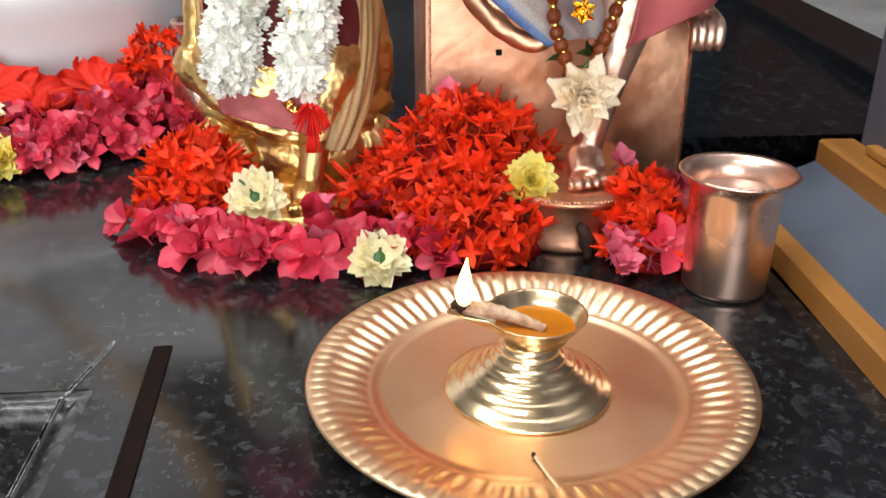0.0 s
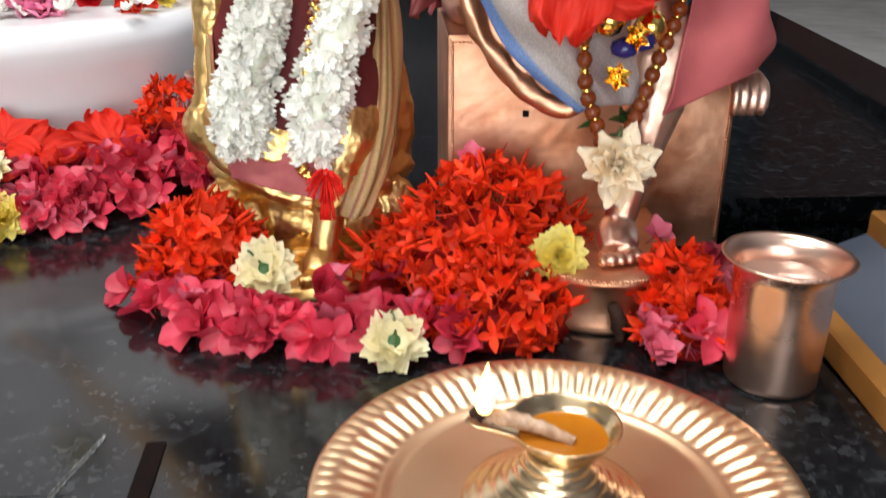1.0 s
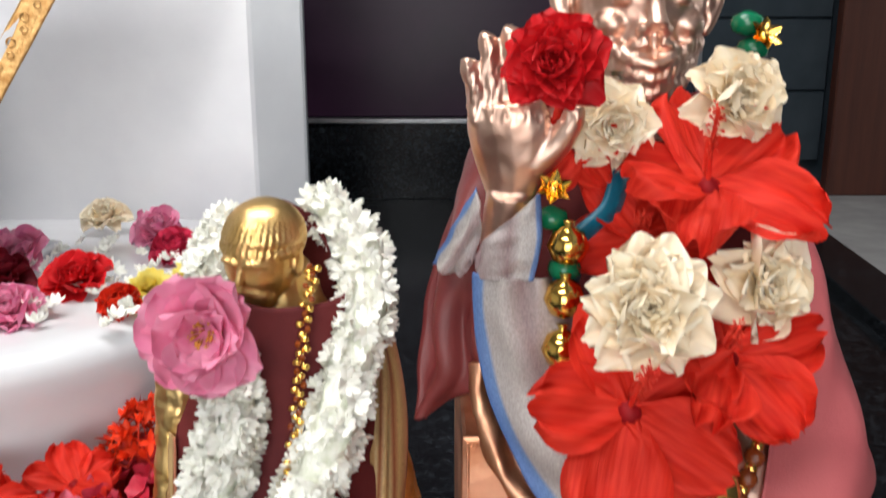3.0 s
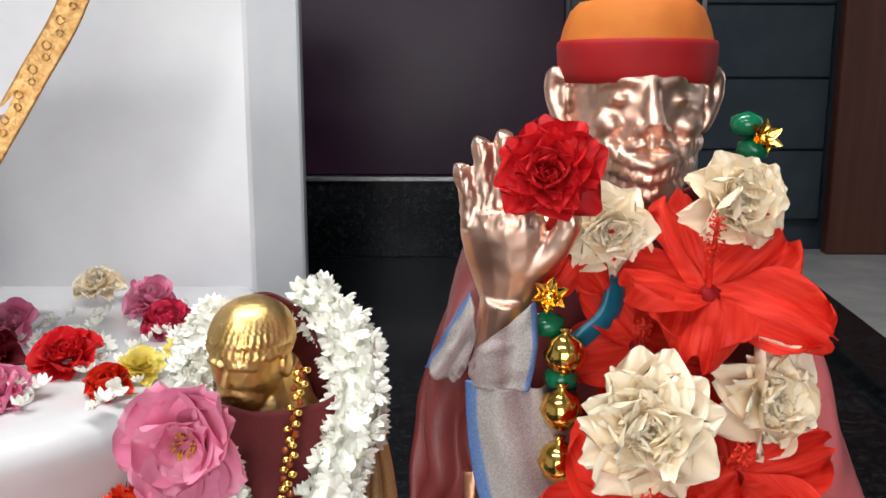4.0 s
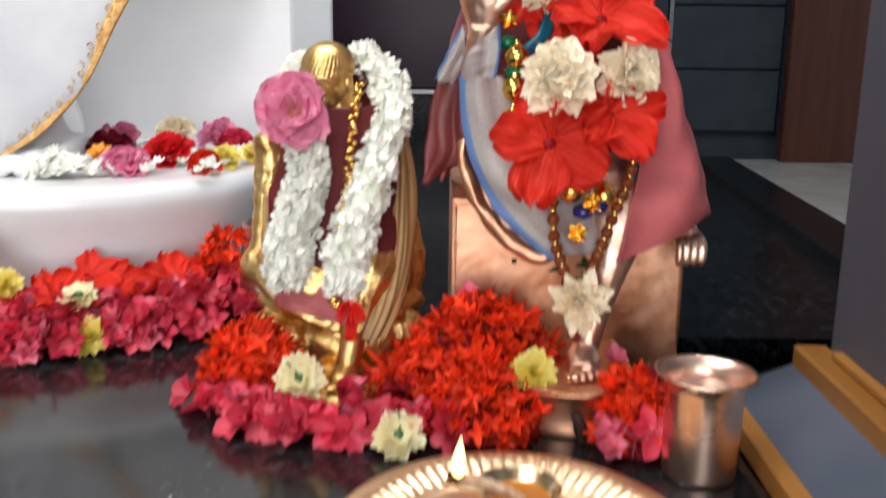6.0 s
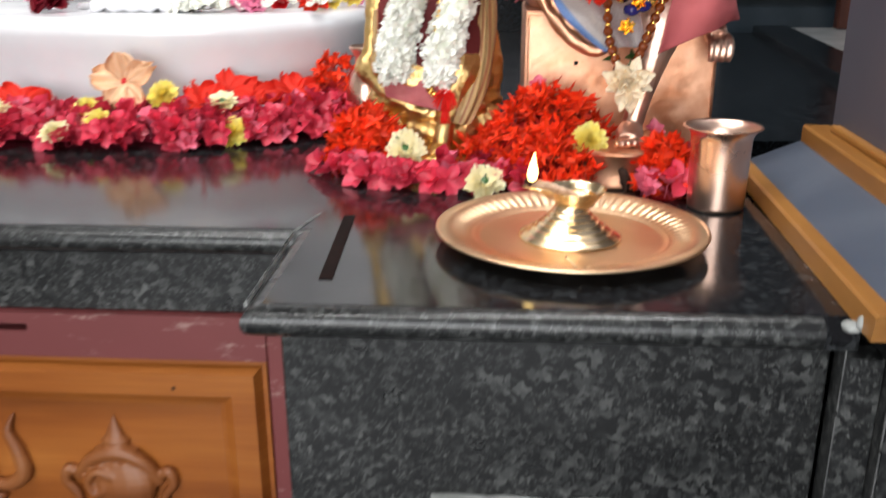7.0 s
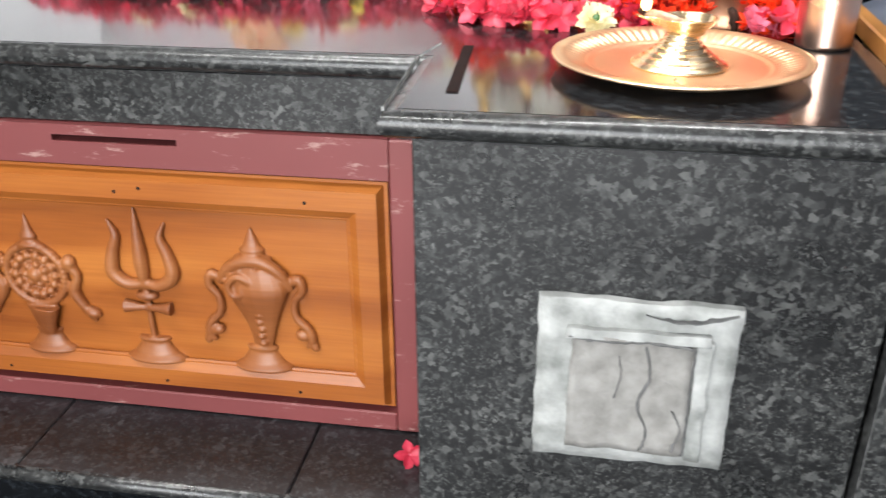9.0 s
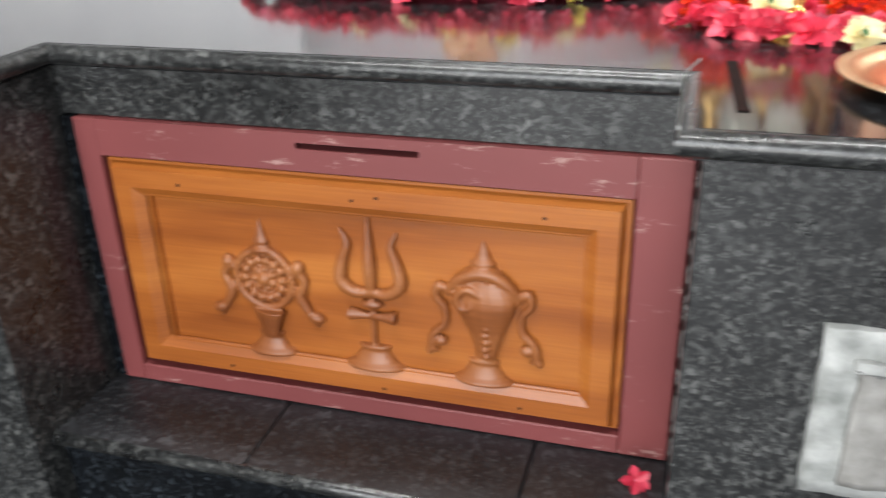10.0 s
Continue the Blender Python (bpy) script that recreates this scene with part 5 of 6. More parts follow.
# head: plain features and a short beard
HX, HY, HZ = 0.1045, 0.842, 1.252
ball(bm, (HX, HY, HZ + 0.004), (0.0395, 0.046, 0.050), seg=32)
ball(bm, (HX, HY - 0.010, HZ - 0.030), (0.0350, 0.036, 0.034), seg=24)
tube(bm, [(HX, HY - 0.043, HZ + 0.010), (HX, HY - 0.0475, HZ - 0.003), (HX, HY - 0.0540, HZ - 0.0145)], [0.0036, 0.0048, 0.0066], 10, 12)
for s in (-1, 1):
    ball(bm, (HX + s * 0.0062, HY - 0.0465, HZ - 0.0155), (0.0048, 0.006, 0.0040), seg=10)
    tube(bm, [(HX + s * 0.005, HY - 0.0435, HZ + 0.0105), (HX + s * 0.016, HY - 0.0405, HZ + 0.0120), (HX + s * 0.029, HY - 0.030, HZ + 0.0075)], [0.0022, 0.0030, 0.0018], 12, 8)
    ball(bm, (HX + s * 0.0165, HY - 0.0395, HZ + 0.0015), (0.0064, 0.0046, 0.0030), seg=14)
    ball(bm, (HX + s * 0.0205, HY - 0.0300, HZ - 0.0130), (0.0125, 0.0118, 0.0105), seg=14)
    tube(bm, [(HX + s * 0.003, HY - 0.0475, HZ - 0.0225), (HX + s * 0.012, HY - 0.0445, HZ - 0.0255), (HX + s * 0.020, HY - 0.0375, HZ - 0.036)], [0.0030, 0.0040, 0.0026], 12, 8)
    tube(bm, [(HX + s * 0.041, HY - 0.002, HZ + 0.012), (HX + s * 0.0485, HY + 0.001, HZ + 0.016), (HX + s * 0.050, HY + 0.003, HZ + 0.004), (HX + s * 0.045, HY + 0.001, HZ - 0.010), (HX + s * 0.040, HY, HZ - 0.018)], [0.004, 0.0048, 0.0045, 0.0045, 0.004], 18, 9)
    ball(bm, (HX + s * 0.043, HY + 0.003, HZ), (0.004, 0.007, 0.014), seg=10)
tube(bm, [(HX - 0.010, HY - 0.043, HZ - 0.0340), (HX, HY - 0.0475, HZ - 0.0350), (HX + 0.010, HY - 0.043, HZ - 0.0340)], [0.0018, 0.0034, 0.0018], 12, 8)
ball(bm, (HX, HY - 0.028, HZ - 0.052), (0.024, 0.016, 0.014), seg=16)
for i in range(40):
    a = math.pi * (1.06 + 0.88 * i / 39)
    for q in range(3):
        ball(bm, (HX + (0.0350 - 0.0035 * q) * math.cos(a), HY - 0.014 + (0.034 - 0.002 * q) * math.sin(a), HZ - 0.034 - 0.009 * q + 0.012 * abs(math.cos(a))), (0.0016, 0.0022, 0.005), seg=6)
skin = fused(bm, 0.0015, 1)
for v in skin.verts:
    v.co += 0.00035 * noise.noise_vector(v.co * 140)
    if v.co.x < 0.1 and v.co.y < 0.79 and 0.93 < v.co.z < 1.05:
        v.co += 0.0028 * noise.noise_vector(Vector((v.co.x * 60, v.co.y * 60, v.co.z * 60)))
    if v.co.z > HZ - 0.07 and v.co.y < HY - 0.015:
        for s in (-1, 1):
            d = ((v.co.x - HX - s * 0.0165) / 0.011) ** 2 + ((v.co.z - HZ - 0.0015) / 0.0075) ** 2
            v.co.y += 0.0038 * math.exp(-d) - 0.0032 * math.exp(-3.2 * d)
            d = ((v.co.x - HX - s * 0.024) / 0.008) ** 2 + ((v.co.z - HZ + 0.027) / 0.010) ** 2
            v.co.y += 0.0014 * math.exp(-d)
            d = ((v.co.x - HX - s * 0.0155) / 0.0035) ** 2 + ((v.co.z - HZ + 0.0225) / 0.008) ** 2
            v.co.y += 0.0026 * math.exp(-d)
        d = ((v.co.x - HX) / 0.013) ** 2 + ((v.co.z - HZ + 0.0295 - 14 * (v.co.x - HX) ** 2) / 0.0018) ** 2
        v.co.y += 0.0040 * math.exp(-d)
    if HZ - 0.062 < v.co.z < HZ - 0.020 and v.co.y < HY and abs(v.co.x - HX) + abs(v.co.z - HZ + 0.028) > 0.014:
        v.co += 0.0011 * noise.noise_vector(Vector((v.co.x * 520, v.co.y * 520, v.co.z * 170)))
for f in skin.faces:
    c = f.calc_center_median()
    f.material_index = int(c.x < 0.1 and c.y < 0.79 and c.z < 1.05)
solo("copper_statue", skin, [COPPER_SKIN, COPPER_SHEET], "seated copper statue with one palm raised, on a copper block", "statue")

cap = thing("cloth_cap", (HX, HY, HZ + 0.012), "orange cloth cap with a deep red band on the copper statue", "cap")


def creased(a, z):
    return 1 + 0.030 * noise.noise((2 * math.cos(a), 2 * math.sin(a), 30 * z)) + 0.010 * math.sin(5 * a + 90 * z) + 0.006 * math.sin(11 * a - 130 * z)


bm = bmesh.new()
lathe(bm, [(0.0425, 0.020), (0.0462, 0.028), (0.0455, 0.036), (0.0425, 0.047), (0.0390, 0.056), (0.034, 0.061), (0.022, 0.063), (0.0, 0.064)], (HX, HY + 0.004, HZ - 0.004), 72, 1.06, creased, close=False)
part("crown", bm, ORANGE_CLOTH, cap)
bm = bmesh.new()
lathe(bm, [(0.0415, 0.010), (0.0445, 0.0105), (0.0462, 0.016), (0.0466, 0.020), (0.0470, 0.027), (0.0472, 0.032), (0.0464, 0.0345), (0.044, 0.034)], (HX, HY + 0.003, HZ), 72, 1.06, creased, close=False)
part("band", bm, RED_CLOTH, cap, "deep red wrapped band")

shawl = thing("pink_shawl", (0.11, 0.86, 0.98), "dusty pink shawl with silver and blue borders on the copper statue", "cloth")
rows = []
for k in range(9):
    a = radians(184 - 206 * k / 8)
    c, s = math.cos(a), math.sin(a)
    rows.append([(0.105 + 0.052 * c, 0.868 + 0.040 * s, 1.195), (0.105 + 0.094 * c, 0.878 + 0.055 * s, 1.165), (0.105 + 0.108 * c, 0.885 + 0.070 * s, 1.10), (0.108 + 0.115 * c, 0.89 + 0.085 * s, 1.03), (0.112 + 0.125 * c, 0.89 + 0.095 * s, 0.988)])
part("back_cloth", sheet(rows, 60, 34, 0.0045, 11, 0.0016, 2.0), PINK_CLOTH, shawl)
part("front_cloth", sheet([
    [(0.045, 0.835, 1.175), (0.030, 0.815, 1.11), (0.028, 0.795, 1.05), (0.030, 0.775, 1.02)],
    [(0.105, 0.822, 1.170), (0.100, 0.800, 1.11), (0.100, 0.775, 1.05), (0.105, 0.748, 1.01)],
    [(0.165, 0.835, 1.175), (0.180, 0.815, 1.11), (0.185, 0.795, 1.05), (0.185, 0.765, 1.01)]], 36, 34, 0.003, 9, 0.0014, 5.0), MAROON_CLOTH, shawl, "maroon cloth across the chest")
part("sleeve", sheet([
    [(0.178, 0.835, 1.165), (0.178, 0.785, 1.11), (0.168, 0.738, 1.04), (0.150, 0.701, 0.985), (0.142, 0.700, 0.943)],
    [(0.197, 0.835, 1.165), (0.200, 0.790, 1.10), (0.198, 0.745, 1.04), (0.190, 0.706, 0.995), (0.186, 0.706, 0.962)],
    [(0.206, 0.848, 1.160), (0.213, 0.810, 1.10), (0.222, 0.770, 1.05), (0.227, 0.732, 1.00), (0.225, 0.735, 0.975)],
    [(0.206, 0.868, 1.155), (0.218, 0.845, 1.10), (0.236, 0.815, 1.05), (0.246, 0.795, 1.01), (0.249, 0.785, 0.975)],
    [(0.202, 0.890, 1.15), (0.216, 0.880, 1.09), (0.232, 0.860, 1.04), (0.242, 0.845, 1.00), (0.245, 0.840, 0.975)]], 44, 44, 0.0062, 6, 0.0016, 8.0), PINK_CLOTH, shawl, "dusty pink sleeve falling over the arm")
part("sleeve", sheet([
    [(0.004, 0.842, 1.168), (-0.010, 0.835, 1.13), (-0.024, 0.828, 1.08), (-0.030, 0.818, 1.03), (-0.033, 0.806, 0.997)],
    [(0.010, 0.815, 1.165), (-0.006, 0.800, 1.12), (-0.014, 0.797, 1.075), (-0.014, 0.792, 1.03), (-0.028, 0.800, 1.000)],
    [(0.022, 0.800, 1.155), (0.008, 0.786, 1.11), (0.002, 0.786, 1.07), (0.006, 0.785, 1.035), (0.004, 0.790, 1.018)],
    [(0.036, 0.800, 1.15), (0.026, 0.785, 1.11), (0.016, 0.784, 1.07), (0.016, 0.785, 1.04), (0.012, 0.790, 1.020)]], 36, 40, 0.0062, 7, 0.0016, 12.0), BRICK_CLOTH, shawl, "brick-red satin sleeve hanging to a point")
part("cuff", sheet([
    [(0.003, 0.776, 1.150), (-0.010, 0.782, 1.125), (-0.022, 0.792, 1.101)],
    [(0.006, 0.768, 1.135), (-0.004, 0.774, 1.115), (-0.014, 0.784, 1.097)],
    [(0.004, 0.772, 1.112), (0.001, 0.776, 1.104), (-0.004, 0.780, 1.097)]], 20, 20, 0.0028, 6, 0.0014, 3.0), SILVER_CLOTH, shawl, "silver brocade cuff with a blue edge")
part("cuff", sheet([
    [(0.037, 0.752, 1.152), (0.038, 0.748, 1.128), (0.034, 0.746, 1.104)],
    [(0.020, 0.750, 1.136), (0.018, 0.748, 1.120), (0.018, 0.750, 1.103)],
    [(0.006, 0.760, 1.122), (0.003, 0.764, 1.112), (0.004, 0.766, 1.100)]], 20, 20, 0.0028, 6, 0.0014, 7.0), SILVER_CLOTH, shawl, "silver brocade cuff with a blue edge")
part("silver_drape", sheet([
    [(0.001, 0.762, 1.104), (0.002, 0.760, 1.075), (0.010, 0.752, 1.035), (0.028, 0.736, 0.995), (0.052, 0.720, 0.968), (0.084, 0.706, 0.944)],
    [(0.020, 0.750, 1.104), (0.022, 0.748, 1.078), (0.032, 0.740, 1.040), (0.052, 0.722, 1.005), (0.074, 0.710, 0.982), (0.100, 0.702, 0.950)],
    [(0.038, 0.746, 1.105), (0.046, 0.744, 1.080), (0.062, 0.738, 1.045), (0.085, 0.724, 1.015), (0.105, 0.712, 0.985), (0.122, 0.706, 0.950)],
    [(0.046, 0.768, 1.100), (0.068, 0.764, 1.075), (0.092, 0.756, 1.045), (0.125, 0.742, 1.010), (0.138, 0.726, 0.985), (0.138, 0.712, 0.950)]], 44, 50, 0.0038, 6, 0.0014, 14.0), SILVER_CLOTH, shawl, "silver brocade drape with a bright blue edge")
bm = bmesh.new()
tube(bm, [(0.066, 0.800, 1.185), (0.082, 0.775, 1.165), (0.078, 0.765, 1.140), (0.060, 0.763, 1.12), (0.052, 0.760, 1.09)], [0.010, 0.010, 0.009, 0.010, 0.010], 26, 8, 0.3)
tube(bm, [(0.150, 0.795, 1.185), (0.165, 0.775, 1.15), (0.172, 0.758, 1.09), (0.168, 0.742, 1.03), (0.160, 0.730, 1.01)], [0.009, 0.009, 0.009, 0.009, 0.009], 26, 8, 0.3)
part("teal_ribbon", bm, TEAL, shawl, "teal satin ribbon")

# ---- beads over the copper statue ----
mala = thing("bead_garland", (0.11, 0.70, 0.93), "long garland of amber and gold beads on the copper statue", "necklace")
big_a = mesh_of("bead", lathe(bmesh.new(), [(0.0008, -0.0062), (0.0040, -0.0045), (0.0056, -0.001), (0.0056, 0.001), (0.0040, 0.0045), (0.0008, 0.0062)], seg=12), BEAD_AMBER)
cap_g = bmesh.new()
for i in range(6):
    petal_into(cap_g, 0.0052, 0.0042, turned(60 * i, 55, 0, (0, 0, -0.001)), 0.2, -0.2, tip=0.8, nu=4, nv=3)
cap_g = mesh_of("bead_cap", cap_g, BEAD_GOLD)
ball_g = mesh_of("bead", ball(bmesh.new(), (0, 0, 0), 0.0036, seg=10), BEAD_GOLD)
for pts, n in (([(0.078, 0.716, 1.030), (0.083, 0.702, 1.003), (0.086, 0.697, 0.965), (0.094, 0.692, 0.940), (0.102, 0.690, 0.915)], 11), ([(0.160, 0.728, 1.045), (0.152, 0.716, 1.015), (0.138, 0.704, 0.985), (0.126, 0.697, 0.955), (0.118, 0.693, 0.935)], 12)):
    line = spline(pts, n * 2)
    for k, p in enumerate(line.tolist()):
        b = part("bead", (big_a, ball_g)[k % 2], None, mala, local=True)
        b.location = Vector(p) - mala.location
        if k % 2:
            c = part("bead_cap", cap_g, None, mala, local=True)
            c.location = Vector(p) - mala.location + Vector((0, -0.001, -0.003))
big_gold = mesh_of("ball", lathe(bmesh.new(), [(0.002, -0.0115), (0.0085, -0.008), (0.0118, 0), (0.0085, 0.008), (0.002, 0.0115), (0.0035, 0.014)], seg=18), BEAD_GOLD)
for at in ((0.053, 0.752, 1.122), (0.051, 0.745, 1.094), (0.050, 0.742, 1.066), (0.162, 0.738, 1.105), (0.160, 0.730, 1.055), (0.098, 0.694, 1.010), (0.128, 0.700, 1.004)):
    b = part("gold_ball", big_gold, None, mala, "large gold bead", local=True)
    b.location = Vector(at) - mala.location
for at, mt in (((0.052, 0.756, 1.108), BEAD_GREEN), ((0.109, 0.691, 0.992), BEAD_BLUE), ((0.121, 0.693, 0.996), BEAD_BLUE), ((0.045, 0.764, 1.135), BEAD_GREEN), ((0.158, 0.800, 1.240), BEAD_GREEN), ((0.163, 0.802, 1.226), BEAD_GREEN), ((0.064, 0.80, 1.195), BEAD_GREEN)):
    b = part("glass_bead", lathe(bmesh.new(), [(0.002, -0.007), (0.0085, -0.004), (0.0095, 0), (0.0085, 0.004), (0.002, 0.007)], seg=14), mt, mala, local=True)
    b.location = Vector(at) - mala.location
for at, d in (((0.103, 0.684, 0.974), (0, -1, 0.2)), ((0.113, 0.684, 1.000), (0.2, -1, 0.3)), ((0.044, 0.752, 1.152), (-0.1, -1, 0.6)), ((0.163, 0.79, 1.232), (0.2, -1, 0.5))):
    fb = bmesh.new()
    for i in range(6):
        petal_into(fb, 0.012, 0.007, turned(60 * i + 20, 28), 0.3, 0.1, tip=0.8, nu=5, nv=4)
    ball(fb, (0, 0, 0.002), 0.003, seg=8)
    b = part("gold_flower", fb, BEAD_GOLD, mala, "small gold foil flower", local=True)
    b.matrix_basis = facing(Vector(at) - mala.location, d)


# ---- flowers ----
random.seed(11)


def floret_mesh(name, n, L, W, tip, lift, curl, mat, tube_len, tube_mat, seed, cup=0.2, eye=None):
    """A small flower on a thin tube, opening along +z, with its throat at the origin."""
    bm = bmesh.new()
    rnd = random.Random(seed)
    for i in range(n):
        petal_into(bm, L * rnd.uniform(0.88, 1.1), W * rnd.uniform(0.9, 1.1), turned(360 / n * i + rnd.uniform(-7, 7), lift + rnd.uniform(-9, 9), rnd.uniform(-14, 14)), cup, curl + rnd.uniform(-0.12, 0.12), tip=tip, nu=6, nv=3)
    k = len(bm.faces)
    if tube_len:
        ring = [[bm.verts.new((0.0009 * s * math.cos(a), 0.0009 * s * math.sin(a), z)) for a in (0, 2.1, 4.2)] for s, z in ((1.2, 0.0005), (0.7, -tube_len))]
        for i in range(3):
            bm.faces.new((ring[0][i], ring[1][i], ring[1][(i + 1) % 3], ring[0][(i + 1) % 3]))
    bm.faces.ensure_lookup_table()
    for f in bm.faces[k:]:
        f.material_index = 1
    if eye:
        k = len(bm.faces)
        ball(bm, (0, 0, 0.0008), (0.0016, 0.0016, 0.0012), seg=6)
        bm.faces.ensure_lookup_table()
        for f in bm.faces[k:]:
            f.material_index = 2
        return mesh_of(name, bm, [mat, tube_mat, eye])
    return mesh_of(name, bm, [mat, tube_mat])


IX = [floret_mesh("floret", 4, 0.0125, 0.0064, 0.85, 8 + 16 * k, -0.05 + 0.1 * k, IXORA, 0.022, STALK, k) for k in range(4)]
IXBUD = mesh_of("bud", tube(bmesh.new(), [(0, 0, -0.020), (0, 0, -0.002), (0, 0, 0.008), (0, 0, 0.018)], [0.0006, 0.0009, 0.0018, 0.0003], 8, 5), IXORA)
OL = [floret_mesh("blossom", 5, 0.0205, 0.0148, 0.06, 12 + 18 * k, 0.08, OLEANDER, 0.014, OLEANDER, 10 + k, 0.3, OLEANDER_PALE) for k in range(3)]
OLP = [floret_mesh("blossom", 5, 0.018, 0.0125, 0.2, 36, 0.1, OLEANDER_PALE, 0.014, OLEANDER_PALE, 20 + k, 0.35) for k in range(2)]
JA = [floret_mesh("blossom", 9, 0.0108, 0.0052, 0.0, 26 + 17 * k, -0.12, JASMINE, 0.0, STEM, 30 + k, -0.35) for k in range(3)]


def heap(name, label, shape, count, meshes, weights, piece, group, core_mat, spread=0.55, size=(0.85, 1.15), base=TOP, lift=0.0):
    """Blossoms over a mound. shape(u, v) gives a point of the mound and its outward direction."""
    pts = [shape(random.random(), random.random()) for _ in range(count)]
    cx, cy = sum(p[0].x for p in pts) / count, sum(p[0].y for p in pts) / count
    ob = thing(name, (cx, cy, base), label, "flowers", group)
    for p, d in pts:
        me = random.choices(meshes, weights)[0]
        q = part(piece, me, None, ob, local=True)
        dd = d + Vector((random.gauss(0, spread), random.gauss(0, spread), random.gauss(0, spread) * 0.6))
        q.matrix_basis = facing(p - ob.location + Vector((0, 0, lift)), dd, random.uniform(0, 360), random.uniform(*size))
    return ob


def mound(cx, cy, rx, ry, h, low=0.008, lean=(0, 0)):
    def shape(u, v):
        r, a = math.sqrt(u) * 1.0, 2 * math.pi * v
        x, y = r * math.cos(a), r * math.sin(a)
        z = low + h * max(0.0, 1 - r ** 2.2) + 0.010 * random.random() ** 2
        n = Vector((x * h / rx * 2.2, y * h / ry * 2.2, 1.0)).normalized() if rx else Vector((0, 0, 1))
        return Vector((cx + rx * x + lean[0] * z, cy + ry * y + lean[1] * z, TOP + z + random.uniform(-0.006, 0.006))), n
    return shape


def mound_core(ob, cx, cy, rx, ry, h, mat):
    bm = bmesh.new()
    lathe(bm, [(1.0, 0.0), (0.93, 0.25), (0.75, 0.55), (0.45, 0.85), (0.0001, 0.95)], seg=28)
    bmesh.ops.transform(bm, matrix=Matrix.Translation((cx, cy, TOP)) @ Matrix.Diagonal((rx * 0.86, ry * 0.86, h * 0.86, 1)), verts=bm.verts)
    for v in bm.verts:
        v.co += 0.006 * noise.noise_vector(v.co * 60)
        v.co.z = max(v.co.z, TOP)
    part("shaded_packed_petals", bm, mat, ob, "packed petals inside the heap, coloured darker for shade")


# Darker than the florets: the shade inside a heap is put into the colour.
DEEP_RED = plain("packed_red_petals_shaded", (0.22, 0.006, 0.006), (0.42, 0.012, 0.012), 130, 0.6, bumpy=0.8, fine=160)
DEEP_PINK = plain("packed_crimson_petals_shaded", (0.20, 0.006, 0.02), (0.38, 0.018, 0.05), 130, 0.6, bumpy=0.8, fine=160)
ixw = [3, 3, 2, 2, 3]
MOUNDS = [((0.028, 0.735, 0.086, 0.060, 0.082), 300), ((0.026, 0.664, 0.060, 0.048, 0.034), 190), ((-0.192, 0.735, 0.050, 0.046, 0.058), 210), ((0.150, 0.650, 0.036, 0.050, 0.040), 160), ((-0.285, 1.050, 0.055, 0.065, 0.085), 120), ((-0.055, 0.735, 0.030, 0.040, 0.026), 55)]
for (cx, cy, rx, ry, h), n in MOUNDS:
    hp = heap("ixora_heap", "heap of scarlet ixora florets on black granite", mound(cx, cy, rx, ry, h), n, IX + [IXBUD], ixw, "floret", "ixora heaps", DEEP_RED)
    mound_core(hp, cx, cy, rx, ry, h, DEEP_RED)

# crimson blossoms: a loose row before the statues, a thick band round the marble base
FRONT = [(-0.218, 0.700), (-0.190, 0.674), (-0.155, 0.658), (-0.125, 0.644), (-0.085, 0.640), (-0.050, 0.646), (-0.020, 0.642), (0.0, 0.640)]


def row_shape(pts, w, h):
    line = spline([(x, y, 0) for x, y in pts], 60)

    def shape(u, v):
        i = min(58, int(u * 59))
        p = line[i]
        d = line[i + 1] - line[i]
        n = np.array([-d[1], d[0], 0]) / (np.linalg.norm(d) + 1e-9)
        s = 2 * v - 1
        z = 0.010 + h * max(0, 1 - s * s) + random.uniform(-0.003, 0.004)
        q = p + n * s * w
        return Vector((q[0], q[1], TOP + z)), Vector((n[0] * s * 0.8, n[1] * s * 0.8 - 0.35, 1.0))
    return shape


heap("crimson_blossom_row", "loose row of crimson-pink blossoms on the granite", row_shape(FRONT, 0.019, 0.006), 50, OL + OLP, [5, 5, 4, 1.5, 1], "blossom", "crimson blossoms", None, 0.5)
heap("crimson_blossom_row", "crimson blossoms round the gilded statue's foot", row_shape([(-0.225, 0.71), (-0.20, 0.695), (-0.165, 0.69), (-0.04, 0.70), (0.0, 0.69)], 0.012, 0.010), 20, OL + OLP, [5, 5, 4, 1, 0.5], "blossom", "crimson blossoms", None, 0.5)
heap("crimson_blossom_row", "pink blossoms beside the copper tumbler", row_shape([(0.118, 0.612), (0.150, 0.600), (0.165, 0.64), (0.185, 0.70), (0.20, 0.735)], 0.014, 0.010), 24, OL + OLP, [4, 4, 4, 4, 3], "blossom", "crimson blossoms", None, 0.6)
bandline = []
for k in range(13):
    a = radians(232 + (328 - 232) * k / 12)
    bandline.append((BX + (BRX + 0.052) * oval(a) * math.cos(a), BY + (BRY + 0.072) * oval(a) * math.sin(a)))
hp = heap("crimson_blossom_band", "thick band of crimson blossoms round the marble base", row_shape(bandline, 0.066, 0.032), 290, OL + OLP, [5, 5, 5, 1, 0.5], "blossom", "crimson blossoms", None, 0.6)
bm = bmesh.new()
tube(bm, [(x, y, TOP + 0.012) for x, y in bandline], [0.017] * 13, 60, 10)
for v in bm.verts:
    v.co += 0.008 * noise.noise_vector(v.co * 50)
    v.co.z = max(v.co.z, TOP)
part("shaded_packed_petals", bm, DEEP_PINK, hp, "packed petals inside the band, coloured darker for shade")

front = [(BX + (x - BX) * 1.075, BY + (y - BY) * 1.085) for x, y in bandline]
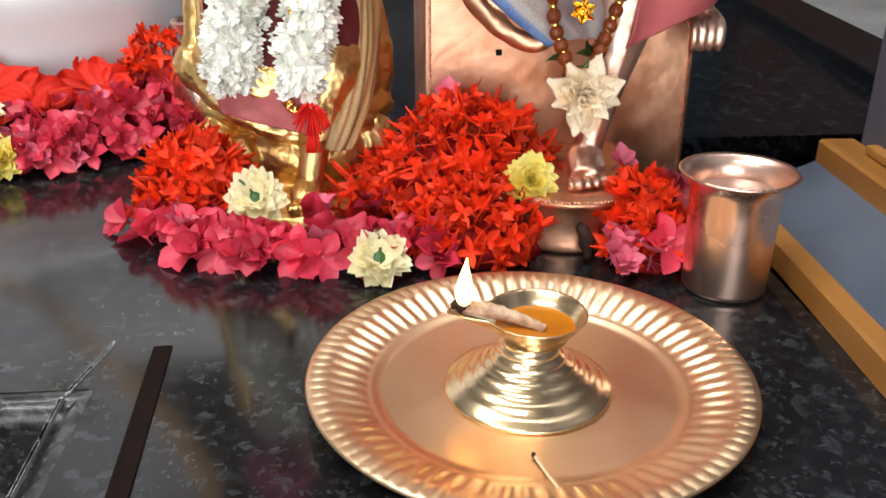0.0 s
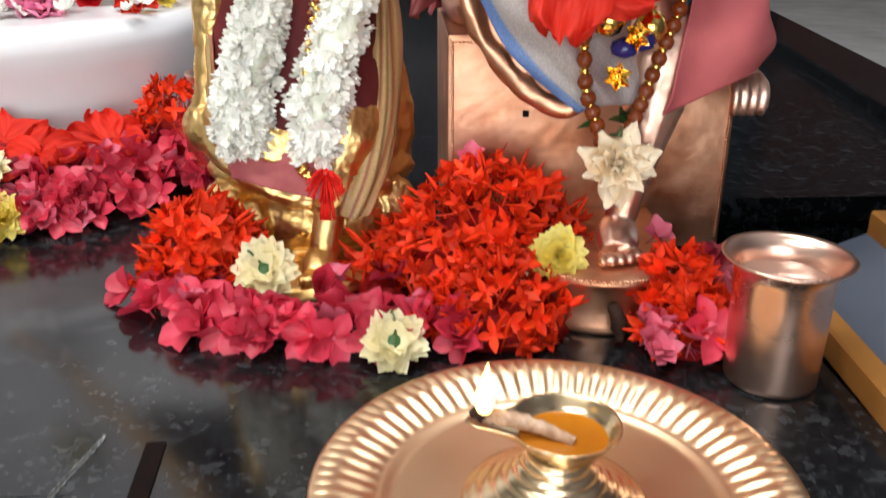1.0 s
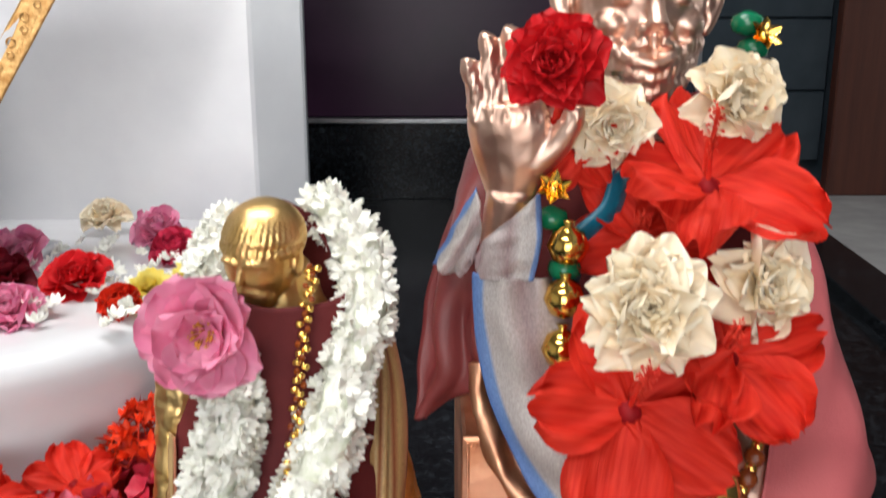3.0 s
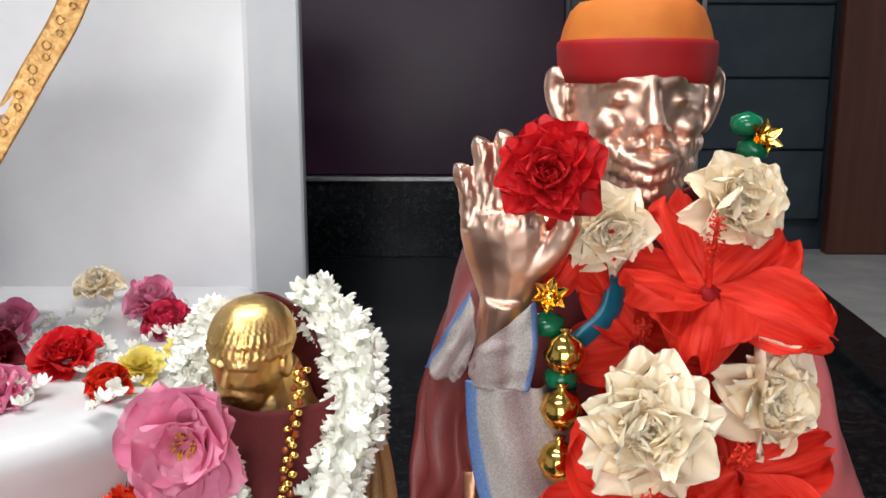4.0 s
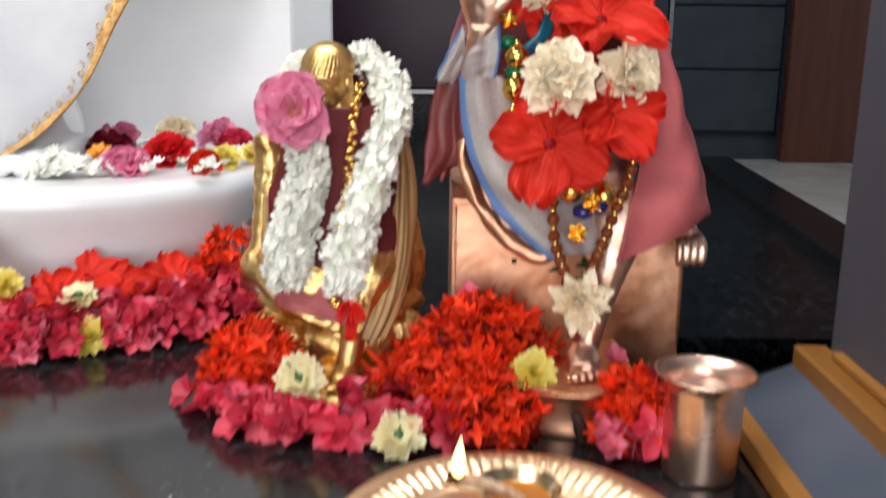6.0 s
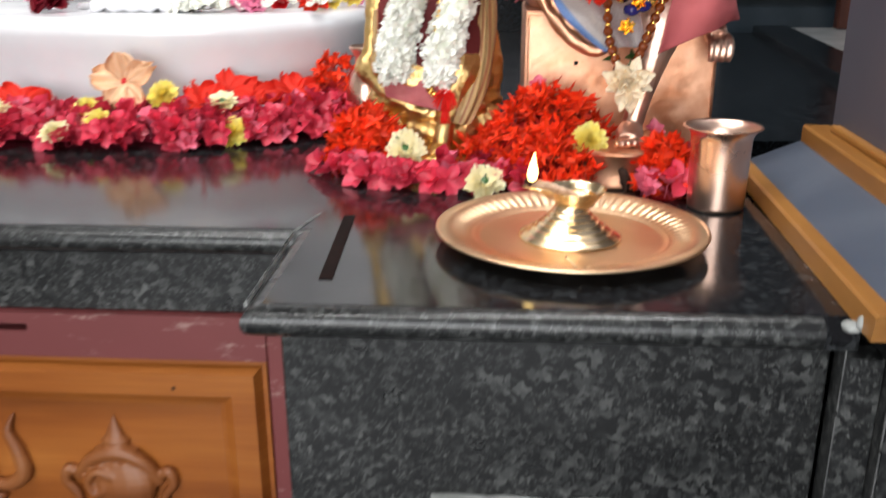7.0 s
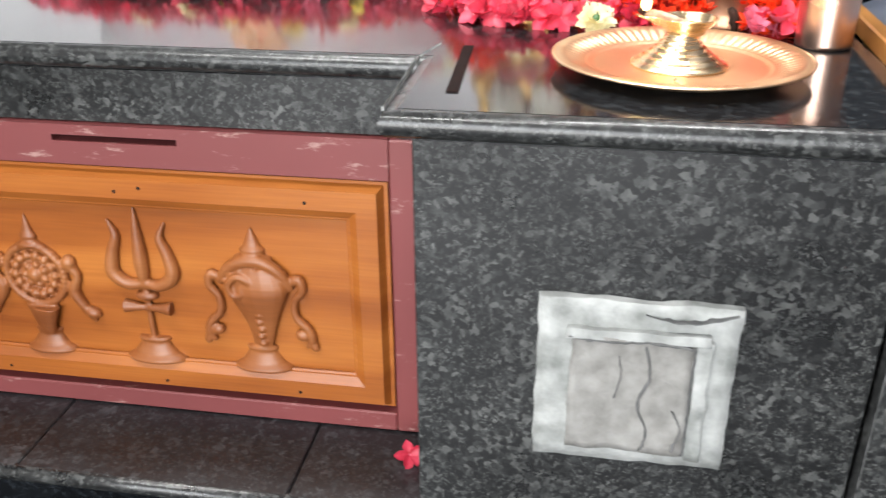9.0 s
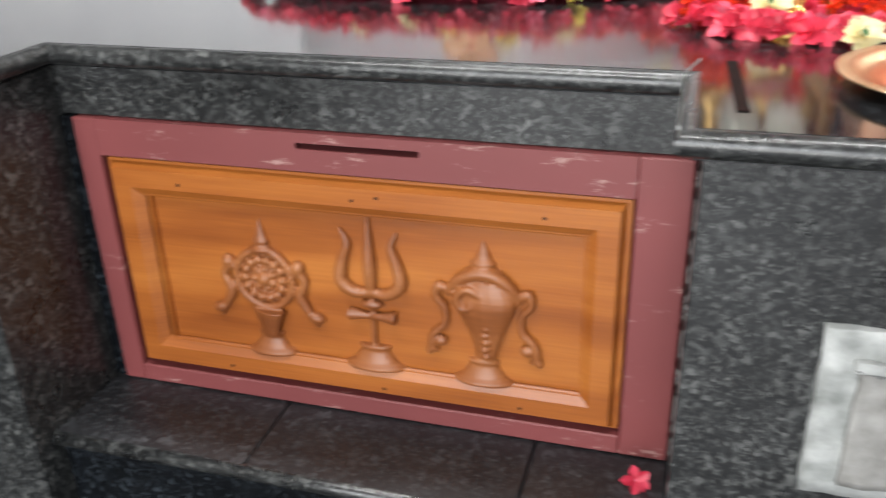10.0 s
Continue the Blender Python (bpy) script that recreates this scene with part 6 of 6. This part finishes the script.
heap("crimson_blossom_band", "outer row of crimson blossoms before the marble base", row_shape(front, 0.030, 0.016), 170, OL + OLP, [5, 5, 5, 1, 0.5], "blossom", "crimson blossoms", None, 0.6)


def hibiscus(at, d, r, label, mat=None, spin=0.0, pistil=True, open_=15, category="flower", throat=None):
    mat = mat or HIBISCUS
    ob = thing("hibiscus", facing(at, d, spin), label, category, "hibiscus flowers")
    rnd = random.Random(int(1e4 * abs(at[0] * 3 + at[2])))
    for i in range(5):
        bm = bmesh.new()
        petal_into(bm, r * rnd.uniform(0.92, 1.1), r * rnd.uniform(0.74, 0.92), None, 0.10, rnd.uniform(-0.26, 0.12), 0.13, 0.0, 17, 21, rnd.uniform(0, 9), 0.05)
        for v in bm.verts:
            u = v.co.x / r
            v.co.x += 0.07 * r * max(0, u - 0.6) * math.sin(1500 * v.co.y / (r * 22) + i) + 0.05 * r * u * noise.noise((v.co.y * 60, i, r * 90))
            v.co.z += 0.035 * r * math.sin(u * 3.0) * abs(math.cos(v.co.y / r * 9))
        p = part("petal", bm, mat, ob, local=True)
        p.matrix_basis = turned(72 * i + rnd.uniform(-6, 6), open_ + rnd.uniform(-8, 10), 12, (0, 0, 0.001 * i))
    bm = bmesh.new()
    ball(bm, (0, 0, 0.003), (r * 0.11, r * 0.11, r * 0.10), seg=10)
    part("throat", bm, throat or plain("dark_red_throat", (0.20, 0.004, 0.006), (0.3, 0.006, 0.01), 80, 0.6), ob, local=True)
    if pistil:
        bm = bmesh.new()
        tip_ = Vector((rnd.uniform(-0.25, 0.25), rnd.uniform(0.1, 0.4), 1.0)).normalized() * r * 0.95
        tube(bm, [(0, 0, 0), tuple(tip_ * 0.5 + Vector((0.001, 0.002, 0))), tuple(tip_)], [0.0016, 0.0012, 0.0009], 12, 7)
        for i in range(52):
            f = rnd.uniform(0.5, 1.0)
            o = tip_ * f
            e = o + Vector((rnd.gauss(0, 1), rnd.gauss(0, 1), rnd.gauss(0, 0.6))).normalized() * 0.0045
            tube(bm, [tuple(o), tuple((o + e) / 2), tuple(e)], [0.0003, 0.0003, 0.0003], 3, 3)
            ball(bm, tuple(e), 0.0007, seg=5)
        part("pistil", bm, PISTIL, ob, "red pistil with pollen dots", local=True)
    return ob


hib_label = "scarlet hibiscus flower with a ruffled edge on the copper statue"
hibiscus((0.078, 0.698, 1.048), (-0.05, -1, 0.42), 0.062, hib_label, spin=35)
hibiscus((0.130, 0.712, 1.070), (0.20, -0.8, 0.62), 0.052, hib_label, spin=80)
hibiscus((0.127, 0.752, 1.152), (0.05, -0.75, 0.80), 0.058, hib_label, spin=32)
hibiscus((0.094, 0.765, 1.122), (-0.1, -1, 0.35), 0.044, hib_label, spin=50)
hibiscus((0.060, 0.775, 1.172), (-0.25, -1, 0.25), 0.030, "half-open scarlet hibiscus beside the raised palm", spin=20, pistil=False)
for k, (x, y, z, sp) in enumerate(((-0.395, 0.935, 0.845, 10), (-0.452, 0.905, 0.842, 50), (-0.335, 0.985, 0.848, 30), (-0.71, 0.90, 0.842, 70), (-0.425, 0.945, 0.855, 95))):
    hibiscus((x, y, z), (0.1, -0.45, 0.95), 0.046, "scarlet hibiscus tucked against the white marble base", spin=sp, pistil=k == 1)
hibiscus((-0.560, 0.905, 0.878), (0.05, -0.95, 0.35), 0.046, "peach hibiscus with a red throat against the marble base", PEACH, 25, False, 18, throat=plain("crimson_throat", (0.5, 0.01, 0.02), (0.6, 0.02, 0.03), 80, 0.6))


def rose(at, d, r, label, mat, layers=((6, 70, 0.55), (6, 46, 0.80), (7, 24, 1.0)), heart=None, spin=0.0, tip=0.0, group="roses", heart_size=0.16, curl=0.25, wide=0.86, cup=0.42, notch=0.05):
    """A layered rose: each ring of petals opens wider."""
    ob = thing("rose", facing(at, d, spin), label, "rose", group)
    rnd = random.Random(int(1e4 * abs(at[0] * 7 + at[2] * 3)))
    for k in range(2):
        bm = bmesh.new()
        petal_into(bm, r, r * wide, None, cup, curl - 0.3 * k, 0.09, tip, 11, 9, rnd.uniform(0, 9), notch)
        for v in bm.verts:
            u = v.co.x / r
            v.co.z -= 0.30 * r * max(0.0, u - 0.68) ** 1.5 * (1 + 2.0 * abs(v.co.y) / r)
        me = mesh_of("petal", bm, mat)
        if k == 0:
            meshes = [me]
        else:
            meshes.append(me)
    for n, el, s in layers:
        for i in range(n):
            p = part("petal", rnd.choice(meshes), None, ob, local=True)
            p.matrix_basis = turned(360 / n * i + rnd.uniform(-14, 14) + el, el + rnd.uniform(-9, 9), rnd.uniform(-14, 14), (0, 0, 0.10 * r * (1 - s)), s * rnd.uniform(0.9, 1.08))
    if heart:
        bm = bmesh.new()
        for i in range(60):
            a, q = rnd.uniform(0, 6.28), math.sqrt(rnd.random()) * heart_size * r
            tube(bm, [(q * 0.6 * math.cos(a), q * 0.6 * math.sin(a), 0.0), (q * math.cos(a), q * math.sin(a), 0.006), (q * 1.2 * math.cos(a), q * 1.2 * math.sin(a), 0.010)], [0.0006, 0.0006, 0.001], 4, 4)
        part("stamen_tuft", bm, heart, ob, "orange stamens", local=True)
    return ob


TIGHT = ((5, 86, 0.40), (7, 76, 0.54), (8, 62, 0.68), (9, 46, 0.82), (9, 28, 0.94), (8, 8, 1.0))
RAGGED = ((5, 86, 0.40), (7, 76, 0.54), (8, 63, 0.68), (9, 48, 0.83), (9, 30, 0.97), (8, 11, 1.06))
rose((0.040, 0.738, 1.219), (-0.1, -1, 0.30), 0.0265, "deep red rose held at the copper statue's palm", RED_ROSE, RAGGED, tip=0.05, curl=0.12, wide=0.95, cup=0.38, notch=-0.04)
rose((0.078, 0.768, 1.186), (-0.1, -1, 0.1), 0.025, "cream rose below the statue's beard", CREAM_ROSE, RAGGED, tip=0.06, curl=0.16, wide=0.84, cup=0.42, notch=-0.01)
rose((0.142, 0.768, 1.200), (0.1, -1, 0.2), 0.028, "cream rose on the statue's shoulder", CREAM_ROSE, RAGGED, tip=0.06, curl=0.16, wide=0.84, cup=0.42, notch=-0.01)
rose((0.083, 0.696, 1.103), (-0.05, -1, 0.42), 0.036, "large cream rose on the copper statue's chest", CREAM_ROSE, ((5, 86, 0.36), (8, 76, 0.48), (9, 64, 0.60), (10, 50, 0.74), (11, 34, 0.88), (11, 15, 1.02)), tip=0.04, spin=20, wide=0.76, curl=0.18, cup=0.40, notch=-0.02)
rose((0.149, 0.728, 1.108), (0.35, -1, 0.15), 0.030, "cream rose on the statue's side", CREAM_ROSE, RAGGED, tip=0.06, curl=0.16, wide=0.84, cup=0.42, notch=-0.01)
rose((0.110, 0.690, 0.912), (0.0, -1, 0.15), 0.028, "cream rose with narrow petals at the statue's leg", CREAM_ROSE, ((5, 80, 0.5), (7, 62, 0.72), (8, 40, 0.92), (8, 18, 1.08)), tip=0.06, wide=0.62, cup=0.45, curl=0.12, notch=-0.05)
rose((-0.149, 0.757, 1.071), (-0.05, -1, 0.12), 0.038, "large open orchid-pink rose on the gilded statue", PINK_ROSE, ((6, 42, 0.60), (7, 26, 0.82), (8, 8, 1.02)), POLLEN, spin=15, tip=0.0, heart_size=0.27, curl=0.26, wide=1.06, cup=0.24)
lab = "on the white marble base"
UP = (0.05, -0.55, 0.9)
for at, r, mat, txt in (((-0.400, 1.190, 0.985), 0.036, RED_ROSE, "full red rose "), ((-0.331, 1.120, 0.978), 0.024, plain("orange_red_petal", (0.62, 0.02, 0.008), (0.74, 0.04, 0.012), 40, 0.5, vary=0.15), "small orange-red rose "),
                        ((-0.430, 1.100, 0.975), 0.034, PINK_ROSE, "flat pink rose "), ((-0.480, 1.190, 0.985), 0.034, MAROON_ROSE, "dark maroon rose "), ((-0.505, 1.285, 0.985), 0.036, PINK_ROSE, "pink rose "),
                        ((-0.385, 1.420, 0.985), 0.034, PINK_ROSE, "pink rose "), ((-0.335, 1.330, 0.980), 0.032, plain("cerise_petal", (0.55, 0.02, 0.06), (0.66, 0.04, 0.10), 40, 0.5, vary=0.15), "cerise rose "),
                        ((-0.475, 1.480, 0.990), 0.032, CREAM_ROSE, "cream rose "), ((-0.730, 1.060, 0.985), 0.034, MAROON_ROSE, "dark maroon rose "), ((-0.275, 1.300, 0.985), 0.028, PINK_ROSE, "pink rose "), ((-0.76, 1.11, 0.985), 0.034, PINK_ROSE, "pink rose ")):
    rose((at[0], at[1], at[2] - 0.010), UP, r * 1.12, txt + lab, mat, TIGHT if r < 0.033 else ((5, 84, 0.4), (7, 70, 0.56), (8, 52, 0.72), (9, 34, 0.86), (9, 12, 1.0)), spin=random.uniform(0, 90))


def mum(at, d, r, label, mat, eye, stem=False, n=(26, 26, 24, 20, 14)):
    """A chrysanthemum: narrow petals in rings; eye: the middle, or the calyx where it lies face down."""
    ob = thing("chrysanthemum", facing(at, d, random.uniform(0, 90)), label, "flower", "chrysanthemums")
    bm = bmesh.new()
    rnd = random.Random(int(1e4 * abs(at[0] + at[1])))
    for k, c in enumerate(n):
        for i in range(c):
            petal_into(bm, r * (1 - 0.16 * k) * rnd.uniform(0.85, 1.08), r * 0.46, turned(360 / c * i + rnd.uniform(-8, 8), 2 + 17 * k + rnd.uniform(-8, 8), rnd.uniform(-20, 20), (0, 0, 0.0015 * k)), 0.2, 0.14, tip=0.0, nu=7, nv=3)
    part("petals", bm, mat, ob, local=True)
    bm = bmesh.new()
    ball(bm, (0, 0, 0.006), (r * 0.24, r * 0.24, r * 0.12), seg=12)
    for v in bm.verts:
        v.co += 0.0012 * noise.noise_vector(v.co * 500)
    part("centre", bm, eye, ob, local=True)
    if stem:
        bm = bmesh.new()
        tube(bm, [(0, 0, 0.005), (0.003, 0.008, 0.010), (0.004, 0.020, 0.008)], [0.0013, 0.0011, 0.0011], 10, 6)
        part("stem", bm, STEM, ob, "cut green stem", local=True)


cream_lab, yell_lab = "cream chrysanthemum lying face down, with its dark calyx", "yellow chrysanthemum on the black granite"
mum((-0.048, 0.617, TOP + 0.013), (0.05, -0.75, 0.75), 0.024, cream_lab, MUM_CREAM, LEAF, True, (28, 24, 16))
mum((-0.142, 0.700, TOP + 0.030), (0.0, -0.85, 0.6), 0.026, cream_lab, MUM_CREAM, LEAF, True, (26, 20, 12))
mum((0.068, 0.672, 0.850), (0.05, -0.85, 0.55), 0.0225, "pale yellow chrysanthemum on scarlet ixora florets", MUM_YELLOW, MUM_YELLOW)
mum((-0.395, 0.858, TOP + 0.016), (0.0, -0.75, 0.65), 0.025, yell_lab, MUM_YELLOW, MUM_YELLOW)
mum((-0.418, 0.890, TOP + 0.050), (0.0, -0.4, 0.9), 0.024, "cream chrysanthemum face down on crimson blossoms", MUM_CREAM, LEAF, False, (26, 20))
mum((-0.505, 0.900, 0.860), (0.0, -0.75, 0.65), 0.024, "yellow chrysanthemum below the marble base", MUM_YELLOW, MUM_YELLOW)
mum((-0.575, 0.835, TOP + 0.030), (0.0, -0.75, 0.65), 0.024, "yellow chrysanthemum on crimson blossoms", MUM_YELLOW, MUM_YELLOW)
mum((-0.598, 0.858, TOP + 0.045), (0.0, -0.6, 0.8), 0.022, "yellow chrysanthemum on crimson blossoms", MUM_YELLOW, MUM_YELLOW)
mum((-0.625, 0.812, TOP + 0.022), (0.0, -0.6, 0.8), 0.022, "cream chrysanthemum on crimson blossoms", MUM_CREAM, MUM_CREAM)
mum((-0.720, 0.850, TOP + 0.04), (0.0, -0.6, 0.8), 0.022, "cream chrysanthemum on crimson blossoms", MUM_CREAM, MUM_CREAM)
mum((-0.315, 1.165, 0.974), (0.1, -0.5, 0.8), 0.027, "yellow chrysanthemum on the white marble base", MUM_YELLOW, MUM_YELLOW)
mum((-0.285, 1.22, 0.974), (0.1, -0.5, 0.8), 0.024, "yellow chrysanthemum on the white marble base", MUM_YELLOW, MUM_YELLOW)
mum((-0.475, 1.130, 0.985), (0.0, -0.6, 0.8), 0.020, "orange blossom among the roses on marble", ORANGE_PETAL, ORANGE_PETAL, False, (8, 6))

# white petals strewn on the marble
random.seed(4)
strewn = thing("strewn_white_blossoms", (-0.40, 1.2, BASE), "small white blossoms strewn between roses on the marble", "flowers", kind="stuff")
for i in range(70):
    q = part("blossom", random.choice(JA), None, strewn, local=True)
    x, y = random.uniform(-0.50, -0.29), random.uniform(1.06, 1.40)
    q.matrix_basis = facing((x + 0.40, y - 1.2, 0.007 + random.uniform(0, 0.008)), (random.gauss(0, 0.5), random.gauss(-0.3, 0.5), 1), random.uniform(0, 360), random.uniform(0.8, 1.4))
bunch = thing("white_blossom_bunch", (-0.495, 1.06, BASE), "bunch of white blossoms beside the marble feet", "flowers")
for i in range(40):
    q = part("blossom", random.choice(JA), None, bunch, local=True)
    v = Vector((random.gauss(0, 0.016), random.gauss(0, 0.014), abs(random.gauss(0.012, 0.01))))
    q.matrix_basis = facing(v, v + Vector((0, -0.01, 0.01)), random.uniform(0, 360), random.uniform(1.0, 1.5))


BUDS = plain("greenish_white_buds", (0.72, 0.75, 0.60), (0.92, 0.92, 0.84), 170, 0.6, bumpy=0.8, fine=260)


def garland(pts, radii, count, label, seed):
    """A thick strand of white blossoms on a thread."""
    rnd = random.Random(seed)
    line, rad = spline(pts, 80), spline([(r, 0, 0) for r in radii], 80)[:, 0]
    ob = thing("jasmine_garland", tuple(line[-1]), label, "garland", "jasmine garlands")
    bm = bmesh.new()
    tube(bm, pts, [r * 0.62 for r in radii], 70, 14)
    for v in bm.verts:
        v.co += 0.003 * noise.noise_vector(v.co * 190)
    part("bud_core", bm, BUDS, ob, "packed jasmine buds")
    o = ob.location
    for i in range(count):
        k = min(78, int((i + rnd.random()) / count * 79))
        t = Vector((line[k + 1] - line[k]).tolist()).normalized()
        a = 2.39996 * i + rnd.uniform(-0.4, 0.4)
        s = t.cross(Vector((0, 1, 0.1))).normalized()
        u = s.cross(t)
        d = (math.cos(a) * s + math.sin(a) * u)
        r = float(rad[k]) * rnd.uniform(0.50, 0.74)
        q = part("blossom", rnd.choice(JA), None, ob, local=True)
        q.matrix_basis = facing(Vector(line[k].tolist()) + d * r - o, d + 0.35 * Vector((rnd.gauss(0, 1), rnd.gauss(0, 1), rnd.gauss(0, 1))), rnd.uniform(0, 360), rnd.uniform(0.78, 1.05))


garland([(-0.146, 0.775, 1.050), (-0.140, 0.772, 1.010), (-0.152, 0.766, 0.970), (-0.160, 0.760, 0.930), (-0.158, 0.756, 0.905)], [0.018, 0.022, 0.025, 0.026, 0.018], 300, "thick white jasmine strand on the gilded statue's robe", 1)
garland([(-0.100, 0.882, 1.122), (-0.078, 0.860, 1.105), (-0.063, 0.830, 1.075), (-0.070, 0.800, 1.040), (-0.083, 0.782, 1.000), (-0.098, 0.770, 0.960), (-0.105, 0.760, 0.925), (-0.104, 0.755, 0.898)], [0.016, 0.021, 0.022, 0.020, 0.025, 0.026, 0.027, 0.019], 300, "long white jasmine strand over the gilded statue's shoulder", 2)
garland([(-0.158, 0.872, 1.112), (-0.168, 0.858, 1.090), (-0.168, 0.840, 1.066)], [0.013, 0.017, 0.017], 110, "white jasmine strand behind the gilded head", 3)

# leaves and lone petals
bm = bmesh.new()
for at, az in (((0.098, 0.700, 0.935), 200), ((0.112, 0.700, 0.940), 60), ((0.120, 0.698, 0.935), 120), ((0.110, 0.698, 0.932), 260)):
    petal_into(bm, 0.020, 0.012, turned(az, 15, 40, at), 0.3, -0.2, tip=0.6, nu=6, nv=4)
solo("leaf_sprig", bm, LEAF, "dark green leaf sprig behind the cream rose", "leaves")
for at, d, s in (((-0.248, 0.718, TOP + 0.008), (-0.5, -0.6, 0.6), 1.1), ((0.238, 0.735, TOP + 0.012), (0.2, -0.6, 0.8), 1.0)):
    b = new("blossom", OL[1])
    b.matrix_basis = facing(at, d, 30, s)
    tagged(b, "single crimson blossom lying on black granite", "flower", "crimson blossoms")
b = new("blossom", OL[0])
b.matrix_basis = facing((-0.240, 0.436, 0.314), (0.3, -0.75, 0.55), 25, 0.95)
tagged(b, "single pink-red blossom fallen on the granite step", "flower", "crimson blossoms")
b = new("blossom", OLP[0])
b.matrix_basis = facing((0.012, 0.752, 0.895), (0.0, -0.6, 0.8), 10, 0.9)
tagged(b, "pale pink blossom on top of the ixora heap", "flower", "crimson blossoms")
b = new("blossom", OLP[1])
b.matrix_basis = facing((0.142, 0.690, 0.856), (0.3, -0.6, 0.7), 10, 0.9)
tagged(b, "crimson petal resting beside the copper foot", "flower", "crimson blossoms")
bm = bmesh.new()
tube(bm, [(0.107, 0.630, TOP + 0.003), (0.105, 0.634, TOP + 0.018), (0.100, 0.640, TOP + 0.026)], [0.004, 0.0055, 0.003], 10, 8)
for v in bm.verts:
    v.co += 0.003 * noise.noise_vector(v.co * 200)
solo("dried_bud", bm, CHAR, "small dark dried bud among the petals", "bud")

# yellow and green flower string on the marble figure
string = thing("yellow_flower_string", (-0.60, 1.12, 1.28), "yellow flower string with green leaves on the marble statue", "garland")
bm = bmesh.new()
for i in range(60):
    petal_into(bm, 0.020, 0.010, turned(random.uniform(0, 360), random.uniform(-40, 60), 0, (-0.505 + random.gauss(0, 0.008), 1.165 + random.gauss(0, 0.006), 1.235 + random.gauss(0, 0.010))), 0.4, 0.1, tip=0.3, nu=4, nv=3)
part("petals", bm, MUM_YELLOW, string)
bm = bmesh.new()
for i in range(40):
    petal_into(bm, 0.018, 0.008, turned(random.uniform(0, 360), random.uniform(-40, 60), 0, (-0.500 + random.gauss(0, 0.010), 1.165 + random.gauss(0, 0.006), 1.262 + random.gauss(0, 0.008))), 0.4, 0.1, tip=0.7, nu=4, nv=3)
part("leaves", bm, LEAF, string, "small green leaves")
